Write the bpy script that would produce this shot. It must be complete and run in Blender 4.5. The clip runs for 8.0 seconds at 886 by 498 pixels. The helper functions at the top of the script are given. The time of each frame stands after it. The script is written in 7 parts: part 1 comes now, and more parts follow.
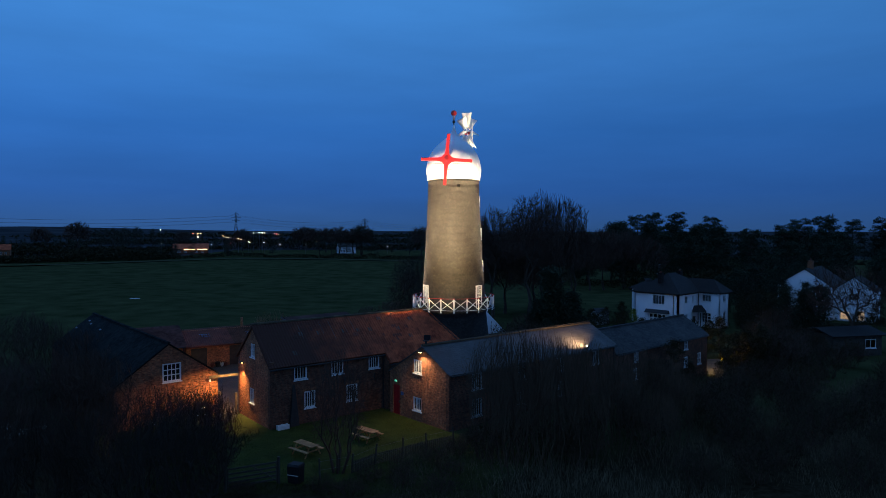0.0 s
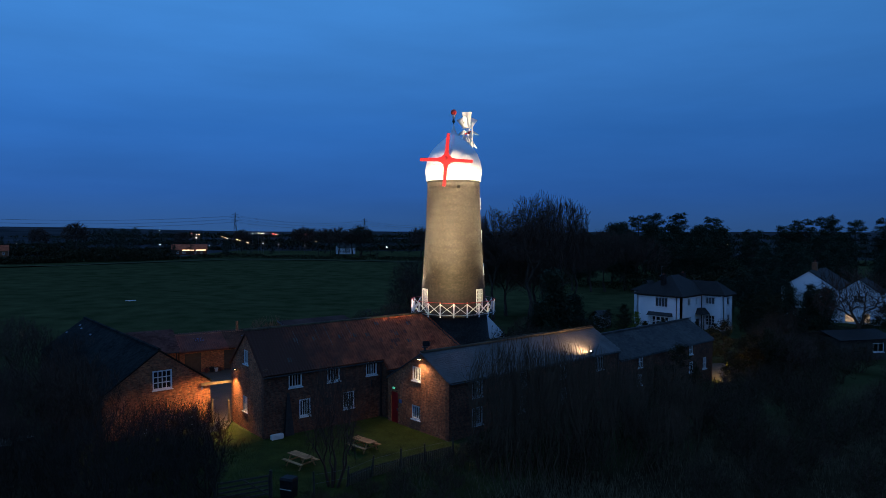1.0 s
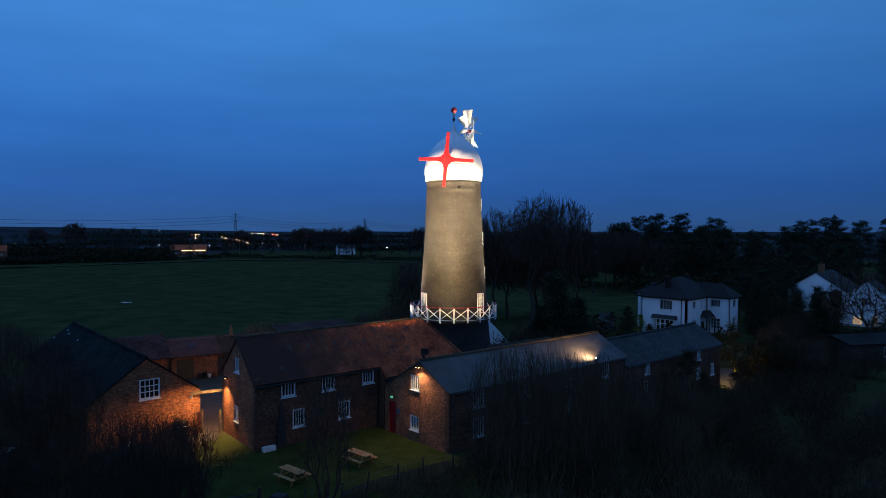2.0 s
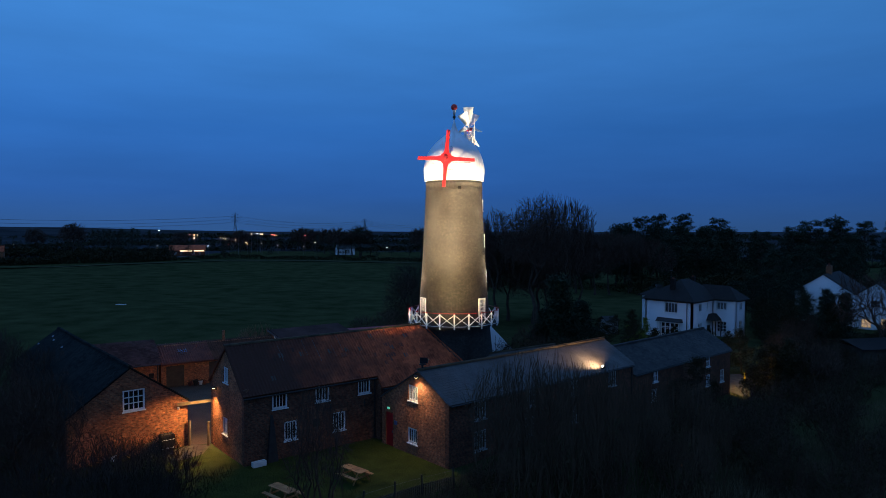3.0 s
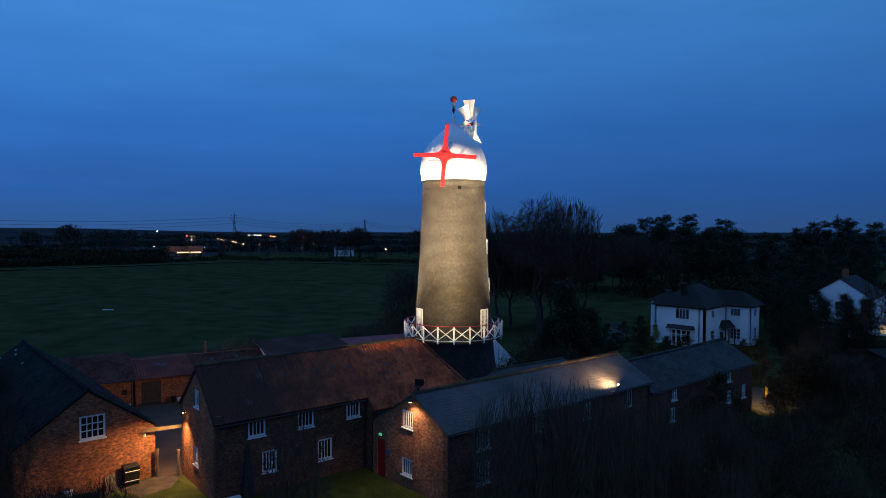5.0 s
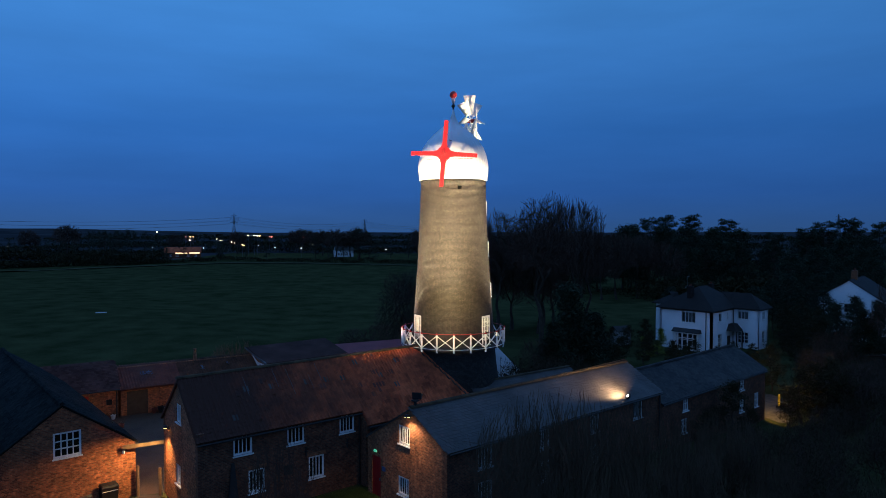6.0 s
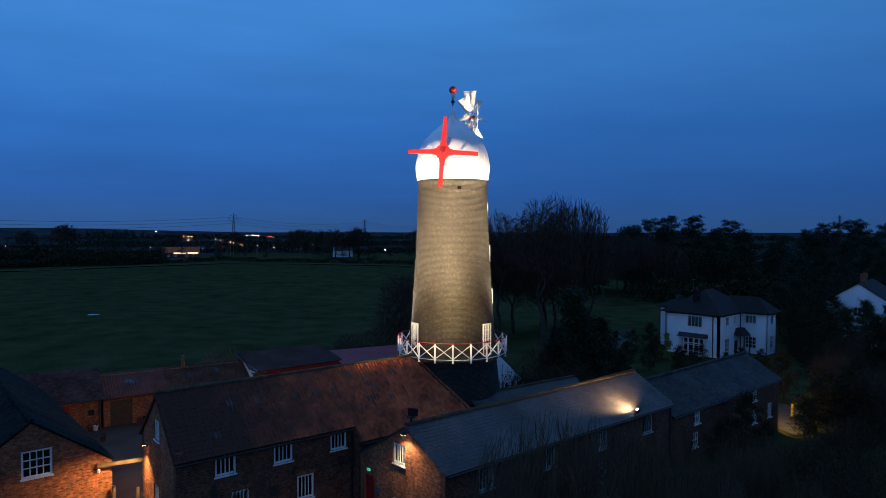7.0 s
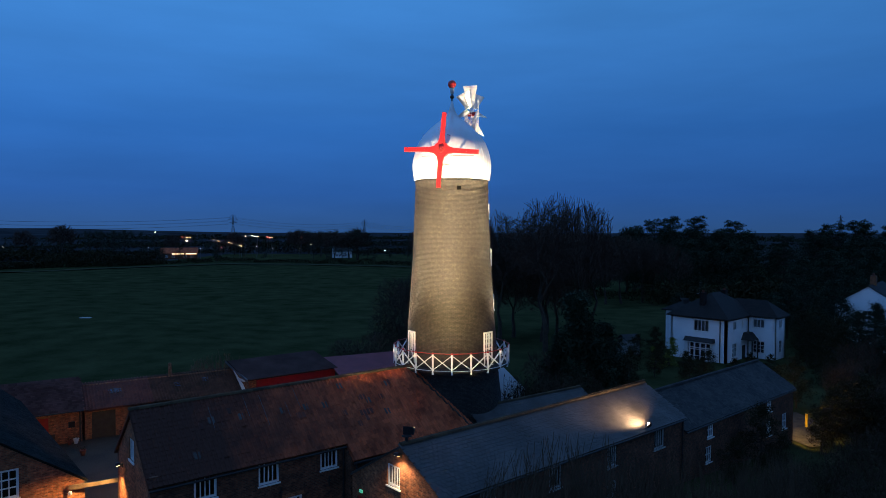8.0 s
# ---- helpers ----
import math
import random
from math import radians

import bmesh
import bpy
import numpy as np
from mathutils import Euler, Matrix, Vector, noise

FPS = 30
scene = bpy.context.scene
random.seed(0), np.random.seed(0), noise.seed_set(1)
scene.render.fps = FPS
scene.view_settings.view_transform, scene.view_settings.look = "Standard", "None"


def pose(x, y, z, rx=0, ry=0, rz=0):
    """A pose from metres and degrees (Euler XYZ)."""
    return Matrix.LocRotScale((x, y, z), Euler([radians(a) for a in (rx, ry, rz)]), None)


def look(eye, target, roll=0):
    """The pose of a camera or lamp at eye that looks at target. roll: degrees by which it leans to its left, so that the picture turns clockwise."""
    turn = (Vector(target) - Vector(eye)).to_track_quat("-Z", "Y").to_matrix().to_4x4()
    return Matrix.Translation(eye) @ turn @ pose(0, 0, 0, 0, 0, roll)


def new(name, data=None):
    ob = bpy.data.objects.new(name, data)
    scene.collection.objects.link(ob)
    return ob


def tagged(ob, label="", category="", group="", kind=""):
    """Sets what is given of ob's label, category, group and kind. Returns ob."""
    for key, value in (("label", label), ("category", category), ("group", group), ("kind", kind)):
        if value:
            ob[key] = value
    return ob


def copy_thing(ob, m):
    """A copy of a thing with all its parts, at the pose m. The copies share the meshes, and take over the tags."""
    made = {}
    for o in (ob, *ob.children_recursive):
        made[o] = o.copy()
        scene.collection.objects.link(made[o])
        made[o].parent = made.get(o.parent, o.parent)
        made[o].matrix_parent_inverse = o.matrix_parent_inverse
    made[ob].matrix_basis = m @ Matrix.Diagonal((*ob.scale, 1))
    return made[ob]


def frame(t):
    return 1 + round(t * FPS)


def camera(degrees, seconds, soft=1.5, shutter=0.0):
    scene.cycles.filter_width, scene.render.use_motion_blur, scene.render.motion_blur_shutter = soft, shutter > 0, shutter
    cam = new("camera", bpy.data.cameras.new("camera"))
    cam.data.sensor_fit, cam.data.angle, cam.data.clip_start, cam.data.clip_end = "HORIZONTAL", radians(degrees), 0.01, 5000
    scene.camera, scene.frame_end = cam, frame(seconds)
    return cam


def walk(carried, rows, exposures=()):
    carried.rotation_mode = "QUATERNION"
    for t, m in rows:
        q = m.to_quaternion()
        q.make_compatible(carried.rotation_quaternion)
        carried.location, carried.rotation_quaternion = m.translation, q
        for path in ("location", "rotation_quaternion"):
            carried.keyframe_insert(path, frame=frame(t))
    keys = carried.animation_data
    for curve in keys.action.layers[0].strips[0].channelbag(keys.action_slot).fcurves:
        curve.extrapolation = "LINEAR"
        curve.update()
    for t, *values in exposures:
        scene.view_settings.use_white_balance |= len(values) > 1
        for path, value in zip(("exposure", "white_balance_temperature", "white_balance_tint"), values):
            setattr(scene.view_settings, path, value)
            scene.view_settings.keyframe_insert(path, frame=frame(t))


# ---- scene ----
cam = camera(67.1, 8.0, 0.75)
PATH = [
    (0, (0.554, -59.896, 14.228), (0.504, -57.898, 14.161), 0.1),
    (0.5, (0.517, -59.182, 14.304), (0.467, -57.184, 14.237), 0.1),
    (1, (0.525, -58.367, 14.385), (0.476, -56.368, 14.319), 0.1),
    (1.5, (0.553, -57.433, 14.463), (0.503, -55.434, 14.397), 0.1),
    (3, (0.501, -54.115, 14.701), (0.45, -52.116, 14.635), 0.1),
    (3.5, (0.51, -52.947, 14.775), (0.459, -50.949, 14.709), 0.1),
    (4, (0.499, -51.764, 14.828), (0.448, -49.765, 14.762), 0.1),
    (4.5, (0.495, -50.554, 14.872), (0.444, -48.556, 14.808), 0.1),
    (6, (0.505, -46.885, 15.084), (0.453, -44.887, 15.02), 0.0),
    (6.5, (0.512, -45.638, 15.164), (0.46, -43.639, 15.101), 0.1),
    (7, (0.52, -44.409, 15.25), (0.468, -42.411, 15.186), 0.1),
    (7.5, (0.516, -43.171, 15.316), (0.464, -41.173, 15.252), 0.1),
    (8, (0.548, -41.945, 15.387), (0.496, -39.947, 15.324), 0.1),
]
walk(cam, [(t, look(e, a, r)) for t, e, a, r in PATH])

# ---- sky and lights ----
world = bpy.data.worlds.new("world")
scene.world = world
world.use_nodes = True
wn = world.node_tree.nodes
wl = world.node_tree.links
wn.clear()
w_out = wn.new("ShaderNodeOutputWorld")
w_bg = wn.new("ShaderNodeBackground")
w_tc = wn.new("ShaderNodeTexCoord")
w_sep = wn.new("ShaderNodeSeparateXYZ")
w_ramp = wn.new("ShaderNodeValToRGB")
w_map = wn.new("ShaderNodeMapping")
w_noise = wn.new("ShaderNodeTexNoise")
w_cl = wn.new("ShaderNodeMapRange")
w_mul = wn.new("ShaderNodeMix")
w_mul.data_type = "RGBA"
w_mul.blend_type = "MULTIPLY"
w_mul.inputs[0].default_value = 1.0
wl.new(w_tc.outputs["Generated"], w_sep.inputs[0])
wl.new(w_sep.outputs["Z"], w_ramp.inputs[0])
els = w_ramp.color_ramp.elements
els[0].position, els[0].color = 0.0, (0.028, 0.092, 0.265, 1)
els[1].position, els[1].color = 1.0, (0.120, 0.330, 0.810, 1)
for p_, c_ in ((0.05, (0.024, 0.108, 0.375, 1)), (0.14, (0.028, 0.148, 0.490, 1)), (0.22, (0.041, 0.194, 0.572, 1)), (0.31, (0.052, 0.236, 0.645, 1)), (0.42, (0.048, 0.224, 0.610, 1)), (0.6, (0.108, 0.330, 0.860, 1))):
    e_ = w_ramp.color_ramp.elements.new(p_)
    e_.color = c_
# the deep blue lies ahead; overhead and behind, the dusk is paler and duller
w_az = wn.new("ShaderNodeMapRange")
w_az.interpolation_type = "SMOOTHSTEP"
w_az.inputs["From Min"].default_value, w_az.inputs["From Max"].default_value = -0.45, 0.72
w_dir = wn.new("ShaderNodeVectorMath")
w_dir.operation = "DOT_PRODUCT"
w_dir.inputs[1].default_value = (-0.20, 0.98, 0.0)
wl.new(w_tc.outputs["Generated"], w_dir.inputs[0])
wl.new(w_dir.outputs["Value"], w_az.inputs[0])
w_m2 = wn.new("ShaderNodeMix")
w_m2.data_type = "RGBA"
w_m2.inputs[6].default_value = (0.092, 0.232, 0.570, 1)
wl.new(w_az.outputs[0], w_m2.inputs[0])
wl.new(w_ramp.outputs[0], w_m2.inputs[7])
w_side = wn.new("ShaderNodeMapRange")
w_side.inputs["From Min"].default_value, w_side.inputs["From Max"].default_value = -0.55, 0.6
w_side.inputs["To Min"].default_value, w_side.inputs["To Max"].default_value = 1.05, 0.77
wl.new(w_sep.outputs["X"], w_side.inputs[0])
w_m3 = wn.new("ShaderNodeMix")
w_m3.data_type, w_m3.blend_type = "RGBA", "MULTIPLY"
w_m3.inputs[0].default_value = 1.0
wl.new(w_m2.outputs[2], w_m3.inputs[6])
wl.new(w_side.outputs[0], w_m3.inputs[7])
w_map.inputs["Scale"].default_value = (1.6, 1.6, 9.0)
wl.new(w_tc.outputs["Generated"], w_map.inputs[0])
wl.new(w_map.outputs[0], w_noise.inputs["Vector"])
w_noise.inputs["Scale"].default_value = 2.2
w_noise.inputs["Detail"].default_value = 5.0
w_noise.inputs["Roughness"].default_value = 0.55
w_cl.inputs["From Min"].default_value, w_cl.inputs["From Max"].default_value = 0.3, 0.7
w_cl.inputs["To Min"].default_value, w_cl.inputs["To Max"].default_value = 0.93, 1.06
wl.new(w_noise.outputs[0], w_cl.inputs[0])
wl.new(w_m3.outputs[2], w_mul.inputs[6])
wl.new(w_cl.outputs[0], w_mul.inputs[7])
wl.new(w_mul.outputs[2], w_bg.inputs[0])
w_bg.inputs[1].default_value = 1.0
wl.new(w_bg.outputs[0], w_out.inputs[0])


def lamp(name, kind, place, target, energy, colour, size=0.1, angle=120, blend=0.5):
    data = bpy.data.lights.new(name, kind)
    data.energy, data.color = energy, colour
    data.shadow_soft_size = size
    if kind == "SPOT":
        data.spot_size, data.spot_blend = radians(angle), blend
    ob = new(name, data)
    ob.matrix_basis = look(place, target)
    return ob


FLOOD = (1.0, 0.78, 0.48)
GOLD = (1.0, 0.72, 0.33)
WARM = (1.0, 0.56, 0.20)
lamp("flood_beam", "SPOT", (-1.75, -12.0, 6.2), (-0.1, -2.4, 26.5), 112000, FLOOD, 0.065, 86, 1.0)
# second lamp added at the same spot; the visor cuts its light off below
lamp("second_flood_spill", "SPOT", (-1.75, -12.0, 6.2), (-0.1, -2.4, 15.0), 25500, GOLD, 0.065, 130, 0.4)
lamp("flood_beam", "SPOT", (11.1, -4.05, 4.72), (8.6, -1.9, 5.1), 860, (1.0, 0.66, 0.36), 0.12, 158, 0.4)
# unseen floodlight, placed behind the granary ridge for cap and fantail
lamp("flood_beam", "SPOT", (6.68, -1.26, 4.45), (1.5, 1.2, 20.5), 36000, FLOOD, 0.12, 46, 0.8)
# second lamp at the eave floodlight, added to reach cap, ball and fantail
lamp("flood_beam", "SPOT", (11.15, -4.0, 4.45), (1.2, 0.2, 22.0), 42000, FLOOD, 0.12, 34, 0.7)
# unseen floodlight, placed behind the barn for the cap's left side
lamp("flood_beam", "SPOT", (-5.6, -0.55, 4.75), (-1.4, -0.3, 20.5), 42000, FLOOD, 0.12, 46, 0.8)
lamp("wall_light", "SPOT", (-2.28, -12.62, 5.12), (-2.6, -14.3, 0.5), 540, (1.0, 0.69, 0.37), 0.06, 152, 1.0)
lamp("wall_light", "SPOT", (-15.78, -11.05, 3.98), (-17.2, -12.0, 0.6), 1900, WARM, 0.06, 124, 0.8)
# two unseen lamps, assumed from the lit path and the lit yard walls
lamp("wall_light", "SPOT", (26.40, 10.96, 1.78), (28.6, 12.6, -1.0), 1000, (1.0, 0.64, 0.18), 0.06, 150, 0.5)
lamp("unseen_yard_light", "SPOT", (-13.67, -7.56, 3.58), (-23.0, 5.0, 0.4), 1300, WARM, 0.06, 150, 0.5)

# ---- materials ----


def mat_nodes(name):
    m = bpy.data.materials.new(name)
    m.use_nodes = True
    nt = m.node_tree
    return m, nt.nodes, nt.links, nt.nodes["Principled BSDF"]


def ramp(n, stops):
    r = n.new("ShaderNodeValToRGB")
    el = r.color_ramp.elements
    el[0].position, el[0].color = stops[0][0], (*stops[0][1], 1)
    el[1].position, el[1].color = stops[-1][0], (*stops[-1][1], 1)
    for p, c in stops[1:-1]:
        e = el.new(p)
        e.color = (*c, 1)
    return r


def rough_mat(name, dark, light, scale=4.0, rough=0.8, bump=0.3, fine=40.0, metal=0.0, spec=0.4, per_piece=0.0, bump_dist=0.02):
    """A plain surface with large stains, fine grain and, if asked, a shade of its own for each piece."""
    m, n, l, b = mat_nodes(name)
    tc = n.new("ShaderNodeNewGeometry")
    big = n.new("ShaderNodeTexNoise")
    big.inputs["Scale"].default_value, big.inputs["Detail"].default_value = scale, 6.0
    small = n.new("ShaderNodeTexNoise")
    small.inputs["Scale"].default_value, small.inputs["Detail"].default_value = fine, 4.0
    l.new(tc.outputs["Position"], big.inputs["Vector"])
    l.new(tc.outputs["Position"], small.inputs["Vector"])
    mix = n.new("ShaderNodeMath")
    mix.operation = "MULTIPLY_ADD"
    mix.inputs[1].default_value = 0.35
    l.new(small.outputs[0], mix.inputs[0])
    sc = n.new("ShaderNodeMath")
    sc.operation = "MULTIPLY_ADD"
    sc.inputs[1].default_value, sc.inputs[2].default_value = 1.3, -0.32
    l.new(big.outputs[0], sc.inputs[0])
    l.new(sc.outputs[0], mix.inputs[2])
    fac = mix.outputs[0]
    if per_piece:
        info = n.new("ShaderNodeObjectInfo")
        geo = n.new("ShaderNodeNewGeometry")
        add = n.new("ShaderNodeMath")
        l.new(info.outputs["Random"], add.inputs[0])
        l.new(geo.outputs["Random Per Island"], add.inputs[1])
        frac = n.new("ShaderNodeMath")
        frac.operation = "FRACT"
        l.new(add.outputs[0], frac.inputs[0])
        pp = n.new("ShaderNodeMath")
        pp.operation = "MULTIPLY_ADD"
        pp.inputs[1].default_value, pp.inputs[2].default_value = per_piece, -per_piece / 2
        l.new(frac.outputs[0], pp.inputs[0])
        ad2 = n.new("ShaderNodeMath")
        l.new(fac, ad2.inputs[0])
        l.new(pp.outputs[0], ad2.inputs[1])
        fac = ad2.outputs[0]
    r = ramp(n, [(0.2, dark), (0.85, light)])
    l.new(fac, r.inputs[0])
    l.new(r.outputs[0], b.inputs["Base Color"])
    b.inputs["Roughness"].default_value = rough
    b.inputs["Metallic"].default_value = metal
    b.inputs["Specular IOR Level"].default_value = spec
    if bump:
        bp = n.new("ShaderNodeBump")
        bp.inputs["Strength"].default_value, bp.inputs["Distance"].default_value = bump, bump_dist
        l.new(small.outputs[0], bp.inputs["Height"])
        l.new(bp.outputs[0], b.inputs["Normal"])
    return m


def brick_mat(name, c1, c2, mortar, rough=0.85, bump=1.0, spec=0.3, stain=0.5, w=0.225, h=0.075, m_size=0.009, lumps=0.0, dist=0.012):
    """Brickwork in metres on the UV map, with stains and single odd bricks."""
    m, n, l, b = mat_nodes(name)
    uv = n.new("ShaderNodeUVMap")
    br = n.new("ShaderNodeTexBrick")
    br.inputs["Scale"].default_value = 1.0
    br.inputs["Brick Width"].default_value, br.inputs["Row Height"].default_value = w, h
    br.inputs["Mortar Size"].default_value, br.inputs["Mortar Smooth"].default_value = m_size, 0.3
    br.inputs["Bias"].default_value = -0.1
    br.inputs["Color1"].default_value, br.inputs["Color2"].default_value, br.inputs["Mortar"].default_value = (*c1, 1), (*c2, 1), (*mortar, 1)
    l.new(uv.outputs[0], br.inputs["Vector"])
    tc = n.new("ShaderNodeTexCoord")
    no = n.new("ShaderNodeTexNoise")
    no.inputs["Scale"].default_value, no.inputs["Detail"].default_value, no.inputs["Roughness"].default_value = 0.9, 8.0, 0.65
    l.new(tc.outputs["Object"], no.inputs["Vector"])
    st = ramp(n, [(0.3, (1 - stain,) * 3), (0.7, (1.25, 1.2, 1.15))])
    l.new(no.outputs[0], st.inputs[0])
    mx = n.new("ShaderNodeMix")
    mx.data_type, mx.blend_type = "RGBA", "MULTIPLY"
    mx.inputs[0].default_value = 1.0
    l.new(br.outputs["Color"], mx.inputs[6])
    l.new(st.outputs[0], mx.inputs[7])
    n3 = n.new("ShaderNodeTexNoise")
    n3.inputs["Scale"].default_value, n3.inputs["Detail"].default_value = 5.5, 6.0
    l.new(tc.outputs["Object"], n3.inputs["Vector"])
    pl = ramp(n, [(0.35, (0.66, 0.65, 0.64)), (0.55, (1.0, 1.0, 1.0)), (0.72, (1.5, 1.42, 1.32))])
    l.new(n3.outputs[0], pl.inputs[0])
    mz = n.new("ShaderNodeMix")
    mz.data_type, mz.blend_type = "RGBA", "MULTIPLY"
    mz.inputs[0].default_value = 1.0
    l.new(mx.outputs[2], mz.inputs[6])
    l.new(pl.outputs[0], mz.inputs[7])
    l.new(mz.outputs[2], b.inputs["Base Color"])
    b.inputs["Roughness"].default_value, b.inputs["Specular IOR Level"].default_value = rough, spec
    n2 = n.new("ShaderNodeTexNoise")
    n2.inputs["Scale"].default_value, n2.inputs["Detail"].default_value = 14.0, 5.0
    mp = n.new("ShaderNodeMapping")
    mp.inputs["Scale"].default_value = (1.0, 1.0, 2.6)
    l.new(tc.outputs["Object"], mp.inputs[0])
    l.new(mp.outputs[0], n2.inputs["Vector"])
    hs = n.new("ShaderNodeMath")
    hs.operation = "MULTIPLY_ADD"
    hs.inputs[1].default_value = -1.0
    l.new(br.outputs["Fac"], hs.inputs[0])
    hm = n.new("ShaderNodeMath")
    hm.operation = "MULTIPLY"
    hm.inputs[1].default_value = 0.5 + lumps
    l.new(n2.outputs[0], hm.inputs[0])
    l.new(hm.outputs[0], hs.inputs[2])
    bp = n.new("ShaderNodeBump")
    bp.inputs["Strength"].default_value, bp.inputs["Distance"].default_value = bump, dist
    l.new(hs.outputs[0], bp.inputs["Height"])
    l.new(bp.outputs[0], b.inputs["Normal"])
    return m


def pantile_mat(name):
    """Clay tiles: tower bounce light put into the barn's red east end, lichen westward."""
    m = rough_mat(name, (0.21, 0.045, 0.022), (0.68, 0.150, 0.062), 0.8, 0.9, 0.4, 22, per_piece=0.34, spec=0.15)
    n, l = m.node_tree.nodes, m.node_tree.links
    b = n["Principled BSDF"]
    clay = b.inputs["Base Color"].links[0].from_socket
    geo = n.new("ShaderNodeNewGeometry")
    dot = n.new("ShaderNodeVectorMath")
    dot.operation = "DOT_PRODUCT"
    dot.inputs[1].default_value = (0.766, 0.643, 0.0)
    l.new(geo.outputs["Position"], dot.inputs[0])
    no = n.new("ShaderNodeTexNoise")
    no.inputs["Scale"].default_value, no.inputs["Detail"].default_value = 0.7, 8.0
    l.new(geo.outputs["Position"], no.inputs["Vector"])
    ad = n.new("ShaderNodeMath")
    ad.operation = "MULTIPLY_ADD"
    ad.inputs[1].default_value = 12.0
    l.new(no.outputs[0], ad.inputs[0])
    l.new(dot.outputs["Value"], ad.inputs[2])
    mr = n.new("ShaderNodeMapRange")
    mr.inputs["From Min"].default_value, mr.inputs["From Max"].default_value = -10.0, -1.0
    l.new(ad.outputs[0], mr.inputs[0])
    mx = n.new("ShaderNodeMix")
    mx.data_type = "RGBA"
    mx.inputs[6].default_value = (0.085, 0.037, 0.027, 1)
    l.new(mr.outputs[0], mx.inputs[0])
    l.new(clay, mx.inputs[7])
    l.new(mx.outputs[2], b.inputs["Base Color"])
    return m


def meadow_mat(name, *args, **keys):
    """Meadow grass that gives way to brown leaf litter in the scrub south of the buildings."""
    m = rough_mat(name, *args, **keys)
    n, l = m.node_tree.nodes, m.node_tree.links
    b = n["Principled BSDF"]
    grass = b.inputs["Base Color"].links[0].from_socket
    geo = n.new("ShaderNodeNewGeometry")
    sep = n.new("ShaderNodeSeparateXYZ")
    l.new(geo.outputs["Position"], sep.inputs[0])

    def calc(op, a, c):
        q = n.new("ShaderNodeMath")
        q.operation = op
        for k, v in enumerate((a, c)):
            if isinstance(v, (int, float)):
                q.inputs[k].default_value = v
            else:
                l.new(v, q.inputs[k])
        return q.outputs[0]

    wide = calc("MULTIPLY", calc("MAXIMUM", calc("SUBTRACT", calc("ABSOLUTE", calc("ADD", sep.outputs["X"], 6.0), 0.0), 8.0), 0.0), 0.6)
    no = n.new("ShaderNodeTexNoise")
    no.inputs["Scale"].default_value, no.inputs["Detail"].default_value = 0.35, 6.0
    l.new(geo.outputs["Position"], no.inputs["Vector"])
    line = calc("ADD", calc("SUBTRACT", sep.outputs["Y"], wide), calc("MULTIPLY", no.outputs[0], 9.0))
    mr = n.new("ShaderNodeMapRange")
    mr.inputs["From Min"].default_value, mr.inputs["From Max"].default_value = -16.5, -20.5
    l.new(line, mr.inputs[0])
    leaf = ramp(n, [(0.3, (0.015, 0.011, 0.006)), (0.7, (0.045, 0.034, 0.020))])
    n2 = n.new("ShaderNodeTexNoise")
    n2.inputs["Scale"].default_value, n2.inputs["Detail"].default_value = 3.0, 8.0
    l.new(geo.outputs["Position"], n2.inputs["Vector"])
    l.new(n2.outputs[0], leaf.inputs[0])
    mx = n.new("ShaderNodeMix")
    mx.data_type = "RGBA"
    l.new(mr.outputs[0], mx.inputs[0])
    l.new(grass, mx.inputs[6])
    l.new(leaf.outputs[0], mx.inputs[7])
    l.new(mx.outputs[2], b.inputs["Base Color"])
    return m


def glow_mat(name, colour, strength):
    m, n, l, b = mat_nodes(name)
    b.inputs["Base Color"].default_value = (0.8, 0.8, 0.8, 1)
    b.inputs["Emission Color"].default_value = (*colour, 1)
    b.inputs["Emission Strength"].default_value = strength
    return m


def glass_mat(name):
    m, n, l, b = mat_nodes(name)
    b.inputs["Base Color"].default_value = (0.75, 0.82, 0.85, 1)
    b.inputs["Roughness"].default_value = 0.03
    b.inputs["Transmission Weight"].default_value = 1.0
    b.inputs["IOR"].default_value = 1.45
    return m


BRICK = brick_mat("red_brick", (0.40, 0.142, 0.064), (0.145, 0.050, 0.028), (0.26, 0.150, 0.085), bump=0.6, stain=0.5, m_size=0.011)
# darker copy of the red brick, for walls away from the lamps
BRICK_DARK = brick_mat("dark_brick", (0.215, 0.076, 0.042), (0.074, 0.029, 0.019), (0.145, 0.096, 0.065), stain=0.6, m_size=0.012)
TAR = brick_mat("tarred_brick", (0.050, 0.0445, 0.038), (0.032, 0.0285, 0.0245), (0.021, 0.0185, 0.016), rough=0.60, bump=1.0, spec=0.28, stain=0.35, lumps=0.6, dist=0.02, m_size=0.014)
WHITE = rough_mat("white_paint", (0.66, 0.66, 0.64), (0.82, 0.82, 0.80), 3.0, 0.45, 0.08, 60, spec=0.5)
# the dimness of windows behind twigs is put into this white
DIMWHITE = rough_mat("dimmed_white_paint", (0.26, 0.26, 0.25), (0.46, 0.46, 0.44), 3.0, 0.6, 0.15, 60, spec=0.4)
CAPW = rough_mat("white_cap_metal", (0.68, 0.68, 0.68), (0.82, 0.82, 0.82), 0.7, 0.30, 0.03, 8, metal=0.4, spec=0.5)
RENDERW = rough_mat("white_render", (0.72, 0.73, 0.74), (0.86, 0.86, 0.86), 0.5, 0.85, 0.3, 25)
RED = rough_mat("red_paint", (0.24, 0.006, 0.007), (0.36, 0.011, 0.011), 2.0, 0.4, 0.1, 40, spec=0.5)
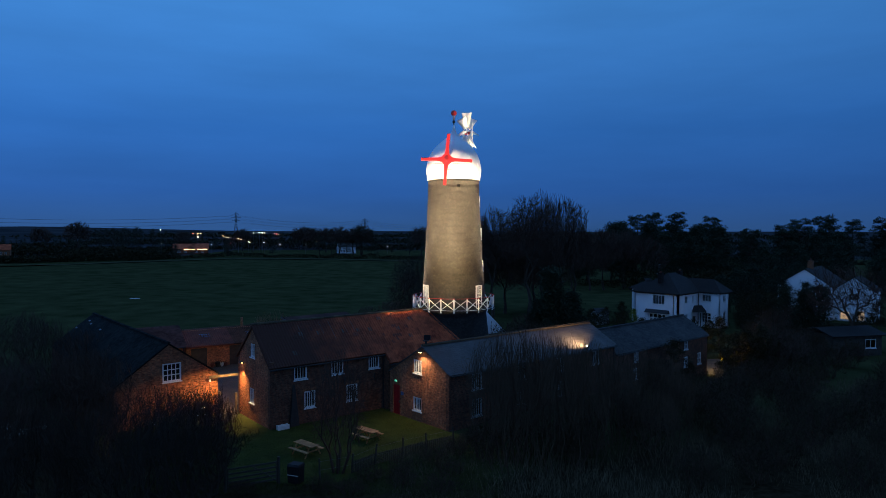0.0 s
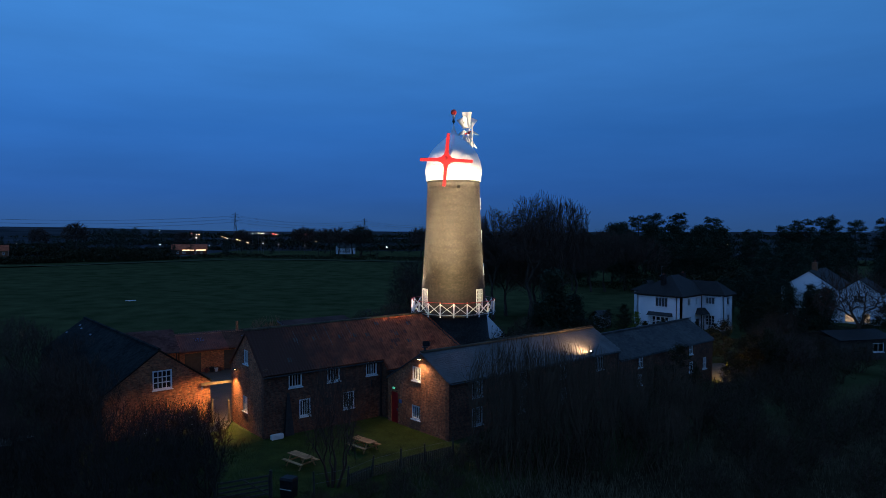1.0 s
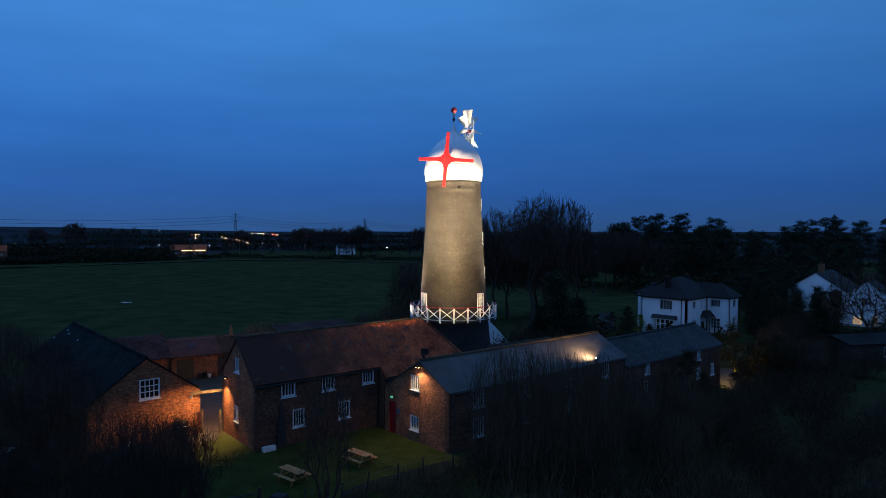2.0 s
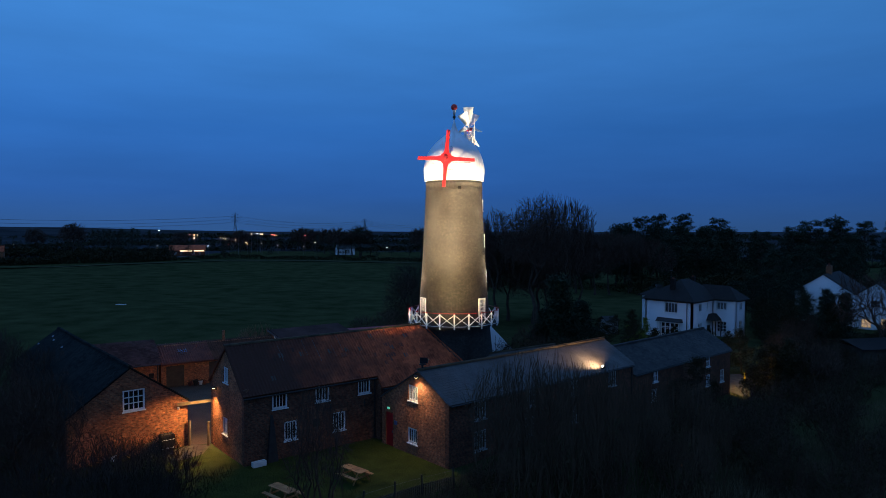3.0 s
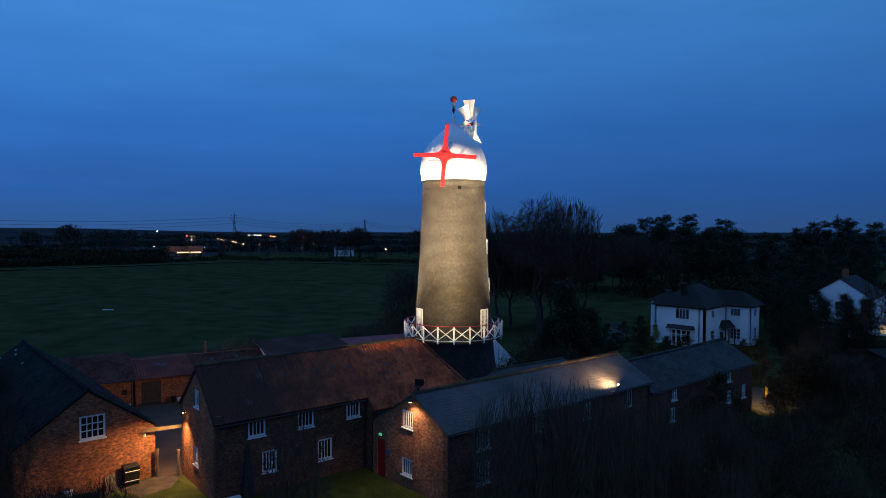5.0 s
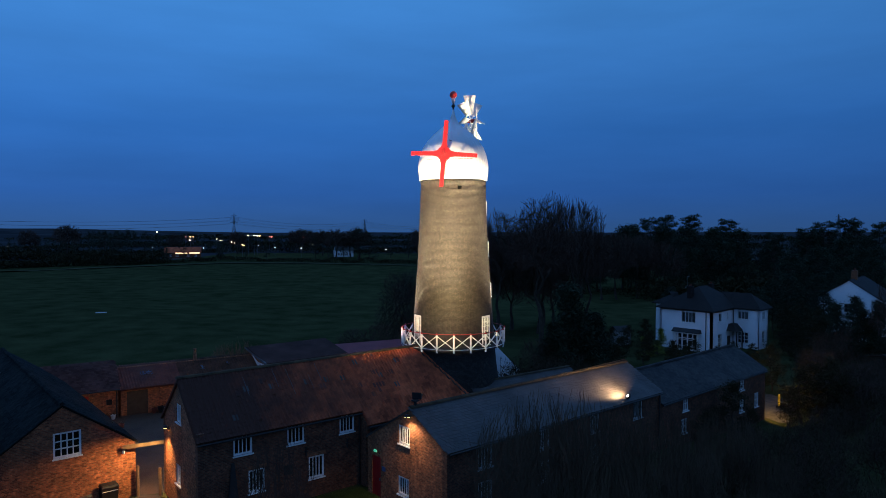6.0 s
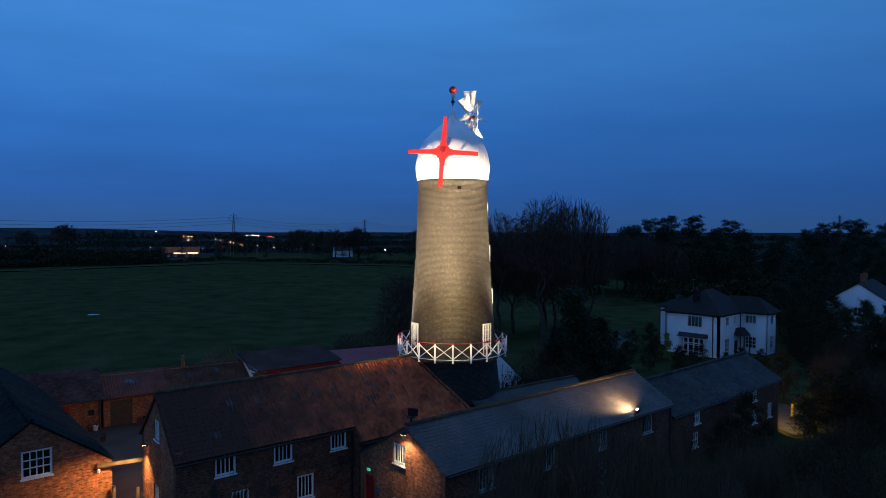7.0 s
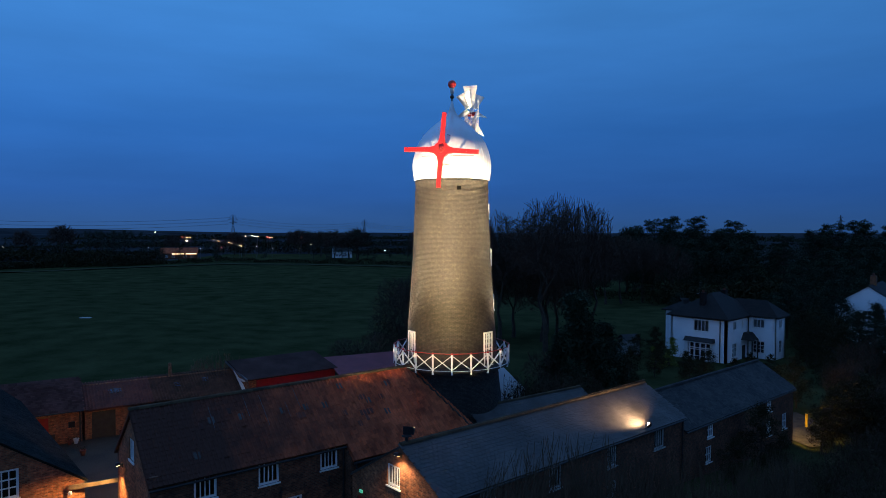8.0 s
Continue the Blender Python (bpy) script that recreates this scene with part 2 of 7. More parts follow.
# brighter copy of the red: floodlight on the ball put into the colour
LITRED = rough_mat("lit_red_paint", (0.55, 0.035, 0.025), (0.62, 0.05, 0.035), 2.0, 0.3, 0.05, 40, spec=0.5)
BEAM = rough_mat("old_oak_beam", (0.07, 0.048, 0.030), (0.17, 0.12, 0.075), 3.0, 0.85, 0.4, 40)
REDDARK = rough_mat("dark_red_paint", (0.28, 0.008, 0.010), (0.42, 0.016, 0.016), 2.0, 0.5, 0.1, 40)
BLACKP = rough_mat("black_paint", (0.010, 0.010, 0.011), (0.03, 0.03, 0.03), 3.0, 0.5, 0.1, 50)
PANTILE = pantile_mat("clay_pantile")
# mossy slate made near black: the covering trees' dark is put into it
SHADED_MOSS_SLATE = rough_mat("mossy_shaded_slate", (0.004, 0.0045, 0.004), (0.020, 0.021, 0.018), 0.6, 0.9, 0.3, 30, per_piece=0.5, spec=0.06)
BROWN_SLATE = rough_mat("brown_slate", (0.03876, 0.0171, 0.01383), (0.09044, 0.04446, 0.03618), 0.6, 0.9, 0.3, 30, per_piece=0.45, spec=0.1)
# black that paints the dark inside an opening
HOLE_DARK = rough_mat("hole_dark", (0.001, 0.001, 0.001), (0.002, 0.002, 0.002), 1.0, 1.0, 0.0, 10, spec=0.0)
PANTILE_F = rough_mat("faded_pantile", (0.085, 0.024, 0.016), (0.185, 0.050, 0.030), 0.8, 0.85, 0.4, 22, per_piece=0.3)
PANTILE_O = rough_mat("old_brown_pantile", (0.040, 0.020, 0.013), (0.125, 0.056, 0.034), 0.8, 0.9, 0.4, 22, per_piece=0.3, spec=0.15)
SLATE = rough_mat("blue_slate", (0.04104, 0.0342, 0.03007), (0.105, 0.090, 0.082), 0.5, 0.62, 0.3, 30, per_piece=0.15, spec=0.35)
SLATE_D = rough_mat("dark_slate", (0.01049, 0.00912, 0.008026), (0.050, 0.043, 0.038), 0.5, 0.7, 0.3, 30, per_piece=0.4, spec=0.3)
RIDGE = rough_mat("mossy_ridge_tile", (0.026, 0.018, 0.009), (0.095, 0.064, 0.032), 2.0, 0.9, 0.5, 20, per_piece=0.3)
# the gable lamp's orange light is put into the wood colour
TIMBER = rough_mat("lamplit_weathered_timber", (0.23, 0.098, 0.034), (0.48, 0.235, 0.085), 3.0, 0.8, 0.4, 40, per_piece=0.2)
DARKWOOD = rough_mat("dark_timber", (0.022, 0.018, 0.014), (0.07, 0.055, 0.04), 3.0, 0.8, 0.3, 40)
TARMAC = rough_mat("yard_tarmac", (0.03101, 0.01976, 0.01083), (0.07296, 0.04712, 0.02622), 0.5, 0.9, 0.5, 60)
PAVING = rough_mat("stone_paving", (0.018, 0.014, 0.010), (0.078, 0.062, 0.042), 1.6, 0.9, 0.4, 30, per_piece=0.3)
GRASS = meadow_mat("meadow_grass", (0.023, 0.029, 0.012), (0.066, 0.070, 0.030), 0.21, 1.0, 0.35, 2.2, spec=0.0, bump_dist=0.08)
MARGIN = rough_mat("pale_field_margin", (0.036, 0.039, 0.022), (0.085, 0.084, 0.048), 0.3, 1.0, 0.3, 4.0, spec=0.0)
LAWN = rough_mat("lawn_grass", (0.018, 0.028, 0.0045), (0.055, 0.068, 0.013), 0.9, 0.95, 1.0, 26, spec=0.1, bump_dist=0.05)
BLADE = rough_mat("lawn_blade", (0.020, 0.032, 0.0055), (0.078, 0.094, 0.021), 1.5, 0.8, 0.0, 20, per_piece=0.5, spec=0.1)
STRAW = rough_mat("dry_grass", (0.050, 0.039, 0.022), (0.20, 0.16, 0.098), 0.6, 0.95, 0.0, 20, per_piece=0.5, spec=0.1)
SAPLING = rough_mat("grey_brown_sapling", (0.050, 0.028, 0.014), (0.105, 0.062, 0.034), 1.0, 0.9, 0.0, 20)
BARK = rough_mat("grey_bark", (0.02736, 0.01824, 0.01216), (0.0684, 0.04712, 0.0304), 2.0, 0.9, 0.3, 20)
TWIG = rough_mat("brown_twig", (0.03458, 0.01672, 0.009728), (0.08398, 0.0418, 0.02432), 1.0, 0.9, 0.0, 20)
LEAF = rough_mat("dark_needles", (0.00912, 0.0152, 0.0076), (0.03344, 0.0456, 0.02128), 0.6, 0.8, 0.0, 20, per_piece=0.4, spec=0.2)
HEDGE = rough_mat("hedge_leaf", (0.01573, 0.01444, 0.005814), (0.04545, 0.038, 0.01615), 0.4, 0.9, 0.0, 20, per_piece=0.4, spec=0.1)
# the haze of distance is put into this bluish grey
FARHAZE = rough_mat("far_fields_haze", (0.020, 0.022, 0.024), (0.062, 0.064, 0.068), 0.007, 0.95, 0.0, 0.05, spec=0.0)
STEEL = rough_mat("grey_steel", (0.0912, 0.0912, 0.0988), (0.1672, 0.1672, 0.1748), 2.0, 0.5, 0.1, 40, metal=0.6)
PLASTIC = rough_mat("black_plastic", (0.008, 0.008, 0.009), (0.018, 0.018, 0.019), 3.0, 0.6, 0.1, 60, spec=0.2)
BLUEP = rough_mat("blue_paint", (0.03, 0.06, 0.14), (0.05, 0.10, 0.22), 3.0, 0.5, 0.1, 50)
CURTAIN = rough_mat("pale_curtain", (0.16, 0.16, 0.16), (0.32, 0.32, 0.31), 6.0, 0.9, 0.2, 12)
STONE = rough_mat("white_stone", (0.5, 0.5, 0.48), (0.75, 0.74, 0.7), 2.0, 0.8, 0.2, 30)
GLASS = glass_mat("window_glass")
BULB = glow_mat("warm_lamp_glow", (1.0, 0.62, 0.25), 14.0)
FLOODGLOW = glow_mat("flood_glow", (1.0, 0.86, 0.62), 18.0)
GREENGLOW = glow_mat("green_exit_glow", (0.05, 1.0, 0.35), 0.34)
STREET = glow_mat("street_glow", (1.0, 0.55, 0.22), 9.0)
STREETW = glow_mat("white_street_glow", (1.0, 0.86, 0.62), 12.0)
REDGLOW = glow_mat("red_tail_glow", (1.0, 0.12, 0.08), 9.0)
SIGNGLOW = glow_mat("lit_sign_glow", (1.0, 0.62, 0.28), 2.2)
ROOMGLOW = glow_mat("lit_room_glow", (1.0, 0.58, 0.26), 0.5)

# ---- building helpers ----


def smooth01(v):
    v = max(0.0, min(1.0, v))
    return v * v * (3 - 2 * v)


def ground_z(x, y):
    along = x * 0.73 + y * 0.68
    z = 0.10 - 1.45 * smooth01((along - 2.0) / 26.0)
    far = math.hypot(x, y)
    z -= 1.6 * smooth01((far - 40.0) / 160.0)
    return z


def thing(name, m, label="", category="", group="", kind=""):
    ob = new(name)
    ob.empty_display_size = 0.3
    ob.matrix_basis = m
    return tagged(ob, label, category, group, kind)


def uv_metres(bm):
    lay = bm.loops.layers.uv.verify()
    bm.normal_update()
    for f in bm.faces:
        nx, ny, nz = f.normal
        if abs(nz) > 0.75:
            for lo in f.loops:
                lo[lay].uv = (lo.vert.co.x, lo.vert.co.y)
        else:
            k = math.hypot(nx, ny)
            for lo in f.loops:
                c = lo.vert.co
                lo[lay].uv = ((-ny * c.x + nx * c.y) / k, c.z)


def part(name, bm, mat, parent=None, label="", uv=False, smooth=False):
    if uv:
        uv_metres(bm)
    me = bpy.data.meshes.new(name)
    bm.to_mesh(me)
    bm.free()
    me.materials.append(mat)
    if smooth:
        me.shade_smooth()
    ob = new(name, me)
    ob.parent = parent
    if label:
        ob["label"] = label
    return ob


def hexa(bm, p):
    """A solid from eight corners: four below, four above, both going round the same way."""
    v = [bm.verts.new(q) for q in p]
    for f in ((3, 2, 1, 0), (4, 5, 6, 7), (0, 1, 5, 4), (1, 2, 6, 5), (2, 3, 7, 6), (3, 0, 4, 7)):
        bm.faces.new([v[i] for i in f])
    return v


def box(bm, x0, x1, y0, y1, z0, z1):
    return hexa(bm, [(x0, y0, z0), (x1, y0, z0), (x1, y1, z0), (x0, y1, z0), (x0, y0, z1), (x1, y0, z1), (x1, y1, z1), (x0, y1, z1)])


def bar(bm, a, b, w, d=None, up=(0, 0, 1)):
    """A square rod from a to b, w wide and d deep."""
    a, b = Vector(a), Vector(b)
    d = d or w
    ax = (b - a).normalized()
    up = Vector(up)
    if abs(ax.dot(up)) > 0.97:
        up = Vector((1, 0, 0))
    s = ax.cross(up).normalized() * (w / 2)
    t = ax.cross(s).normalized() * (d / 2)
    hexa(bm, [a - s - t, a + s - t, a + s + t, a - s + t, b - s - t, b + s - t, b + s + t, b - s + t])


def tube(bm, a, b, r0, r1=None, sides=8):
    r1 = r0 if r1 is None else r1
    a, b = Vector(a), Vector(b)
    ax = (b - a).normalized()
    up = Vector((0, 0, 1)) if abs(ax.z) < 0.9 else Vector((1, 0, 0))
    s = ax.cross(up).normalized()
    t = ax.cross(s)
    lo, hi = [], []
    for i in range(sides):
        k = 2 * math.pi * i / sides
        d = s * math.cos(k) + t * math.sin(k)
        lo.append(bm.verts.new(a + d * r0))
        hi.append(bm.verts.new(b + d * r1))
    for i in range(sides):
        j = (i + 1) % sides
        bm.faces.new((lo[i], lo[j], hi[j], hi[i]))
    bm.faces.new(lo[::-1])
    bm.faces.new(hi)


def lathe(bm, profile, sides=64, cap=True):
    rings = []
    for r, z in profile:
        rings.append([bm.verts.new((r * math.cos(2 * math.pi * i / sides), r * math.sin(2 * math.pi * i / sides), z)) for i in range(sides)])
    for a, b in zip(rings, rings[1:]):
        for i in range(sides):
            j = (i + 1) % sides
            bm.faces.new((a[i], a[j], b[j], b[i]))
    if cap:
        bm.faces.new(rings[0][::-1])
        bm.faces.new(rings[-1])


def polytube(bm, pts, r, sides=4):
    rings = []
    for i, p in enumerate(pts):
        ax = (pts[min(i + 1, len(pts) - 1)] - pts[max(i - 1, 0)]).normalized()
        s = ax.orthogonal().normalized()
        t = ax.cross(s)
        rings.append([bm.verts.new(p + (s * math.cos(2 * math.pi * k / sides) + t * math.sin(2 * math.pi * k / sides)) * r) for k in range(sides)])
    for a, b in zip(rings, rings[1:]):
        for k in range(sides):
            bm.faces.new((a[k], a[(k + 1) % sides], b[(k + 1) % sides], b[k]))


def face_frame(ox, oy, angle):
    """Maps (along, inward, up) of a wall to the building's own axes."""
    c, s = math.cos(radians(angle)), math.sin(radians(angle))
    return lambda a, d, z: Vector((ox + a * c - d * s, oy + a * s + d * c, z))


def wall(bm, fr, tops, z0, thick, holes=()):
    """A wall with openings: tops lists (along, height) points of its upper edge."""
    cuts = sorted({a for a, _ in tops} | {h[0] for h in holes} | {h[1] for h in holes})

    def top(a):
        for (a0, h0), (a1, h1) in zip(tops, tops[1:]):
            if a0 - 1e-6 <= a <= a1 + 1e-6:
                return h0 + (h1 - h0) * (a - a0) / (a1 - a0)
        return tops[-1][1]

    for a0, a1 in zip(cuts, cuts[1:]):
        mid = (a0 + a1) / 2
        gaps = sorted((h[2], h[3]) for h in holes if h[0] < mid < h[1])
        low = z0
        for g0, g1 in gaps + [(None, None)]:
            t0, t1 = (top(a0), top(a1)) if g0 is None else (g0, g0)
            if t0 - low > 0.01 or t1 - low > 0.01:
                hexa(bm, [fr(a0, 0, low), fr(a1, 0, low), fr(a1, thick, low), fr(a0, thick, low), fr(a0, 0, t0), fr(a1, 0, t1), fr(a1, thick, t1), fr(a0, thick, t0)])
            low = g1
    bmesh.ops.remove_doubles(bm, verts=bm.verts[:], dist=0.0005)


def fbox(bm, fr, a0, a1, d0, d1, z0, z1):
    hexa(bm, [fr(a0, d0, z0), fr(a1, d0, z0), fr(a1, d1, z0), fr(a0, d1, z0), fr(a0, d0, z1), fr(a1, d0, z1), fr(a1, d1, z1), fr(a0, d1, z1)])


def lattice(bm, fr, cuts_a, cuts_z, solid, d0, d1):
    """Joined blocks on a grid of cuts; solid(i, j) tells which cells are filled."""
    for i in range(len(cuts_a) - 1):
        for j in range(len(cuts_z) - 1):
            if solid(i, j):
                fbox(bm, fr, cuts_a[i], cuts_a[i + 1], d0, d1, cuts_z[j], cuts_z[j + 1])
    bmesh.ops.remove_doubles(bm, verts=bm.verts[:], dist=0.0005)


def window(parent, fr, a0, a1, z0, z1, nx=4, nz=1, frame_w=0.08, bar_w=0.04, inset=0.06, mat=None, sill=True, label="white-painted timber window", behind=None):
    """A window in its opening: frame and bars, with pane and sill as parts of it."""
    bm = bmesh.new()
    d0, d1 = inset, inset + 0.07
    ia0, ia1, iz0, iz1 = a0 + frame_w, a1 - frame_w, z0 + frame_w, z1 - frame_w

    def cuts(lo, hi, ilo, ihi, n):
        c = [lo, ilo]
        for i in range(1, n):
            m = ilo + (ihi - ilo) * i / n
            c += [m - bar_w / 2, m + bar_w / 2]
        return c + [ihi, hi]

    ca, cz = cuts(a0, a1, ia0, ia1, nx), cuts(z0, z1, iz0, iz1, nz)
    lattice(bm, fr, ca, cz, lambda i, j: i % 2 == 0 or j % 2 == 0, d0, d1)
    win = part("window", bm, mat or WHITE, parent, label)
    bm = bmesh.new()
    fbox(bm, fr, ia0 - 0.01, ia1 + 0.01, d0 + 0.03, d0 + 0.036, iz0 - 0.01, iz1 + 0.01)
    part("pane", bm, GLASS, win, "dark window glass")
    # black sheet behind the glass paints the room's darkness, unless a curtain hangs
    bm = bmesh.new()
    fbox(bm, fr, ia0 - 0.06, ia1 + 0.06, d0 + 0.42, d0 + 0.45, iz0 - 0.06, iz1 + 0.06)
    part("backing", bm, behind or BLACKP, win, "black sheet standing for the dark room behind the glass" if behind is None else "pale drawn curtain behind the glass")
    if sill:
        bm = bmesh.new()
        fbox(bm, fr, a0 - 0.05, a1 + 0.05, -0.06, inset, z0 - 0.07, z0)
        part("sill", bm, mat or WHITE, win)
    return win


def roof_slab(bm, a, b, c, d, t=0.1):
    """A slab under the quadrilateral a b c d (going round, seen from above)."""
    n = (Vector(b) - Vector(a)).cross(Vector(d) - Vector(a)).normalized() * t
    p = [Vector(q) for q in (a, b, c, d)]
    hexa(bm, [q - n for q in p] + p)


def tile_bm(kind):
    """One roof piece: x across, y up the slope, z off the roof."""
    bm = bmesh.new()
    if kind == "pantile":
        w, ln = 0.25, 0.36
        xs = [(-0.125, 0.050), (-0.09, 0.016), (-0.02, 0.004), (0.045, 0.026), (0.09, 0.078), (0.135, 0.068)]
        rows = []
        for y, dz in ((0.0, 0.035), (ln, 0.0)):
            rows.append([bm.verts.new((x, y, z + dz)) for x, z in xs])
        low = [bm.verts.new((x, 0.0, z - 0.002)) for x, z in xs]
        for i in range(5):
            bm.faces.new((rows[0][i], rows[0][i + 1], rows[1][i + 1], rows[1][i]))
            bm.faces.new((low[i], low[i + 1], rows[0][i + 1], rows[0][i]))
    else:
        w, ln, t = 0.29, 0.34, 0.014
        hexa(bm, [(-w / 2, 0, 0.008), (w / 2, 0, 0.008), (w / 2, ln, -0.006), (-w / 2, ln, -0.006), (-w / 2, 0, 0.008 + t), (w / 2, 0, 0.008 + t), (w / 2, ln, 0.008), (-w / 2, ln, 0.008)])
    return bm


ROOF_JOBS = []


def tile_roof(parent, origin, along, up, length, height, kind, mat, singles=None, name="pantile", seed=1, skew=0.0):
    """Covers a slope with roof pieces. origin: lower corner; along, up: unit vectors in the parent's axes. Those whose run lies within singles are pieces of their own."""
    ROOF_JOBS.append((parent, Vector(origin), Vector(along), Vector(up), length, height, kind, mat, singles, name, seed, skew))


def lay_roofs():
    shared = {}
    for parent, o, al, up, length, height, kind, mat, singles, name, seed, skew in ROOF_JOBS:
        rng = random.Random(seed)
        nrm = al.cross(up)
        dx, dy = (0.21, 0.235) if kind == "pantile" else (0.26, 0.20)
        cols, rows = int(length / dx), max(1, int(height / dy))
        dx, dy = length / cols, height / rows
        key = (kind, mat.name)
        if key not in shared:
            bm = tile_bm(kind)
            me = bpy.data.meshes.new(name)
            bm.to_mesh(me)
            bm.free()
            me.materials.append(mat)
            shared[key] = me
        me = shared[key]
        base_v = [v.co.copy() for v in me.vertices]
        base_f = [tuple(p.vertices) for p in me.polygons]
        verts, faces = [], []
        made = 0
        for r in range(rows):
            off = 0.5 * (r % 2) if kind != "pantile" else 0.5
            for c in range(cols + (1 if kind != "pantile" and r % 2 else 0)):
                x = min(max((c + (off if kind == "pantile" else 0.5 - 0.5 * (r % 2))) * dx, 0.02), length - 0.02)
                lim = length - skew * r / rows
                if x > lim and x - dx < lim:
                    x = lim
                if rng.random() < 0.004 or x > lim + 0.001:
                    continue
                tilt = rng.gauss(0, 0.012 if kind == "pantile" else 0.005)
                lift = abs(rng.gauss(0, 0.006 if kind == "pantile" else 0.002))
                yaw = rng.gauss(0, 0.012)
                m3 = Matrix((al, up, nrm)).transposed() @ Euler((tilt, rng.gauss(0, 0.012), yaw)).to_matrix()
                p = o + al * x + up * (r * dy) + nrm * (0.006 + lift)
                m4 = Matrix.Translation(p) @ m3.to_4x4() @ Matrix.Diagonal((dx / (0.25 if kind == "pantile" else 0.30), 1, 1, 1))
                if singles and singles[0] <= x <= singles[1] and made < 300:
                    ob = bpy.data.objects.new(name, me)
                    scene.collection.objects.link(ob)
                    ob.parent = parent
                    ob.matrix_basis = m4
                    made += 1
                else:
                    k = len(verts)
                    verts.extend(m4 @ v for v in base_v)
                    faces.extend(tuple(i + k for i in f) for f in base_f)
        if verts:
            me2 = bpy.data.meshes.new(name + "s")
            me2.from_pydata(verts, [], faces)
            me2.materials.append(mat)
            ob = new(name + "_field", me2)
            ob.parent = parent
            tagged(ob, kind="stuff")


def ridge_tiles(parent, a, b, mat=None, r=0.13, step=0.45):
    a, b = Vector(a), Vector(b)
    ln = (b - a).length
    ax = (b - a).normalized()
    side = ax.cross(Vector((0, 0, 1))).normalized()
    n = max(1, int(ln / step))
    rng = random.Random(int(ln * 100))
    for i in range(n):
        bm = bmesh.new()
        p0, p1 = a + ax * (ln * i / n), a + ax * (ln * (i + 1) / n + 0.02)
        rows = []
        for p, rr in ((p0, r * 1.06), (p1, r)):
            rows.append([bm.verts.new(p + side * (rr * math.cos(k)) + Vector((0, 0, rr * math.sin(k) - 0.03 + rng.gauss(0, 0.003)))) for k in (0, 0.8, 1.57, 2.34, math.pi)])
        for j in range(4):
            bm.faces.new((rows[0][j], rows[0][j + 1], rows[1][j + 1], rows[1][j]))
        bm.faces.new(rows[0])
        bm.faces.new(rows[1][::-1])
        bmesh.ops.recalc_face_normals(bm, faces=bm.faces)
        part("ridge_tile", bm, mat or RIDGE, parent)

# ---- ground ----


def build_ground():
    lines = sorted(set([-3500, -2200, -1400, -900, -600, -420, -300, -220, -160, -120] + list(range(-90, 91, 3)) + [120, 160, 220, 300, 420, 600, 900, 1400, 2200, 3500, 4400]))
    ys = [v for v in lines if v >= -300]
    xs = [v for v in lines if v <= 3500]
    verts, faces = [], []
    for y in ys:
        for x in xs:
            far = math.hypot(x, y)
            bumps = 0.10 * noise.noise((x * 0.11, y * 0.11, 0)) + 0.05 * noise.noise((x * 0.4, y * 0.4, 3)) if far < 130 else 0.0
            keep = smooth01((math.hypot(x + 4, y + 6) - 20.0) / 12.0)
            z = ground_z(x, y) + bumps * keep
            if far > 380:
                z += 5.0 * noise.noise((x * 0.0021, y * 0.0021, 7)) * smooth01((far - 380) / 400)
                z += (-13.0 + 6.0 * noise.noise((x * 0.0013, y * 0.0013, 4)) + 24.0 * smooth01((-x / far - 0.40) / 0.12)) * smooth01((far - 1100) / 1400)
            verts.append((x, y, z))
    w = len(xs)
    for j in range(len(ys) - 1):
        for i in range(w - 1):
            faces.append((j * w + i, j * w + i + 1, (j + 1) * w + i + 1, (j + 1) * w + i))
    me = bpy.data.meshes.new("ground")
    me.from_pydata(verts, [], faces)
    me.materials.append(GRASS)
    me.materials.append(FARHAZE)
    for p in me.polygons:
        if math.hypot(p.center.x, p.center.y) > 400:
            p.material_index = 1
    me.shade_smooth()
    tagged(new("ground", me), "dark green meadow and rough grass at dusk", "ground", kind="structure")


def sheet(name, poly, mat, lift, label, category, step=1.0):
    """A thin sheet that follows the ground inside a convex outline."""
    bm = bmesh.new()
    fc = bm.faces.new([bm.verts.new((x, y, 0)) for x, y in poly])
    lo = [min(p[k] for p in poly) for k in (0, 1)]
    hi = [max(p[k] for p in poly) for k in (0, 1)]
    for k in (0, 1):
        v = lo[k] + step
        while v < hi[k]:
            co = (v, 0, 0) if k == 0 else (0, v, 0)
            no = (1, 0, 0) if k == 0 else (0, 1, 0)
            bmesh.ops.bisect_plane(bm, geom=bm.verts[:] + bm.edges[:] + bm.faces[:], plane_co=co, plane_no=no)
            v += step
    for v in bm.verts:
        v.co.z = ground_z(v.co.x, v.co.y) + lift
    bm.normal_update()
    for f in bm.faces:
        if f.normal.z < 0:
            f.normal_flip()
    return tagged(part(name, bm, mat), label, category, kind="structure")


build_ground()
sheet("lawn", [(-18.0, -16.0), (-14.0, -23.5), (-6.5, -24.0), (-1.0, -19.0), (0.6, -14.8), (-4.5, -8.5), (-12.6, -14.0), (-16.0, -11.0)], LAWN, 0.03, "short green lawn lit by warm lamps", "lawn")
sheet("yard", [(-17.9, -10.6), (-16.0, -10.0), (-10.0, 3.0), (-14.0, 13.0), (-33.0, 3.5), (-32.5, 2.0)], TARMAC, 0.03, "worn tarmac courtyard between brick outbuildings", "yard")
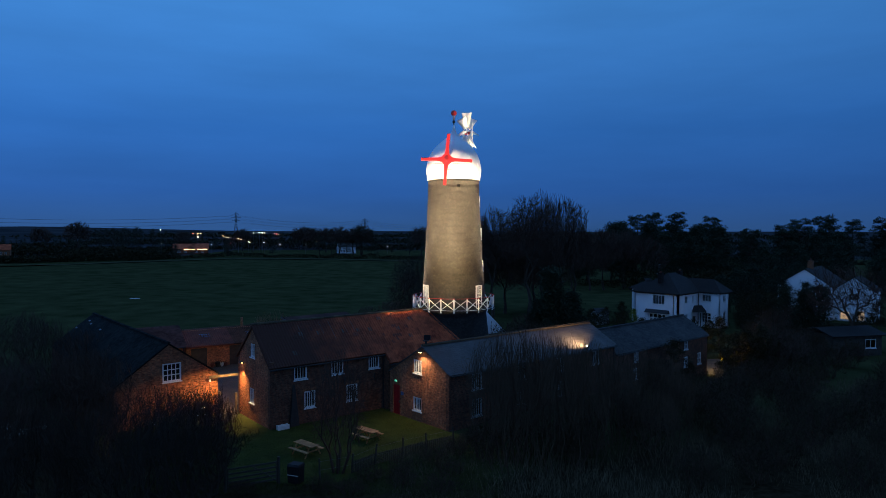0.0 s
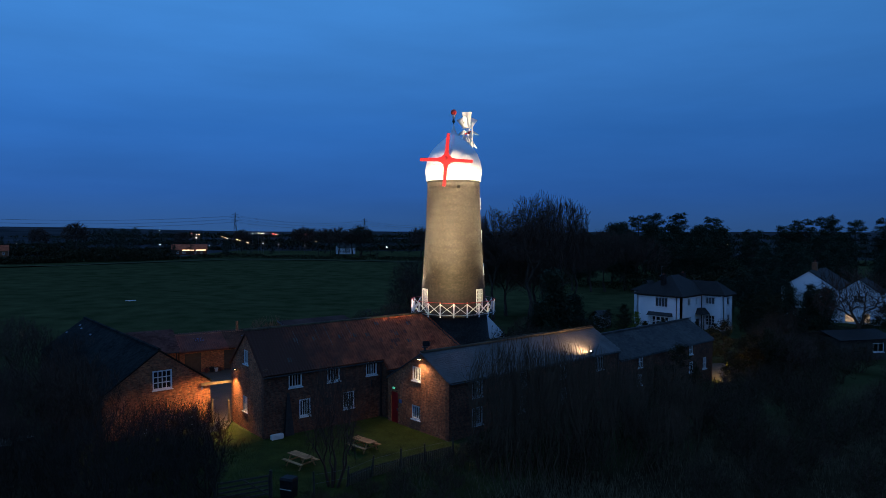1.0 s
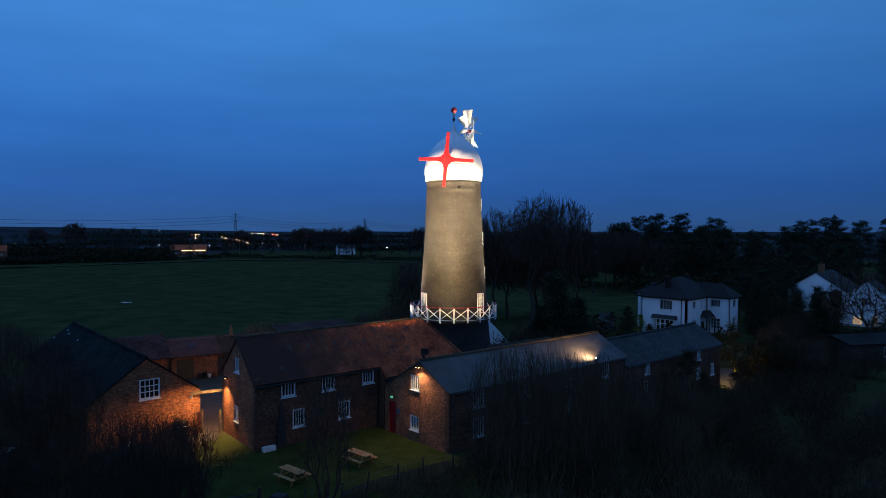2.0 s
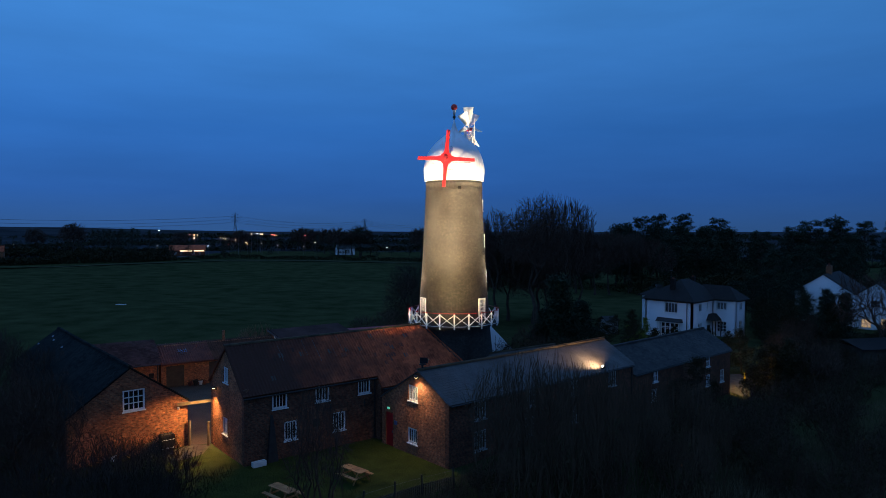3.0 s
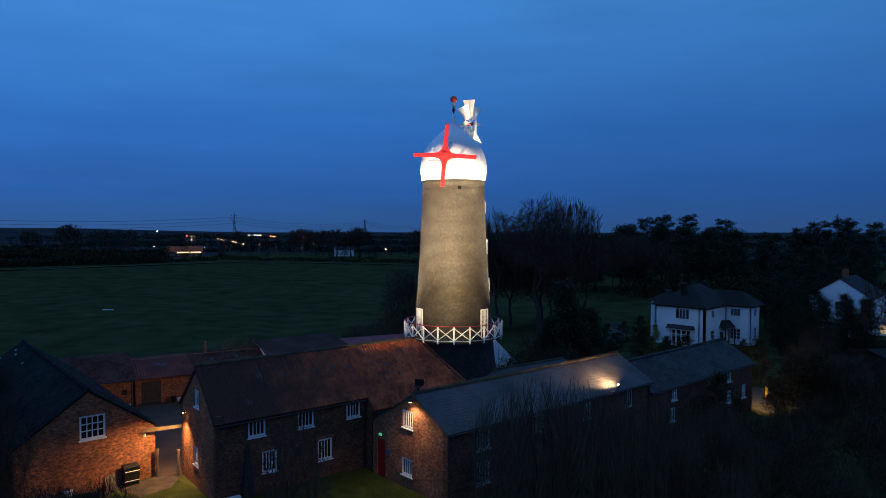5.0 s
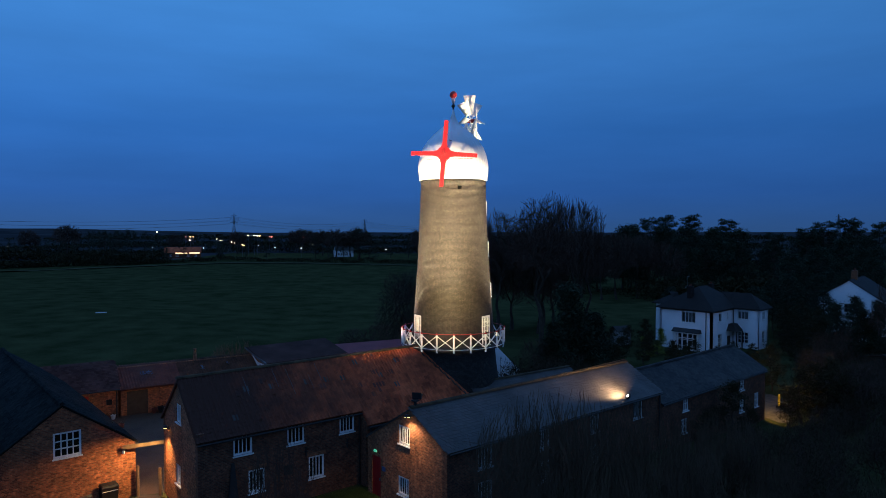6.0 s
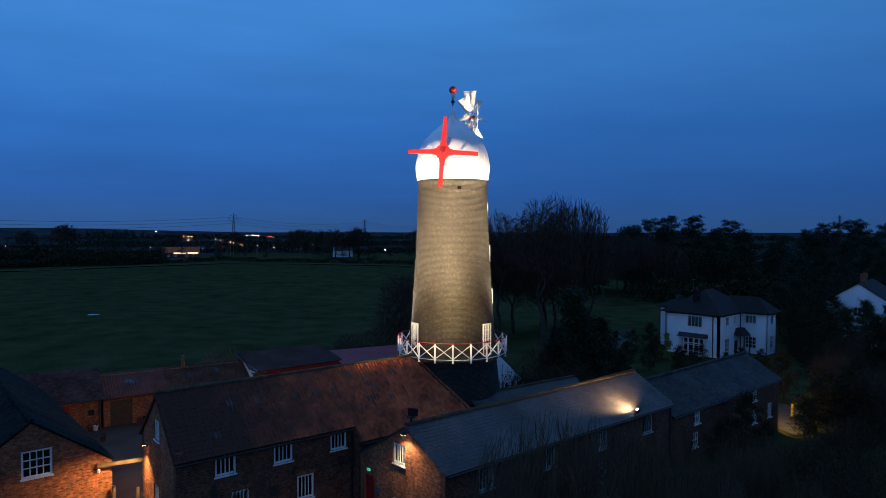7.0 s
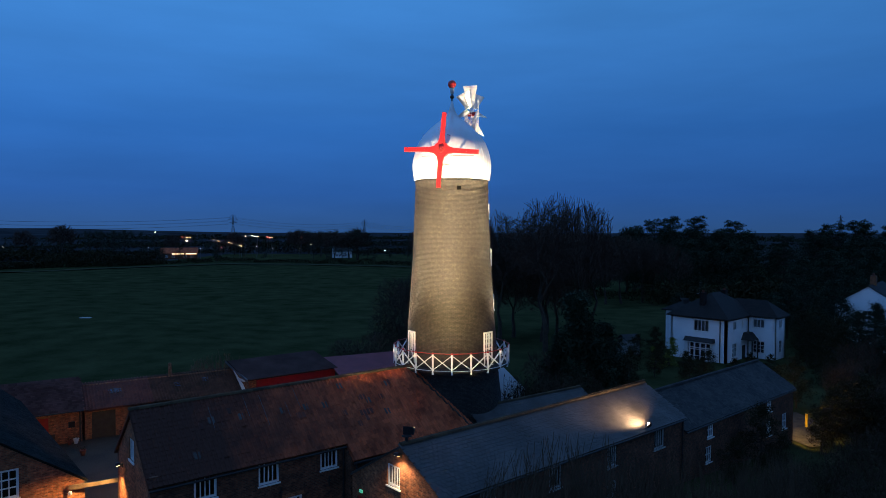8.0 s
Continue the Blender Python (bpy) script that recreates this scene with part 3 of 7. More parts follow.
sheet("path", [(-18.6, -12.6), (-17.0, -13.6), (-15.9, -12.2), (-16.1, -10.4), (-17.4, -10.4), (-17.9, -11.3)], PAVING, 0.05, "pale stone paving before the gate", "path")
sheet("side_path", [(26.6, 11.2), (27.2, 9.0), (28.6, 9.6), (31.5, 15.0), (31.0, 19.0), (29.0, 18.5)], PAVING, 0.11, "lamp-lit stone path at the granary end", "path", 2.0)

# ---- windmill ----


def round_uv(bm, r):
    lay = bm.loops.layers.uv.verify()
    for f in bm.faces:
        base = math.atan2(f.calc_center_median().y, f.calc_center_median().x)
        for lo in f.loops:
            a = math.atan2(lo.vert.co.y, lo.vert.co.x)
            while a - base > math.pi:
                a -= 2 * math.pi
            while a - base < -math.pi:
                a += 2 * math.pi
            lo[lay].uv = (a * r, lo.vert.co.z)


def windmill():
    mill = thing("windmill", pose(0, 0, 0), "tall black-tarred brick tower windmill with white ogee cap, floodlit", "windmill")
    bm = bmesh.new()
    prof = [(3.72, -0.4), (3.6, 0.6), (3.42, 2.4), (3.21, 4.1), (2.97, 6.4), (2.80, 8.4), (2.66, 10.2), (2.54, 12.0), (2.42, 14.0), (2.33, 16.0), (2.27, 17.55), (2.279, 17.57), (2.279, 17.67), (2.27, 17.69), (2.264, 17.98), (2.273, 18.0), (2.275, 18.12), (2.286, 18.14), (2.287, 18.32), (2.2, 18.34)]
    def radius(z):
        for (r0, z0), (r1, z1) in zip(prof, prof[1:]):
            if z0 <= z <= z1 and z1 > z0:
                return r0 + (r1 - r0) * (z - z0) / (z1 - z0)
        return prof[-1][0]

    rng = random.Random(4)
    fine = [(prof[0][0], prof[0][1])]
    z = 0.05
    while z < 17.5:
        fine.append((radius(z) + rng.gauss(0, 0.002), z))
        z += 0.24
    fine += prof[10:19]
    fine.append((2.2, 18.34))
    lathe(bm, fine, 120)
    for v in bm.verts:
        k = 1 + 0.004 * noise.noise((v.co.x * 3, v.co.y * 3, v.co.z * 9)) + 0.003 * noise.noise((v.co.x * 0.8, v.co.y * 0.8, v.co.z * 0.8))
        v.co.x *= k
        v.co.y *= k
    round_uv(bm, 2.6)
    tower = part("tower", bm, TAR, mill, "tapering tarred brick tower")
    for p in tower.data.polygons:
        p.use_smooth = len(p.vertices) == 4 and abs(p.normal.z) < 0.5
    # bricks that stand proud of the coursing
    rng = random.Random(5)
    bm = bmesh.new()
    made = 0
    while made < 3000:
        course = rng.randrange(0, 136)
        z = 7.9 + course * 0.075
        k = rng.uniform(math.pi * 0.95, math.pi * 2.05)
        worn = noise.noise((math.cos(k) * 2.6, math.sin(k) * 2.6, z * 0.9)) + 0.5 * noise.noise((k * 0.3, 2.0, z * 2.4))
        if worn < rng.uniform(-0.15, 0.75):
            continue
        made += 1
        r = radius(z + 0.03)
        c, s = math.cos(k), math.sin(k)
        u = Vector((-s, c, 0))
        o = Vector((c, s, 0))
        p = o * (r - 0.05) + Vector((0, 0, z))
        w, q = rng.choice((0.1, 0.2, 0.22)), rng.uniform(0.057, 0.072)
        h = 0.065
        hexa(bm, [p - u * w / 2, p + u * w / 2, p + u * w / 2 + o * q, p - u * w / 2 + o * q, p - u * w / 2 + Vector((0, 0, h)), p + u * w / 2 + Vector((0, 0, h)), p + u * w / 2 + o * q + Vector((0, 0, h)), p - u * w / 2 + o * q + Vector((0, 0, h))])
    bmesh.ops.recalc_face_normals(bm, faces=bm.faces)
    uv_metres(bm)
    tagged(part("proud_brick_field", bm, TAR, tower), kind="stuff")
    # square putlog hole: its inner dark is put into a black plate
    bm = bmesh.new()
    fr = face_frame(0.43 + 0.02, -2.22, 11)
    fbox(bm, fr, -0.12, 0.12, -0.05, 0.02, 17.66, 17.88)
    part("vent_plate", bm, HOLE_DARK, tower, "small black plate standing for a square opening")
    # windows and doors of the tower
    for az, z, w, h, nx, nz in ((-58, 7.12, 0.85, 2.0, 4, 1), (52, 7.12, 0.85, 2.0, 4, 6), (94, 16.0, 0.7, 0.9, 3, 4), (90, 13.1, 0.75, 1.0, 3, 4), (92, 10.3, 0.7, 0.9, 3, 4), (-114, 16.0, 0.7, 0.9, 3, 4), (-112, 13.1, 0.7, 0.9, 3, 4), (-112, 10.3, 0.7, 0.9, 3, 4)):
        zc = z + h
        r = (2.80 - (zc - 8.4) * 0.058) - 0.01 if zc > 9.5 else 2.84
        k = radians(az - 90)
        fr = face_frame(r * math.cos(k), r * math.sin(k), az)
        window(mill, fr, -w / 2, w / 2, z, z + h, nx, nz, 0.10, 0.04, -0.03, label="white-painted multi-pane tower window")
    # ogee cap
    bm = bmesh.new()
    cap_prof = [(2.20, 18.34), (2.37, 18.36), (2.39, 18.6), (2.45, 19.05), (2.455, 19.35), (2.40, 19.7), (2.30, 20.12), (2.11, 20.62), (1.79, 21.1), (1.37, 21.55), (0.95, 21.9), (0.60, 22.17), (0.36, 22.4), (0.21, 22.65), (0.12, 22.95), (0.06, 23.3)]
    lathe(bm, cap_prof, 96)
    cap = part("cap", bm, CAPW, mill, "white-painted ogee cap")
    for p in cap.data.polygons:
        p.use_smooth = len(p.vertices) == 4 and p.center.z > 18.5
    bm = bmesh.new()
    for i in range(48):
        k = 2 * math.pi * i / 48
        for (r0, z0), (r1, z1) in zip(cap_prof[2:-2], cap_prof[3:-1]):
            bar(bm, ((r0 + 0.002) * math.cos(k), (r0 + 0.002) * math.sin(k), z0), ((r1 + 0.002) * math.cos(k), (r1 + 0.002) * math.sin(k), z1), 0.012, 0.012)
    part("cap_seams", bm, CAPW, cap, "raised standing seams")
    bm = bmesh.new()
    for i in range(24):
        k0, k1 = 2 * math.pi * i / 24, 2 * math.pi * (i + 1) / 24
        bar(bm, (1.18 * math.cos(k0), 1.18 * math.sin(k0), 21.66), (1.18 * math.cos(k1), 1.18 * math.sin(k1), 21.66), 0.03, 0.03)
    part("rope", bm, BLACKP, cap, "dark cable round the cap")
    bm = bmesh.new()
    tube(bm, (0, 0, 23.2), (0, 0, 24.2), 0.045, 0.045)
    bmesh.ops.create_uvsphere(bm, u_segments=16, v_segments=10, radius=0.13, matrix=Matrix.Translation((0, 0, 23.55)))
    fin = part("finial", bm, BLACKP, mill, "dark iron finial rod", smooth=True)
    bm = bmesh.new()
    tube(bm, (0, 0, 23.74), (0, 0, 24.1), 0.10, 0.14, 12)
    part("collar", bm, WHITE, fin, "white collar", smooth=True)
    bm = bmesh.new()
    bmesh.ops.create_uvsphere(bm, u_segments=20, v_segments=14, radius=0.26, matrix=Matrix.Translation((0, 0, 24.33)))
    part("ball", bm, LITRED, fin, "red-painted finial ball", smooth=True)
    # sail cross, without sails
    axis_m = Matrix.Translation((-0.58, -2.78, 19.95)) @ pose(0, 0, 0, 0, 0, -10) @ pose(0, 0, 0, -7, 0, 0) @ pose(0, 0, 0, 0, 3.2, 0)
    bm = bmesh.new()
    hexa(bm, [axis_m @ Vector(q) for q in ((-0.3, -0.11, -0.3), (0.3, -0.11, -0.3), (0.3, 0.11, -0.3), (-0.3, 0.11, -0.3), (-0.3, -0.11, 0.3), (0.3, -0.11, 0.3), (0.3, 0.11, 0.3), (-0.3, 0.11, 0.3))])
    for k in range(4):
        rm = axis_m @ Matrix.Rotation(radians(45 + 90 * k), 4, "Y")
        hexa(bm, [rm @ Vector(q) for q in ((-0.14, -0.1, 0.3), (0.14, -0.1, 0.3), (0.14, 0.1, 0.3), (-0.14, 0.1, 0.3), (-0.1, -0.1, 0.46), (0.1, -0.1, 0.46), (0.1, 0.1, 0.46), (-0.1, 0.1, 0.46))])
    cross = part("sail_cross", bm, RED, mill, "red-painted iron cross without sails")
    for k in range(4):
        rm = axis_m @ Matrix.Rotation(radians(90 * k + (0, 1.5, 0, -1.5)[k]), 4, "Y")
        bm = bmesh.new()
        hexa(bm, [rm @ Vector(q) for q in ((-0.25, -0.10, 0.28), (0.25, -0.10, 0.28), (0.25, 0.08, 0.28), (-0.25, 0.08, 0.28), (-0.14, -0.08, 0.75), (0.14, -0.08, 0.75), (0.14, 0.06, 0.75), (-0.14, 0.06, 0.75))])
        hexa(bm, [rm @ Vector(q) for q in ((-0.14, -0.08, 0.75), (0.14, -0.08, 0.75), (0.14, 0.06, 0.75), (-0.14, 0.06, 0.75), (-0.125, -0.06, 2.22), (0.125, -0.06, 2.22), (0.125, 0.05, 2.22), (-0.125, 0.05, 2.22))])
        for z in (1.0, 1.5, 2.0):
            tube(bm, rm @ Vector((0, -0.115, z)), rm @ Vector((0, -0.05, z)), 0.035, 0.035, 6)
        part("arm", bm, RED, cross)
    bm = bmesh.new()
    tube(bm, axis_m @ Vector((0, -0.16, 0)), axis_m @ Vector((0, 0.9, 0)), 0.2, 0.24, 16)
    part("shaft", bm, REDDARK, cross, "dark red windshaft end")
    bm = bmesh.new()
    for k in range(6):
        rm = axis_m @ Matrix.Rotation(radians(60 * k + 20), 4, "Y")
        bar(bm, rm @ Vector((0, -0.17, 0.05)), rm @ Vector((0, -0.17, 0.2)), 0.05, 0.03)
    part("spider", bm, BLACKP, cross, "small dark striking gear")
    # ladder and gear at the front of the cap
    bm = bmesh.new()
    fr = face_frame(-0.35, -2.5, -8)
    for a0, a1, z in ((-1.4, -0.35, 19.62), (0.3, 1.7, 19.62), (-0.5, 0.3, 19.10)):
        fbox(bm, fr, a0, a1, 0.0, 0.04, z, z + 0.025)
    part("cap_gear", bm, BLACKP, cap, "thin dark iron fittings")
    bm = bmesh.new()
    bar(bm, (-0.25, -1.95, 20.95), (0.55, -1.75, 20.72), 0.03)
    bar(bm, (-0.35, -1.9, 20.6), (0.15, -1.55, 21.2), 0.03)
    bar(bm, (0.1, -2.1, 20.3), (0.1, -1.6, 21.1), 0.03)
    for q in range(6):
        bar(bm, (0.02, -2.12 + q * 0.1, 20.35 + q * 0.13), (0.32, -2.08 + q * 0.1, 20.35 + q * 0.13), 0.02)
    bar(bm, (0.32, -2.06, 20.3), (0.32, -1.56, 21.1), 0.03)
    part("cap_ladder", bm, BLACKP, cap, "small black iron ladder and stays")
    # fantail at the back of the cap
    fan_m = Matrix.Translation((1.27, 3.0, 22.98)) @ pose(0, 0, 0, 0, 0, -114)
    bm = bmesh.new()
    tube(bm, fan_m @ Vector((0, -0.3, 0)), fan_m @ Vector((0, 0.3, 0)), 0.14, 0.14, 12)
    fan = part("fantail", bm, RED, mill, "fantail wheel hub")
    for k in range(8):
        rm = fan_m @ Matrix.Rotation(radians(45 * k + 8), 4, "Y")
        tw = Matrix.Rotation(radians(-56), 4, "Z")
        bm = bmesh.new()
        hexa(bm, [rm @ tw @ Vector(q) for q in ((-0.19, -0.015, 0.55), (0.19, -0.015, 0.55), (0.19, 0.015, 0.55), (-0.19, 0.015, 0.55), (-0.47, -0.015, 1.86), (0.47, -0.015, 1.86), (0.47, 0.015, 1.86), (-0.47, 0.015, 1.86))])
        bar(bm, rm @ Vector((0, 0.04, 0.1)), rm @ Vector((0, 0.04, 1.7)), 0.06, 0.05)
        for q in (0.75, 1.25, 1.7):
            bar(bm, rm @ tw @ Vector((-0.3, 0.03, q)), rm @ tw @ Vector((0.3, 0.03, q)), 0.04, 0.03)
        part("blade", bm, WHITE, fan, "white fan blade")
    for sx, sy in ((-0.35, -0.55), (0.35, -0.55), (-0.35, 0.55), (0.35, 0.55)):
        bm = bmesh.new()
        top_p = fan_m @ Vector((0, sy * 0.7, 0.1))
        foot = Vector((0.95 + sx * 0.9, 1.4 + sy * 0.5, 20.55))
        bar(bm, foot, top_p, 0.11, 0.09)
        part("strut", bm, WHITE, fan, "white fan frame post")
    bm = bmesh.new()
    for z in (-1.0, -1.9):
        bar(bm, fan_m @ Vector((-0.5, -0.45, z)), fan_m @ Vector((-0.5, 0.45, z)), 0.07, 0.07)
    bar(bm, fan_m @ Vector((-0.2, -0.55, 0.05)), fan_m @ Vector((0.3, 0.75, -1.8)), 0.06, 0.06)
    bar(bm, fan_m @ Vector((0.35, 0.62, -2.1)), fan_m @ Vector((0.35, 0.62, 0.9)), 0.07, 0.07)
    part("fan_frame", bm, WHITE, fan, "white fan frame rails")
    # gallery
    n = 20
    R = 3.60
    bm = bmesh.new()
    lathe(bm, [(2.6, 6.98), (R + 0.03, 6.98), (R + 0.03, 7.08), (2.6, 7.08)], 60, cap=False)
    deck = part("gallery", bm, DARKWOOD, mill, "dark timber gallery deck")
    pts = [(R * math.cos(radians(-90 + 1.3 + 18 * i)), R * math.sin(radians(-90 + 1.3 + 18 * i))) for i in range(n)]
    for i, (x, y) in enumerate(pts):
        bm = bmesh.new()
        tube(bm, (x, y, 6.88), (x, y, 8.06), 0.06, 0.055, 8)
        post_ob = part("post", bm, WHITE, deck, "white gallery post")
        bm = bmesh.new()
        tube(bm, (x, y, 8.06), (x, y, 8.17), 0.065, 0.025, 8)
        part("post_cap", bm, RED, post_ob, "red post cap")
        q = pts[(i + 1) % n]
        bm = bmesh.new()
        bar(bm, (x, y, 7.14), (*q, 8.0), 0.075, 0.04)
        bar(bm, (x * 1.006, y * 1.006, 8.0), (q[0] * 1.006, q[1] * 1.006, 7.14), 0.075, 0.04)
        part("cross_brace", bm, WHITE, deck)
        bm = bmesh.new()
        bar(bm, (x, y, 7.04), (*q, 7.04), 0.06, 0.12)
        part("bottom_rail", bm, WHITE, deck)
        bm = bmesh.new()
        bar(bm, (x, y, 8.10), (*q, 8.10), 0.045, 0.03)
        part("handrail", bm, REDDARK, deck, "thin red handrail")
    bm = bmesh.new()
    for i in range(n):
        (x, y), q = pts[i], pts[(i + 1) % n]
        bar(bm, (x * 0.80, y * 0.80, 7.98), (q[0] * 0.80, q[1] * 0.80, 7.98), 0.04, 0.04)
        bar(bm, (x * 0.80, y * 0.80, 7.08), (x * 0.80, y * 0.80, 7.98), 0.03, 0.03)
    part("inner_rail", bm, BLACKP, deck, "thin dark inner railing")
    return mill


windmill()

# ---- brick barn with pantile roof ----


def barn():
    L, W, E, RZ = 15.6, 5.7, 4.50, 7.00
    m = pose(-12.53, -14.39, 0, 0, 0, 40)
    ob = thing("barn", m, "two-storey red brick barn with worn clay pantile roof", "barn")
    fr_f, fr_g, fr_b, fr_r = face_frame(0, 0, 0), face_frame(0, W, -90), face_frame(L, W, 180), face_frame(L, 0, 90)
    front = [(1.82, 2.84, 3.32, 4.40), (4.80, 5.83, 3.28, 4.38), (8.02, 9.0, 3.30, 4.36), (2.61, 3.50, 1.18, 2.41), (6.07, 7.03, 1.13, 2.38)]
    gab = [(W - 3.40, W - 2.55, 4.72, 5.73), (W - 3.59, W - 2.73, 1.35, 2.45)]
    bm = bmesh.new()
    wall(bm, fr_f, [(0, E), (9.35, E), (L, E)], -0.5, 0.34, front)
    part("wall", bm, BRICK_DARK, ob, "front brick wall", uv=True)
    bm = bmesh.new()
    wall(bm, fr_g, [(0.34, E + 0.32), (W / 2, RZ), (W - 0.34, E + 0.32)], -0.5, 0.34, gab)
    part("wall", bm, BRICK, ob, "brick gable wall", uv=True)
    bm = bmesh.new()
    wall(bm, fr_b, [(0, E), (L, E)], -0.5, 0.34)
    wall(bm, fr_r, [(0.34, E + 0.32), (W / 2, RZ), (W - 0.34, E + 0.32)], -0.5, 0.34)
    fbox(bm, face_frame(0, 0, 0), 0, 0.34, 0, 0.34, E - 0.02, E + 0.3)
    part("wall", bm, BRICK_DARK, ob, "rear brick walls", uv=True)
    for h in front[:3]:
        window(ob, fr_f, *h, 4, 1, 0.10, 0.042, 0.05)
    for h in front[3:]:
        window(ob, fr_f, *h, 4, 1, 0.10, 0.042, 0.05)
        bm = bmesh.new()
        fbox(bm, fr_f, h[0] - 0.1, h[1] + 0.1, -0.015, 0.05, h[3], h[3] + 0.2)
        part("lintel", bm, BRICK, ob, "segmental brick lintel", uv=True)
    for h in gab:
        window(ob, fr_g, *h, 3, 1, 0.09, 0.05, 0.05)
    # black wedge: a shadow-like raking mark put into shape and colour
    bm = bmesh.new()
    hexa(bm, [fr_f(1.35, -0.35, -0.2), fr_f(2.1, -0.35, -0.2), fr_f(2.1, 0, -0.2), fr_f(1.35, 0, -0.2), fr_f(1.7, -0.04, 3.0), fr_f(1.85, -0.04, 3.0), fr_f(1.85, 0, 3.0), fr_f(1.7, 0, 3.0)])
    part("black_wedge", bm, BLACKP, ob, "tapering black wedge shaped like a raking dark mark")
    bm = bmesh.new()
    fbox(bm, fr_f, 4.6, 5.1, -0.015, 0.02, 1.7, 2.2)
    part("patch", bm, PAVING, ob, "worn pale plaster patch")
    rng = random.Random(19)
    marks = [(rng.uniform(9.3, 15.4), rng.uniform(0.12, 0.9)) for _ in range(9)] + [(rng.uniform(1.0, 9.0), rng.uniform(0.15, 0.9)) for _ in range(3)]
    for a, f in marks:
        bm = bmesh.new()
        n0 = -0.18 + f * 3.03
        z0_ = 4.50 + 0.877 * n0 + 0.185
        w, h = rng.choice((0.22, 0.24, 0.46)), 0.24
        hexa(bm, [(a, n0, z0_), (a + w, n0, z0_), (a + w, n0 + h, z0_ + h * 0.877), (a, n0 + h, z0_ + h * 0.877), (a, n0, z0_ + 0.02), (a + w, n0, z0_ + 0.02), (a + w, n0 + h, z0_ + 0.02 + h * 0.877), (a, n0 + h, z0_ + 0.02 + h * 0.877)])
        part("odd_tile", bm, BROWN_SLATE if rng.random() < 0.3 else PANTILE_F, ob, "darkened replacement tile")
    for a, f0, f1 in ((3.3, 0.55, 0.86), (3.9, 0.48, 0.9), (5.1, 0.6, 0.93), (5.6, 0.52, 0.92), (5.9, 0.45, 0.9), (7.1, 0.5, 0.75), (7.8, 0.6, 0.92)):
        bm = bmesh.new()
        n0, n1 = -0.18 + f0 * 3.03, -0.18 + f1 * 3.03
        bar(bm, (a, n0, 4.50 + 0.877 * n0 + 0.17), (a, n1, 4.50 + 0.877 * n1 + 0.17), 0.018, 0.02)
        part("pale_streak", bm, STEEL, ob, "thin pale run mark down the tiles")
    for a, f in ((3.1, 0.62), (4.5, 0.60), (6.6, 0.58), (7.9, 0.57), (9.0, 0.55), (11.6, 0.50), (2.0, 0.2), (12.4, 0.28), (13.2, 0.72), (10.3, 0.8)):
        bm = bmesh.new()
        n0 = -0.18 + f * 3.03
        z0_ = 4.50 + 0.877 * n0 + 0.16
        hexa(bm, [(a, n0, z0_), (a + 0.3, n0, z0_), (a + 0.3, n0 + 0.26, z0_ + 0.228), (a, n0 + 0.26, z0_ + 0.228), (a, n0, z0_ + 0.02), (a + 0.3, n0, z0_ + 0.02), (a + 0.3, n0 + 0.26, z0_ + 0.248), (a, n0 + 0.26, z0_ + 0.248)])
        part("repair_slate", bm, SLATE, ob, "grey-blue slate patched into the pantiles")
    for a, z in ((8.5, 2.7), (5.9, 2.75)):
        bm = bmesh.new()
        fbox(bm, fr_f, a - 0.03, a + 0.03, -0.05, 0.0, z - 0.25, z + 0.25)
        fbox(bm, fr_f, a - 0.1, a + 0.1, -0.05, 0.0, z - 0.03, z + 0.03)
        part("tie_plate", bm, BLACKP, ob, "iron tie plate")
    k = (RZ - E) / (W / 2)
    ov = 0.18
    sl = math.sqrt(1 + k * k)
    bm = bmesh.new()
    roof_slab(bm, (-0.12, -ov, E - k * ov + 0.06), (9.4, -ov, E - k * ov + 0.06), (9.4, W / 2, RZ + 0.06), (-0.12, W / 2, RZ + 0.06))
    lo = -0.92
    roof_slab(bm, (9.4, lo, E + k * lo + 0.06), (17.45, lo, E + k * lo + 0.06), (15.4, W / 2, RZ + 0.06), (9.4, W / 2, RZ + 0.06))
    roof_slab(bm, (L, W + ov, E - k * ov + 0.06), (-0.12, W + ov, E - k * ov + 0.06), (-0.12, W / 2, RZ + 0.06), (L, W / 2, RZ + 0.06))
    roof = part("roof", bm, PANTILE, ob, "patched clay pantile roof, aged dark westward, tower bounce light in its red end")
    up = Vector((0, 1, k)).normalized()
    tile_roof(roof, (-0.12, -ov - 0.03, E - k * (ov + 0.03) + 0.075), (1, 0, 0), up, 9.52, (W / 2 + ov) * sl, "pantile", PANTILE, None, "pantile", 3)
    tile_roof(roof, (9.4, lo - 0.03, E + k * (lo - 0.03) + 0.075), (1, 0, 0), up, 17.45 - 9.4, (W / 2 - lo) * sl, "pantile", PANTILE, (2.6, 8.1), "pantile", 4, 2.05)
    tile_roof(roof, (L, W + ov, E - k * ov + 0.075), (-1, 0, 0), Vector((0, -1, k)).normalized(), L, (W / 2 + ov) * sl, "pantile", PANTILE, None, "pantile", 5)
    ridge_tiles(roof, (-0.15, W / 2, RZ + 0.14), (L, W / 2, RZ + 0.14), RIDGE)
    bm = bmesh.new()
    for u0, u1 in ((0.0, 0.5), (0.5, 1.0)):
        q0 = Vector((17.45 - 2.05 * u0, lo + (W / 2 - lo) * u0, E + k * (lo + (W / 2 - lo) * u0) + 0.10))
        q1 = Vector((17.45 - 2.05 * u1, lo + (W / 2 - lo) * u1, E + k * (lo + (W / 2 - lo) * u1) + 0.10))
        bar(bm, q0, q1, 0.22, 0.14)
    part("flashing", bm, DARKWOOD, roof, "dark mortar fillet against the tower")
    # front wall of the lower link and its gutter
    bm = bmesh.new()
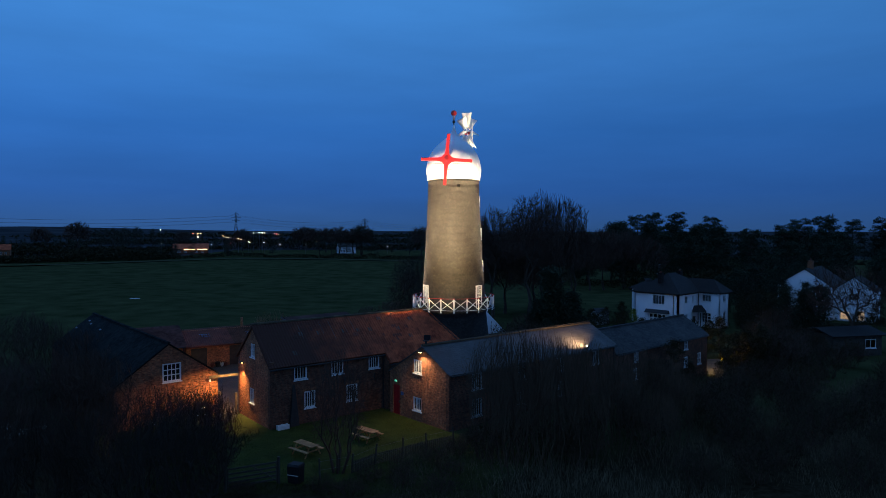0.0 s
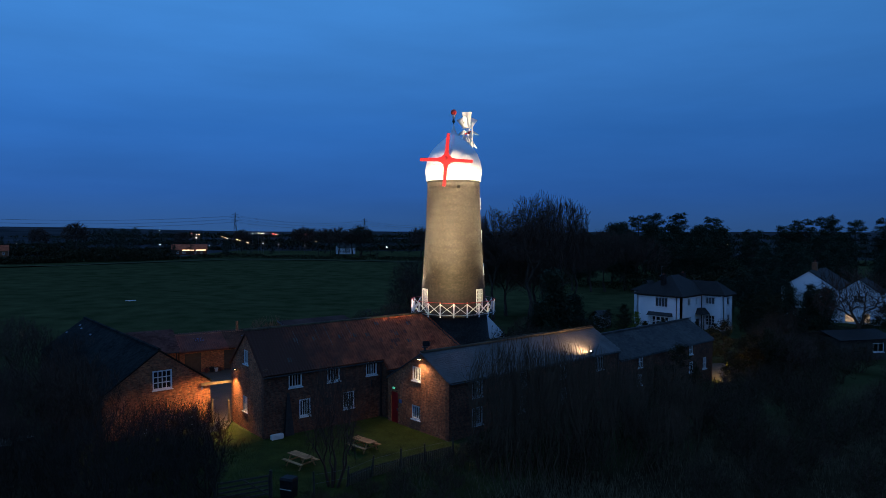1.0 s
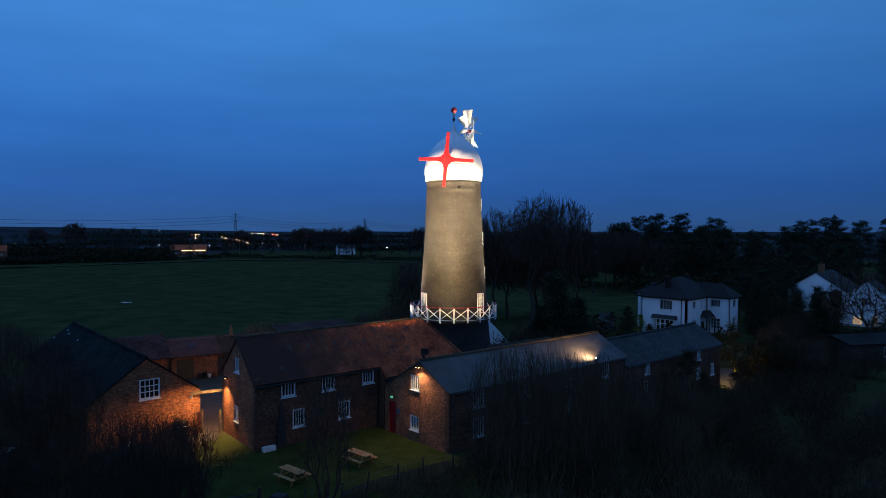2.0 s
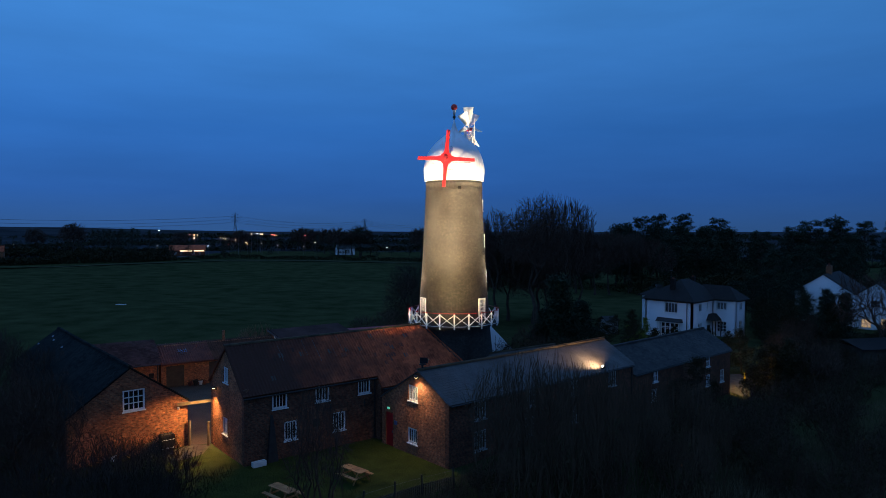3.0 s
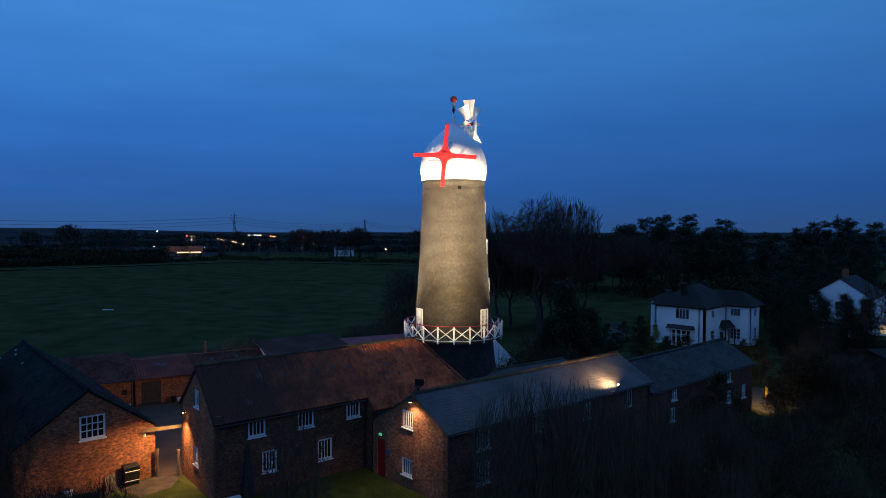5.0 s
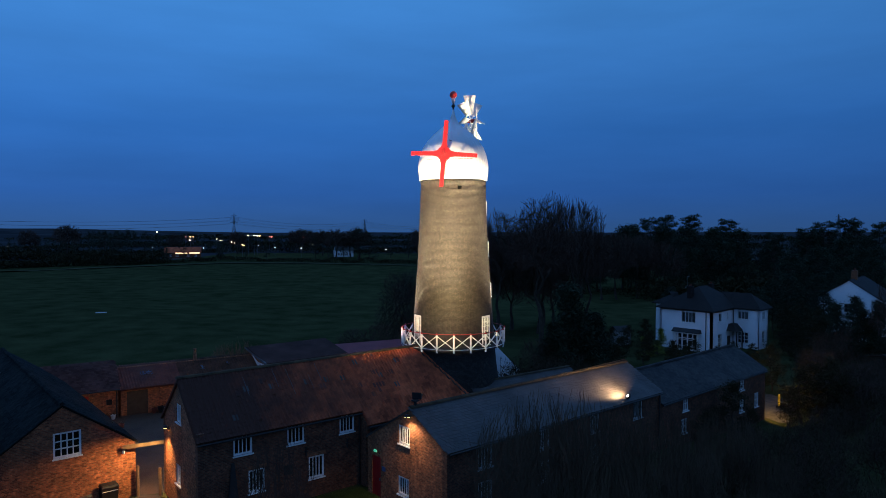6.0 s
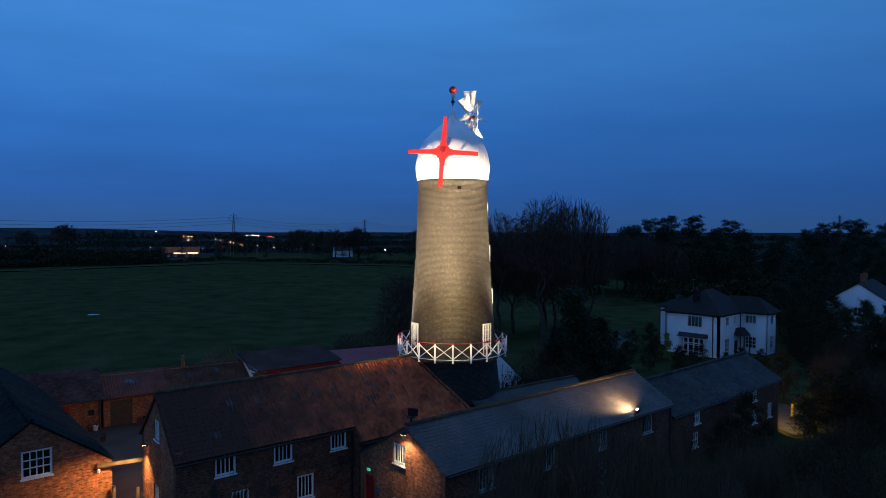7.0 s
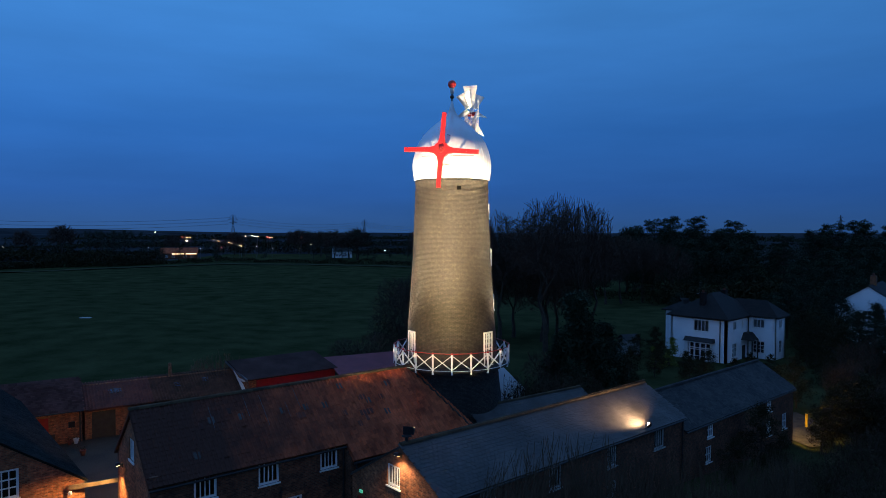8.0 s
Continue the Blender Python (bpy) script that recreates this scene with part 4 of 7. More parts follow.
    box(bm, 9.36, 17.2, -0.72, -0.42, -0.5, E + k * -0.72)
    box(bm, 9.36, 9.6, -0.42, 0.0, -0.5, E + k * -0.42)
    part("wall", bm, BRICK_DARK, ob, "lower link wall", uv=True)
    bm = bmesh.new()
    tube(bm, (-0.1, -ov - 0.05, E - k * ov - 0.06), (9.4, -ov - 0.05, E - k * ov - 0.06), 0.06, 0.06, 8)
    tube(bm, (9.4, lo - 0.06, E + k * lo - 0.06), (13.4, lo - 0.06, E + k * lo - 0.06), 0.07, 0.07, 8)
    tube(bm, (9.28, -0.10, 0.0), (9.28, -0.10, E - 0.2), 0.05, 0.05, 8)
    tube(bm, (9.62, lo + 0.1, 0.0), (9.62, lo + 0.1, E + k * lo - 0.06), 0.05, 0.05, 8)
    part("gutter", bm, BLACKP, ob, "black gutters and downpipes")
    bm = bmesh.new()
    for p in range(30):
        a = 0.2 + p * 0.31
        fbox(bm, fr_f, a, a + 0.09, -0.14, 0.0, E - 0.22, E - 0.1)
    tagged(part("dentil_course", bm, BRICK_DARK, ob, uv=True), kind="stuff")
    # inner lining so that no daylight passes
    return ob


barn()


def wall_lamp(fr, a, z, label, bracket=0.22):
    ob = thing("wall_lamp", pose(0, 0, 0), label, "lamp")
    bm = bmesh.new()
    fbox(bm, fr, a - 0.07, a + 0.07, -0.04, 0.0, z - 0.1, z + 0.1)
    bar(bm, fr(a, -0.02, z + 0.02), fr(a, -bracket, z + 0.1), 0.04)
    part("bracket", bm, BLACKP, ob)
    bm = bmesh.new()
    hexa(bm, [fr(a - 0.16, -bracket - 0.12, z + 0.06), fr(a + 0.16, -bracket - 0.12, z + 0.06), fr(a + 0.16, -bracket + 0.12, z + 0.06), fr(a - 0.16, -bracket + 0.12, z + 0.06),
              fr(a - 0.10, -bracket - 0.08, z + 0.17), fr(a + 0.10, -bracket - 0.08, z + 0.17), fr(a + 0.10, -bracket + 0.08, z + 0.17), fr(a - 0.10, -bracket + 0.08, z + 0.17)])
    part("shade", bm, BLACKP, ob, "black lamp hood")
    bm = bmesh.new()
    fbox(bm, fr, a - 0.11, a + 0.11, -bracket - 0.08, -bracket + 0.08, z + 0.035, z + 0.058)
    part("lens", bm, BULB, ob, "glowing warm lamp face")
    return ob


def frame_of(m, fr):
    return lambda a, d, z: m @ fr(a, d, z)


BARN_M = pose(-12.53, -14.39, 0, 0, 0, 40)
LONG_M = pose(-0.143, -14.467, 0, 0, 0, 43)
SHED_M = pose(-17.6, -10.45, 0, 0, 0, 42)
wall_lamp(frame_of(BARN_M, face_frame(0, 5.7, -90)), 5.7 - 4.66, 4.05, "black hooded wall lamp glowing on the barn gable")
wall_lamp(frame_of(LONG_M, face_frame(0, 6.74, -90)), 6.74 - 2.85, 5.20, "hooded wall lamp glowing under the gable apex")

# fixtures added for the unseen lamps of the yard and the end path
wall_lamp(frame_of(BARN_M, face_frame(15.6, 5.7, 180)), 15.6 - 3.5, 3.6, "unseen hooded wall lamp added on the rear barn wall, lighting the yard")
wall_lamp(frame_of(LONG_M, face_frame(36.4, 0, 90)), 0.5, 1.85, "small unseen hooded wall lamp added on the granary end wall")

# ---- long granary with slate roof ----


def granary():
    L, W, E, EB, RY, RZ = 19.7, 6.74, 4.06, 3.3, 2.8, 5.62
    ob = thing("granary", LONG_M, "long two-storey brick granary with blue slate roof", "granary")
    fr_f, fr_g, fr_b, fr_r = face_frame(0, 0, 0), face_frame(0, W, -90), face_frame(L, W, 180), face_frame(L, 0, 90)
    front = [(2.17, 3.20, 2.66, 3.82), (2.17, 3.20, 0.72, 1.98), (6.9, 7.85, 2.6, 3.74), (6.9, 7.85, 0.7, 1.95), (11.70, 12.58, 2.57, 3.76), (11.70, 12.58, 0.6, 1.8), (16.32, 17.42, 2.53, 3.70)]
    gab = [(W - 3.88, W - 2.93, 3.60, 4.61), (W - 3.94, W - 2.99, 0.86, 1.86), (W - 6.31, W - 5.50, 0.08, 2.38)]
    bm = bmesh.new()
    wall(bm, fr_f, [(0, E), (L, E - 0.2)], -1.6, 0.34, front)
    part("wall", bm, BRICK_DARK, ob, "front brick wall", uv=True)
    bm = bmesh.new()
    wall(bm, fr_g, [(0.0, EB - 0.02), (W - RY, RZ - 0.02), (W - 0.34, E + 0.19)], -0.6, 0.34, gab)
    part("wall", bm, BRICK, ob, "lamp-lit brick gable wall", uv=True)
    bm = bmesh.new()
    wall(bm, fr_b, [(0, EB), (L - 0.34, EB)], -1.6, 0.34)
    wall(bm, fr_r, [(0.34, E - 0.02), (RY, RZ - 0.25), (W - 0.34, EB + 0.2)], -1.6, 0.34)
    part("wall", bm, BRICK_DARK, ob, "rear brick walls", uv=True)
    for h in front:
        window(ob, fr_f, *h, 4, 1, 0.09, 0.042, 0.05, DIMWHITE, label="grey-white timber window, dimmed for the twigs before it")
    for h in gab[:2]:
        window(ob, fr_g, *h, 4, 1, 0.10, 0.042, 0.05)
    a0, a1, z0, z1 = gab[2]
    bm = bmesh.new()
    fbox(bm, fr_g, a0, a1, 0.06, 0.11, z0, z1)
    for i in range(1, 5):
        a = a0 + (a1 - a0) * i / 5
        fbox(bm, fr_g, a - 0.008, a + 0.008, 0.052, 0.06, z0, z1)
    door = part("door", bm, REDDARK, ob, "red-painted boarded door")
    bm = bmesh.new()
    fbox(bm, fr_g, a1 - 0.14, a1 - 0.08, 0.0, 0.06, 1.05, 1.2)
    part("handle", bm, STEEL, door)
    bm = bmesh.new()
    fbox(bm, fr_g, W - 5.35, W - 5.05, -0.03, 0.0, 1.7, 1.95)
    part("plaque", bm, BLUEP, ob, "small blue sign plate")
    k = (RZ - E) / RY
    kb = (RZ - EB) / (W - RY)
    ov = 0.15
    drop = 0.2
    bm = bmesh.new()
    roof_slab(bm, (-0.06, -ov, E - k * ov + 0.05), (L, -ov, E - k * ov + 0.05 - drop), (L, RY, RZ + 0.05 - drop), (-0.06, RY, RZ + 0.05), 0.08)
    roof_slab(bm, (L, W + 0.1, EB - kb * 0.1 + 0.05), (-0.06, W + 0.1, EB - kb * 0.1 + 0.05), (-0.06, RY, RZ + 0.05), (L, RY, RZ + 0.05 - drop), 0.08)
    roof = part("roof", bm, SLATE, ob, "blue-grey slate roof")
    al = Vector((L, 0, -drop)).normalized()
    up = Vector((0, 1, k)).normalized()
    tile_roof(roof, (-0.06, -ov - 0.02, E - k * (ov + 0.02) + 0.06), al, up, L + 0.06, (RY + ov) * math.sqrt(1 + k * k), "slate", SLATE, (0.0, 6.2), "slate", 7)
    tile_roof(roof, (L, W + 0.1, EB - kb * 0.1 + 0.04), (-1, 0, 0.0), Vector((0, -1, kb)).normalized(), L, (W - RY + 0.1) * math.sqrt(1 + kb * kb) - 0.05, "slate", SLATE, None, "slate", 8)
    ridge_tiles(roof, (-0.08, RY, RZ + 0.10), (L, RY, RZ + 0.10 - drop), RIDGE)
    bm = bmesh.new()
    tube(bm, (0, -ov - 0.05, E - k * ov - 0.03), (L, -ov - 0.05, E - k * ov - 0.03 - drop), 0.055, 0.055, 8)
    tube(bm, (L - 0.3, -0.08, -1.0), (L - 0.3, -0.08, E - 0.3), 0.045, 0.045, 8)
    part("gutter", bm, BLACKP, ob, "black gutter and downpipe")
    # far end, a little lower
    ob2 = thing("granary_end", LONG_M, "lower brick granary wing with slate roof, stepping down the slope", "granary")
    x0, x1, e, r, w2 = L + 0.01, 36.4, 3.00, 4.66, 5.9
    front = [(22.65, 23.5, 1.88, 2.92), (22.45, 23.3, 0.3, 1.35), (31.6, 32.45, 1.92, 2.92), (31.6, 32.45, 0.15, 1.2), (34.35, 35.2, 0.12, 1.3)]
    bm = bmesh.new()
    wall(bm, fr_f, [(x0, e), (x1, e)], -2.2, 0.34, front)
    part("wall", bm, BRICK_DARK, ob2, "front brick wall", uv=True)
    bm = bmesh.new()
    wall(bm, face_frame(x1, 0, 90), [(0.34, e + 0.15), (RY, r - 0.02), (w2, e)], -2.2, 0.34)
    wall(bm, face_frame(x1 - 0.34, w2, 180), [(0, e), (x1 - x0 - 0.34, e)], -2.2, 0.34)
    part("wall", bm, BRICK_DARK, ob2, "end and rear brick walls", uv=True)
    for h in front:
        window(ob2, fr_f, *h, 3, 2, 0.09, 0.045, 0.05)
    k = (r - e) / RY
    kb = (r - e) / (w2 - RY)
    bm = bmesh.new()
    roof_slab(bm, (x0, -ov, e - k * ov + 0.05), (x1 + 0.1, -ov, e - k * ov + 0.05), (x1 + 0.1, RY, r + 0.05), (x0, RY, r + 0.05), 0.08)
    roof_slab(bm, (x1 + 0.1, w2 + ov, e - kb * ov + 0.05), (x0, w2 + ov, e - kb * ov + 0.05), (x0, RY, r + 0.05), (x1 + 0.1, RY, r + 0.05), 0.08)
    roof = part("roof", bm, SLATE_D, ob2, "dark slate roof")
    tile_roof(roof, (x0, -ov - 0.02, e - k * (ov + 0.02) + 0.06), (1, 0, 0), Vector((0, 1, k)).normalized(), x1 - x0 + 0.1, (RY + ov) * math.sqrt(1 + k * k), "slate", SLATE_D, None, "slate", 9)
    ridge_tiles(roof, (x0, RY, r + 0.10), (x1 + 0.1, RY, r + 0.10), SLATE_D)
    bm = bmesh.new()
    tube(bm, (x0, -ov - 0.05, e - k * ov - 0.03), (x1, -ov - 0.05, e - k * ov - 0.03), 0.055, 0.055, 8)
    part("gutter", bm, BLACKP, ob2, "black gutter")


granary()


def flood_lamp(place, target, label, glow=True):
    m = look(place, target)
    ob = thing("floodlight", m, label, "floodlight")
    bm = bmesh.new()
    k = 0.5 if not glow else 1.0
    hexa(bm, [Vector(q) * k for q in ((-0.24, -0.17, 0.02), (0.24, -0.17, 0.02), (0.24, 0.17, 0.02), (-0.24, 0.17, 0.02), (-0.16, -0.11, 0.16), (0.16, -0.11, 0.16), (0.16, 0.11, 0.16), (-0.16, 0.11, 0.16))])
    part("housing", bm, PLASTIC, ob, "black floodlight housing")
    bm = bmesh.new()
    if glow:
        bmesh.ops.create_uvsphere(bm, u_segments=16, v_segments=8, radius=0.105, matrix=Matrix.Diagonal((1.1, 0.85, 0.6, 1)))
    else:
        box(bm, -0.1, 0.1, -0.065, 0.065, -0.004, 0.009)
    part("lens", bm, FLOODGLOW, ob, "glowing floodlight face")
    return ob


flood_lamp((11.25, -4.03, 4.28), (1.5, -0.6, 13.5), "black floodlight at the eave, shining up at the mill")
apex_flood = flood_lamp((-1.76, -12.066, 6.154), (0.0, -1.2, 14.5), "black floodlight with a visor on the gable apex", False)
bm = bmesh.new()
to_mill = Matrix.Translation((-1.75, -12.0, 6.2)) @ pose(0, 0, 0, 0, 0, -8) @ Matrix.Scale(0.65, 4)
# visor added to keep the flood's light off the lower tower and roofs
# back plate, a floor that rises towards the mill, and two side flaps
for x0, x1, y0, y1, low0, low1, top0, top1 in ((-0.38, 0.38, -0.29, -0.27, -0.18, -0.18, 0.38, 0.38), (-0.34, 0.34, -0.25, 0.05, -0.175, -0.155, -0.16, -0.14), (-0.34, 0.34, 0.05, 0.45, -0.155, 0.099, -0.14, 0.114), (-0.36, -0.34, -0.27, 0.05, -0.18, -0.16, 0.34, 0.16), (0.34, 0.36, -0.27, 0.05, -0.18, -0.16, 0.34, 0.16), (-0.36, -0.34, 0.05, 0.45, -0.16, 0.092, 0.16, 0.127), (0.34, 0.36, 0.05, 0.45, -0.16, 0.092, 0.16, 0.127)):
    hexa(bm, [to_mill @ Vector(q) for q in ((x0, y0, low0), (x1, y0, low0), (x1, y1, low1), (x0, y1, low1), (x0, y0, top0), (x1, y0, top0), (x1, y1, top1), (x0, y1, top1))])
bm.transform(apex_flood.matrix_basis.inverted())
part("visor", bm, PLASTIC, apex_flood, "black visor added to cut off the low light")
# fixtures added for the two unseen floodlights behind the roofs
flood_lamp((-5.64, -0.62, 4.64), (-1.4, -0.3, 20.5), "black floodlight on the rear barn eave, shining upward", False)
flood_lamp((6.71, -1.28, 4.33), (1.5, 2.5, 22.3), "black floodlight on the rear roof slope, shining up at the cap", False)
post = thing("lamp_post", LONG_M, "short black steel post carrying a floodlight", "post")
bm = bmesh.new()
tube(bm, (0.28, 2.8, 5.3), (0.28, 2.8, 6.02), 0.08, 0.08, 10)
part("pole", bm, BLACKP, post)
bm = bmesh.new()
box(bm, 0.12, 0.44, 2.64, 2.96, 6.0, 6.07)
part("bracket", bm, BLACKP, post)
bm = bmesh.new()
ex = frame_of(LONG_M, face_frame(0, 6.74, -90))
fbox(bm, ex, 6.74 - 6.05, 6.74 - 5.83, -0.08, 0.0, 2.6, 2.72)
tagged(part("exit_light", bm, GREENGLOW), "small green exit light above the red door", "light")

# ---- brick cart shed ----


def cart_shed():
    W, E, RZ, L = 7.16, 3.2, 5.78, 21.0
    ob = thing("cart_shed", SHED_M, "single-storey brick shed with dark slate roof", "shed")
    fr = face_frame(-W, 0, 0)
    hole = (W - 4.03, W - 2.70, 3.05, 4.40)
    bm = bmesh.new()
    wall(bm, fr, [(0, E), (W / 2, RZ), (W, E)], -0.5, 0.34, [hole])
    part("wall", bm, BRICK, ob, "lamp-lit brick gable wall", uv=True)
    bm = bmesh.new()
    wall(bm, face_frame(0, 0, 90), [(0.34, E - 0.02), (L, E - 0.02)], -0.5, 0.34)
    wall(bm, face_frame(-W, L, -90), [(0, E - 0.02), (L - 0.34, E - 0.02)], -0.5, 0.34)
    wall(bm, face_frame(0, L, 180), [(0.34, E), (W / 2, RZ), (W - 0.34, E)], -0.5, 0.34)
    part("wall", bm, BRICK_DARK, ob, "side brick walls", uv=True)
    window(ob, fr, *hole, 4, 3, 0.10, 0.05, 0.04)
    bm = bmesh.new()
    fbox(bm, fr, hole[0] - 0.12, hole[1] + 0.12, -0.02, 0.04, hole[3], hole[3] + 0.24)
    part("lintel", bm, BRICK, ob, uv=True)
    k = (RZ - E) / (W / 2)
    ov = 0.12
    sl = math.sqrt(1 + k * k)
    bm = bmesh.new()
    roof_slab(bm, (-W - ov, L + 0.1, E - k * ov + 0.05), (-W - ov, -0.06, E - k * ov + 0.05), (-W / 2, -0.06, RZ + 0.05), (-W / 2, L + 0.1, RZ + 0.05), 0.08)
    roof_slab(bm, (ov, -0.06, E - k * ov + 0.05), (ov, L + 0.1, E - k * ov + 0.05), (-W / 2, L + 0.1, RZ + 0.05), (-W / 2, -0.06, RZ + 0.05), 0.08)
    roof = part("roof", bm, SHADED_MOSS_SLATE, ob, "dark slate roof with a few pale patches")
    tile_roof(roof, (-W - ov, L + 0.1, E - k * ov + 0.06), (0, -1, 0), Vector((1, 0, k)).normalized(), L + 0.16, (W / 2 + ov) * sl, "slate", SHADED_MOSS_SLATE, None, "slate", 11)
    tile_roof(roof, (ov, -0.06, E - k * ov + 0.06), (0, 1, 0), Vector((-1, 0, k)).normalized(), L + 0.16, (W / 2 + ov) * sl, "slate", SHADED_MOSS_SLATE, None, "slate", 12)
    ridge_tiles(roof, (-W / 2, -0.08, RZ + 0.10), (-W / 2, L + 0.1, RZ + 0.10), SHADED_MOSS_SLATE)
    rng = random.Random(3)
    for y, u in ((19.5, 0.8), (18.2, 0.75), (14.5, 0.72), (20.4, 0.55)):
        x = -W - ov + u * (W / 2 + ov)
        z = E - k * ov + u * (W / 2 + ov) * k + 0.10
        bm = bmesh.new()
        hexa(bm, [(x, y, z), (x, y + 0.45, z), (x + 0.12, y + 0.45, z + 0.12 * k), (x + 0.12, y, z + 0.12 * k), (x, y, z + 0.02), (x, y + 0.45, z + 0.02), (x + 0.12, y + 0.45, z + 0.12 * k + 0.02), (x + 0.12, y, z + 0.12 * k + 0.02)])
        part("roof_patch", bm, STEEL, roof, "pale replaced roof piece")


cart_shed()

# ---- row of low outbuildings behind the yard ----


def outbuildings():
    m = pose(-26.35, 4.88, 0, 0, 0, 34)
    ob = thing("outbuilding_row", m, "row of low brick outbuildings with faded pantile roof", "outbuilding")
    fr = face_frame(0, 0, 0)
    x1 = 11.2
    holes = [(0.45, 2.0, 0.05, 2.05), (4.2, 5.6, 0.05, 2.1), (6.0, 6.9, 0.05, 2.16), (7.4, 8.7, 0.05, 2.16), (9.2, 10.4, 0.9, 2.16)]
    bm = bmesh.new()
    wall(bm, fr, [(0, 2.3), (x1, 2.3)], -0.4, 0.25, holes)
    wall(bm, face_frame(x1, 3.0, 180), [(0, 3.5), (x1, 3.5)], -0.4, 0.25)
    wall(bm, face_frame(x1, 0, 90), [(0.25, 2.4), (2.75, 3.4)], -0.4, 0.25)
    wall(bm, face_frame(0, 3.0, -90), [(0.25, 3.4), (2.75, 2.4)], -0.4, 0.25)
    part("wall", bm, BRICK, ob, "warm-lit brick wall", uv=True)
    # flat black panels: the open bays' inner dark is put into their colour
    for h in holes:
        bm = bmesh.new()
        fbox(bm, fr, h[0], h[1], 0.10, 0.15, h[2], h[3])
        part("door", bm, BLACKP, ob, "flat black panel closing a stable doorway")
    bm = bmesh.new()
    roof_slab(bm, (-0.1, -0.25, 2.25), (4.6, -0.25, 2.25), (4.6, 3.1, 3.48), (-0.1, 3.1, 3.48), 0.07)
    roof = part("roof", bm, PANTILE_F, ob, "bright red pantile roof")
    bm = bmesh.new()
    roof_slab(bm, (4.6, -0.25, 2.25), (x1 + 0.1, -0.25, 2.25), (x1 + 0.1, 3.1, 3.48), (4.6, 3.1, 3.48), 0.07)
    roof2 = part("roof", bm, PANTILE_O, ob, "weathered brown pantile roof")
    up = Vector((0, 3.35, 1.23)).normalized()
    tile_roof(roof, (-0.1, -0.27, 2.27), (1, 0, 0), up, 4.7, 3.62, "pantile", PANTILE_F, None, "pantile", 21)
    tile_roof(roof2, (4.6, -0.27, 2.27), (1, 0, 0), up, x1 - 4.5, 3.62, "pantile", PANTILE_O, None, "pantile", 22)
    ridge_tiles(ob, (-0.1, 3.1, 3.52), (x1 + 0.1, 3.1, 3.52), RIDGE, 0.09)
    for a, u, r_, w in ((1.7, 1.4, roof, 0.9), (6.4, 1.3, roof2, 0.4), (8.6, 1.6, roof2, 0.4)):
        bm = bmesh.new()
        z = 2.25 + (u + 0.25) * 0.367 + 0.09
        hexa(bm, [(a, u, z), (a + w, u, z), (a + w, u + 0.5, z + 0.21), (a, u + 0.5, z + 0.21), (a, u, z + 0.03), (a + w, u, z + 0.03), (a + w, u + 0.5, z + 0.24), (a, u + 0.5, z + 0.24)])
        part("rooflight", bm, GLASS, r_, "small glass roof light")
    bm = bmesh.new()
    box(bm, x1 + 0.02, x1 + 0.3, -0.3, 3.2, 3.0, 3.05)
    hexa(bm, [(x1 - 0.02, -0.3, 2.28), (x1 + 0.2, -0.3, 2.28), (x1 + 0.2, 3.2, 3.78), (x1 - 0.02, 3.2, 3.78), (x1 - 0.02, -0.3, 2.42), (x1 + 0.2, -0.3, 2.42), (x1 + 0.2, 3.2, 3.92), (x1 - 0.02, 3.2, 3.92)])
    part("verge", bm, WHITE, ob, "pale verge board")
    bm = bmesh.new()
    tube(bm, (6.3, 2.95, 3.5), (6.3, 2.95, 4.5), 0.15, 0.12, 10)
    part("flue", bm, BRICK, ob, "red clay chimney pot", uv=True)
    # slate-roofed block to the west
    ob = thing("slate_outbuilding", m, "low brick outbuilding with dark slate roof", "outbuilding")
    bm = bmesh.new()
    wall(bm, face_frame(-6.6, -0.2, 0), [(0, 2.5), (6.4, 2.5)], -0.4, 0.25, [(3.45, 4.35, 0.1, 2.1)])
    wall(bm, face_frame(-0.2, -0.2, 90), [(0.25, 2.5), (3.2, 4.0)], -0.4, 0.25)
    wall(bm, face_frame(-0.2, 3.25, 180), [(0, 4.0), (6.4, 4.0)], -0.4, 0.25)
    part("wall", bm, BRICK, ob, "brick wall", uv=True)
    bm = bmesh.new()
    fbox(bm, face_frame(-6.6, -0.2, 0), 3.45, 4.35, 0.1, 0.15, 0.1, 2.1)
    part("door", bm, REDDARK, ob, "red-painted door")
    bm = bmesh.new()
    roof_slab(bm, (-6.7, -0.45, 2.45), (-0.1, -0.45, 2.45), (-0.1, 3.2, 4.05), (-6.7, 3.2, 4.05), 0.07)
    roof = part("roof", bm, BROWN_SLATE, ob, "dark slate roof")
    tile_roof(roof, (-6.7, -0.47, 2.46), (1, 0, 0), Vector((0, 3.65, 1.6)).normalized(), 6.6, 3.95, "slate", BROWN_SLATE, None, "slate", 23)
    bm = bmesh.new()
    tube(bm, (-0.32, -0.28, 0), (-0.32, -0.28, 2.4), 0.05, 0.05, 8)
    tube(bm, (-6.6, -0.52, 2.4), (-0.1, -0.52, 2.4), 0.055, 0.055, 8)
    part("gutter", bm, BLACKP, ob, "black gutter and downpipe")
    bm = bmesh.new()
    fbox(bm, face_frame(-6.6, -0.2, 0), 5.55, 5.95, -0.16, 0.0, 1.25, 1.65)
    bmesh.ops.bevel(bm, geom=bm.edges[:], offset=0.02, segments=1)
    part("meter_box", bm, PLASTIC, ob, "dark meter box on the wall")
    # grey-roofed block with a red fascia
    ob = thing("workshop", pose(-16.3, 10.6, 0, 0, 0, 40), "low workshop with grey roof and red fascia board", "outbuilding")
    bm = bmesh.new()
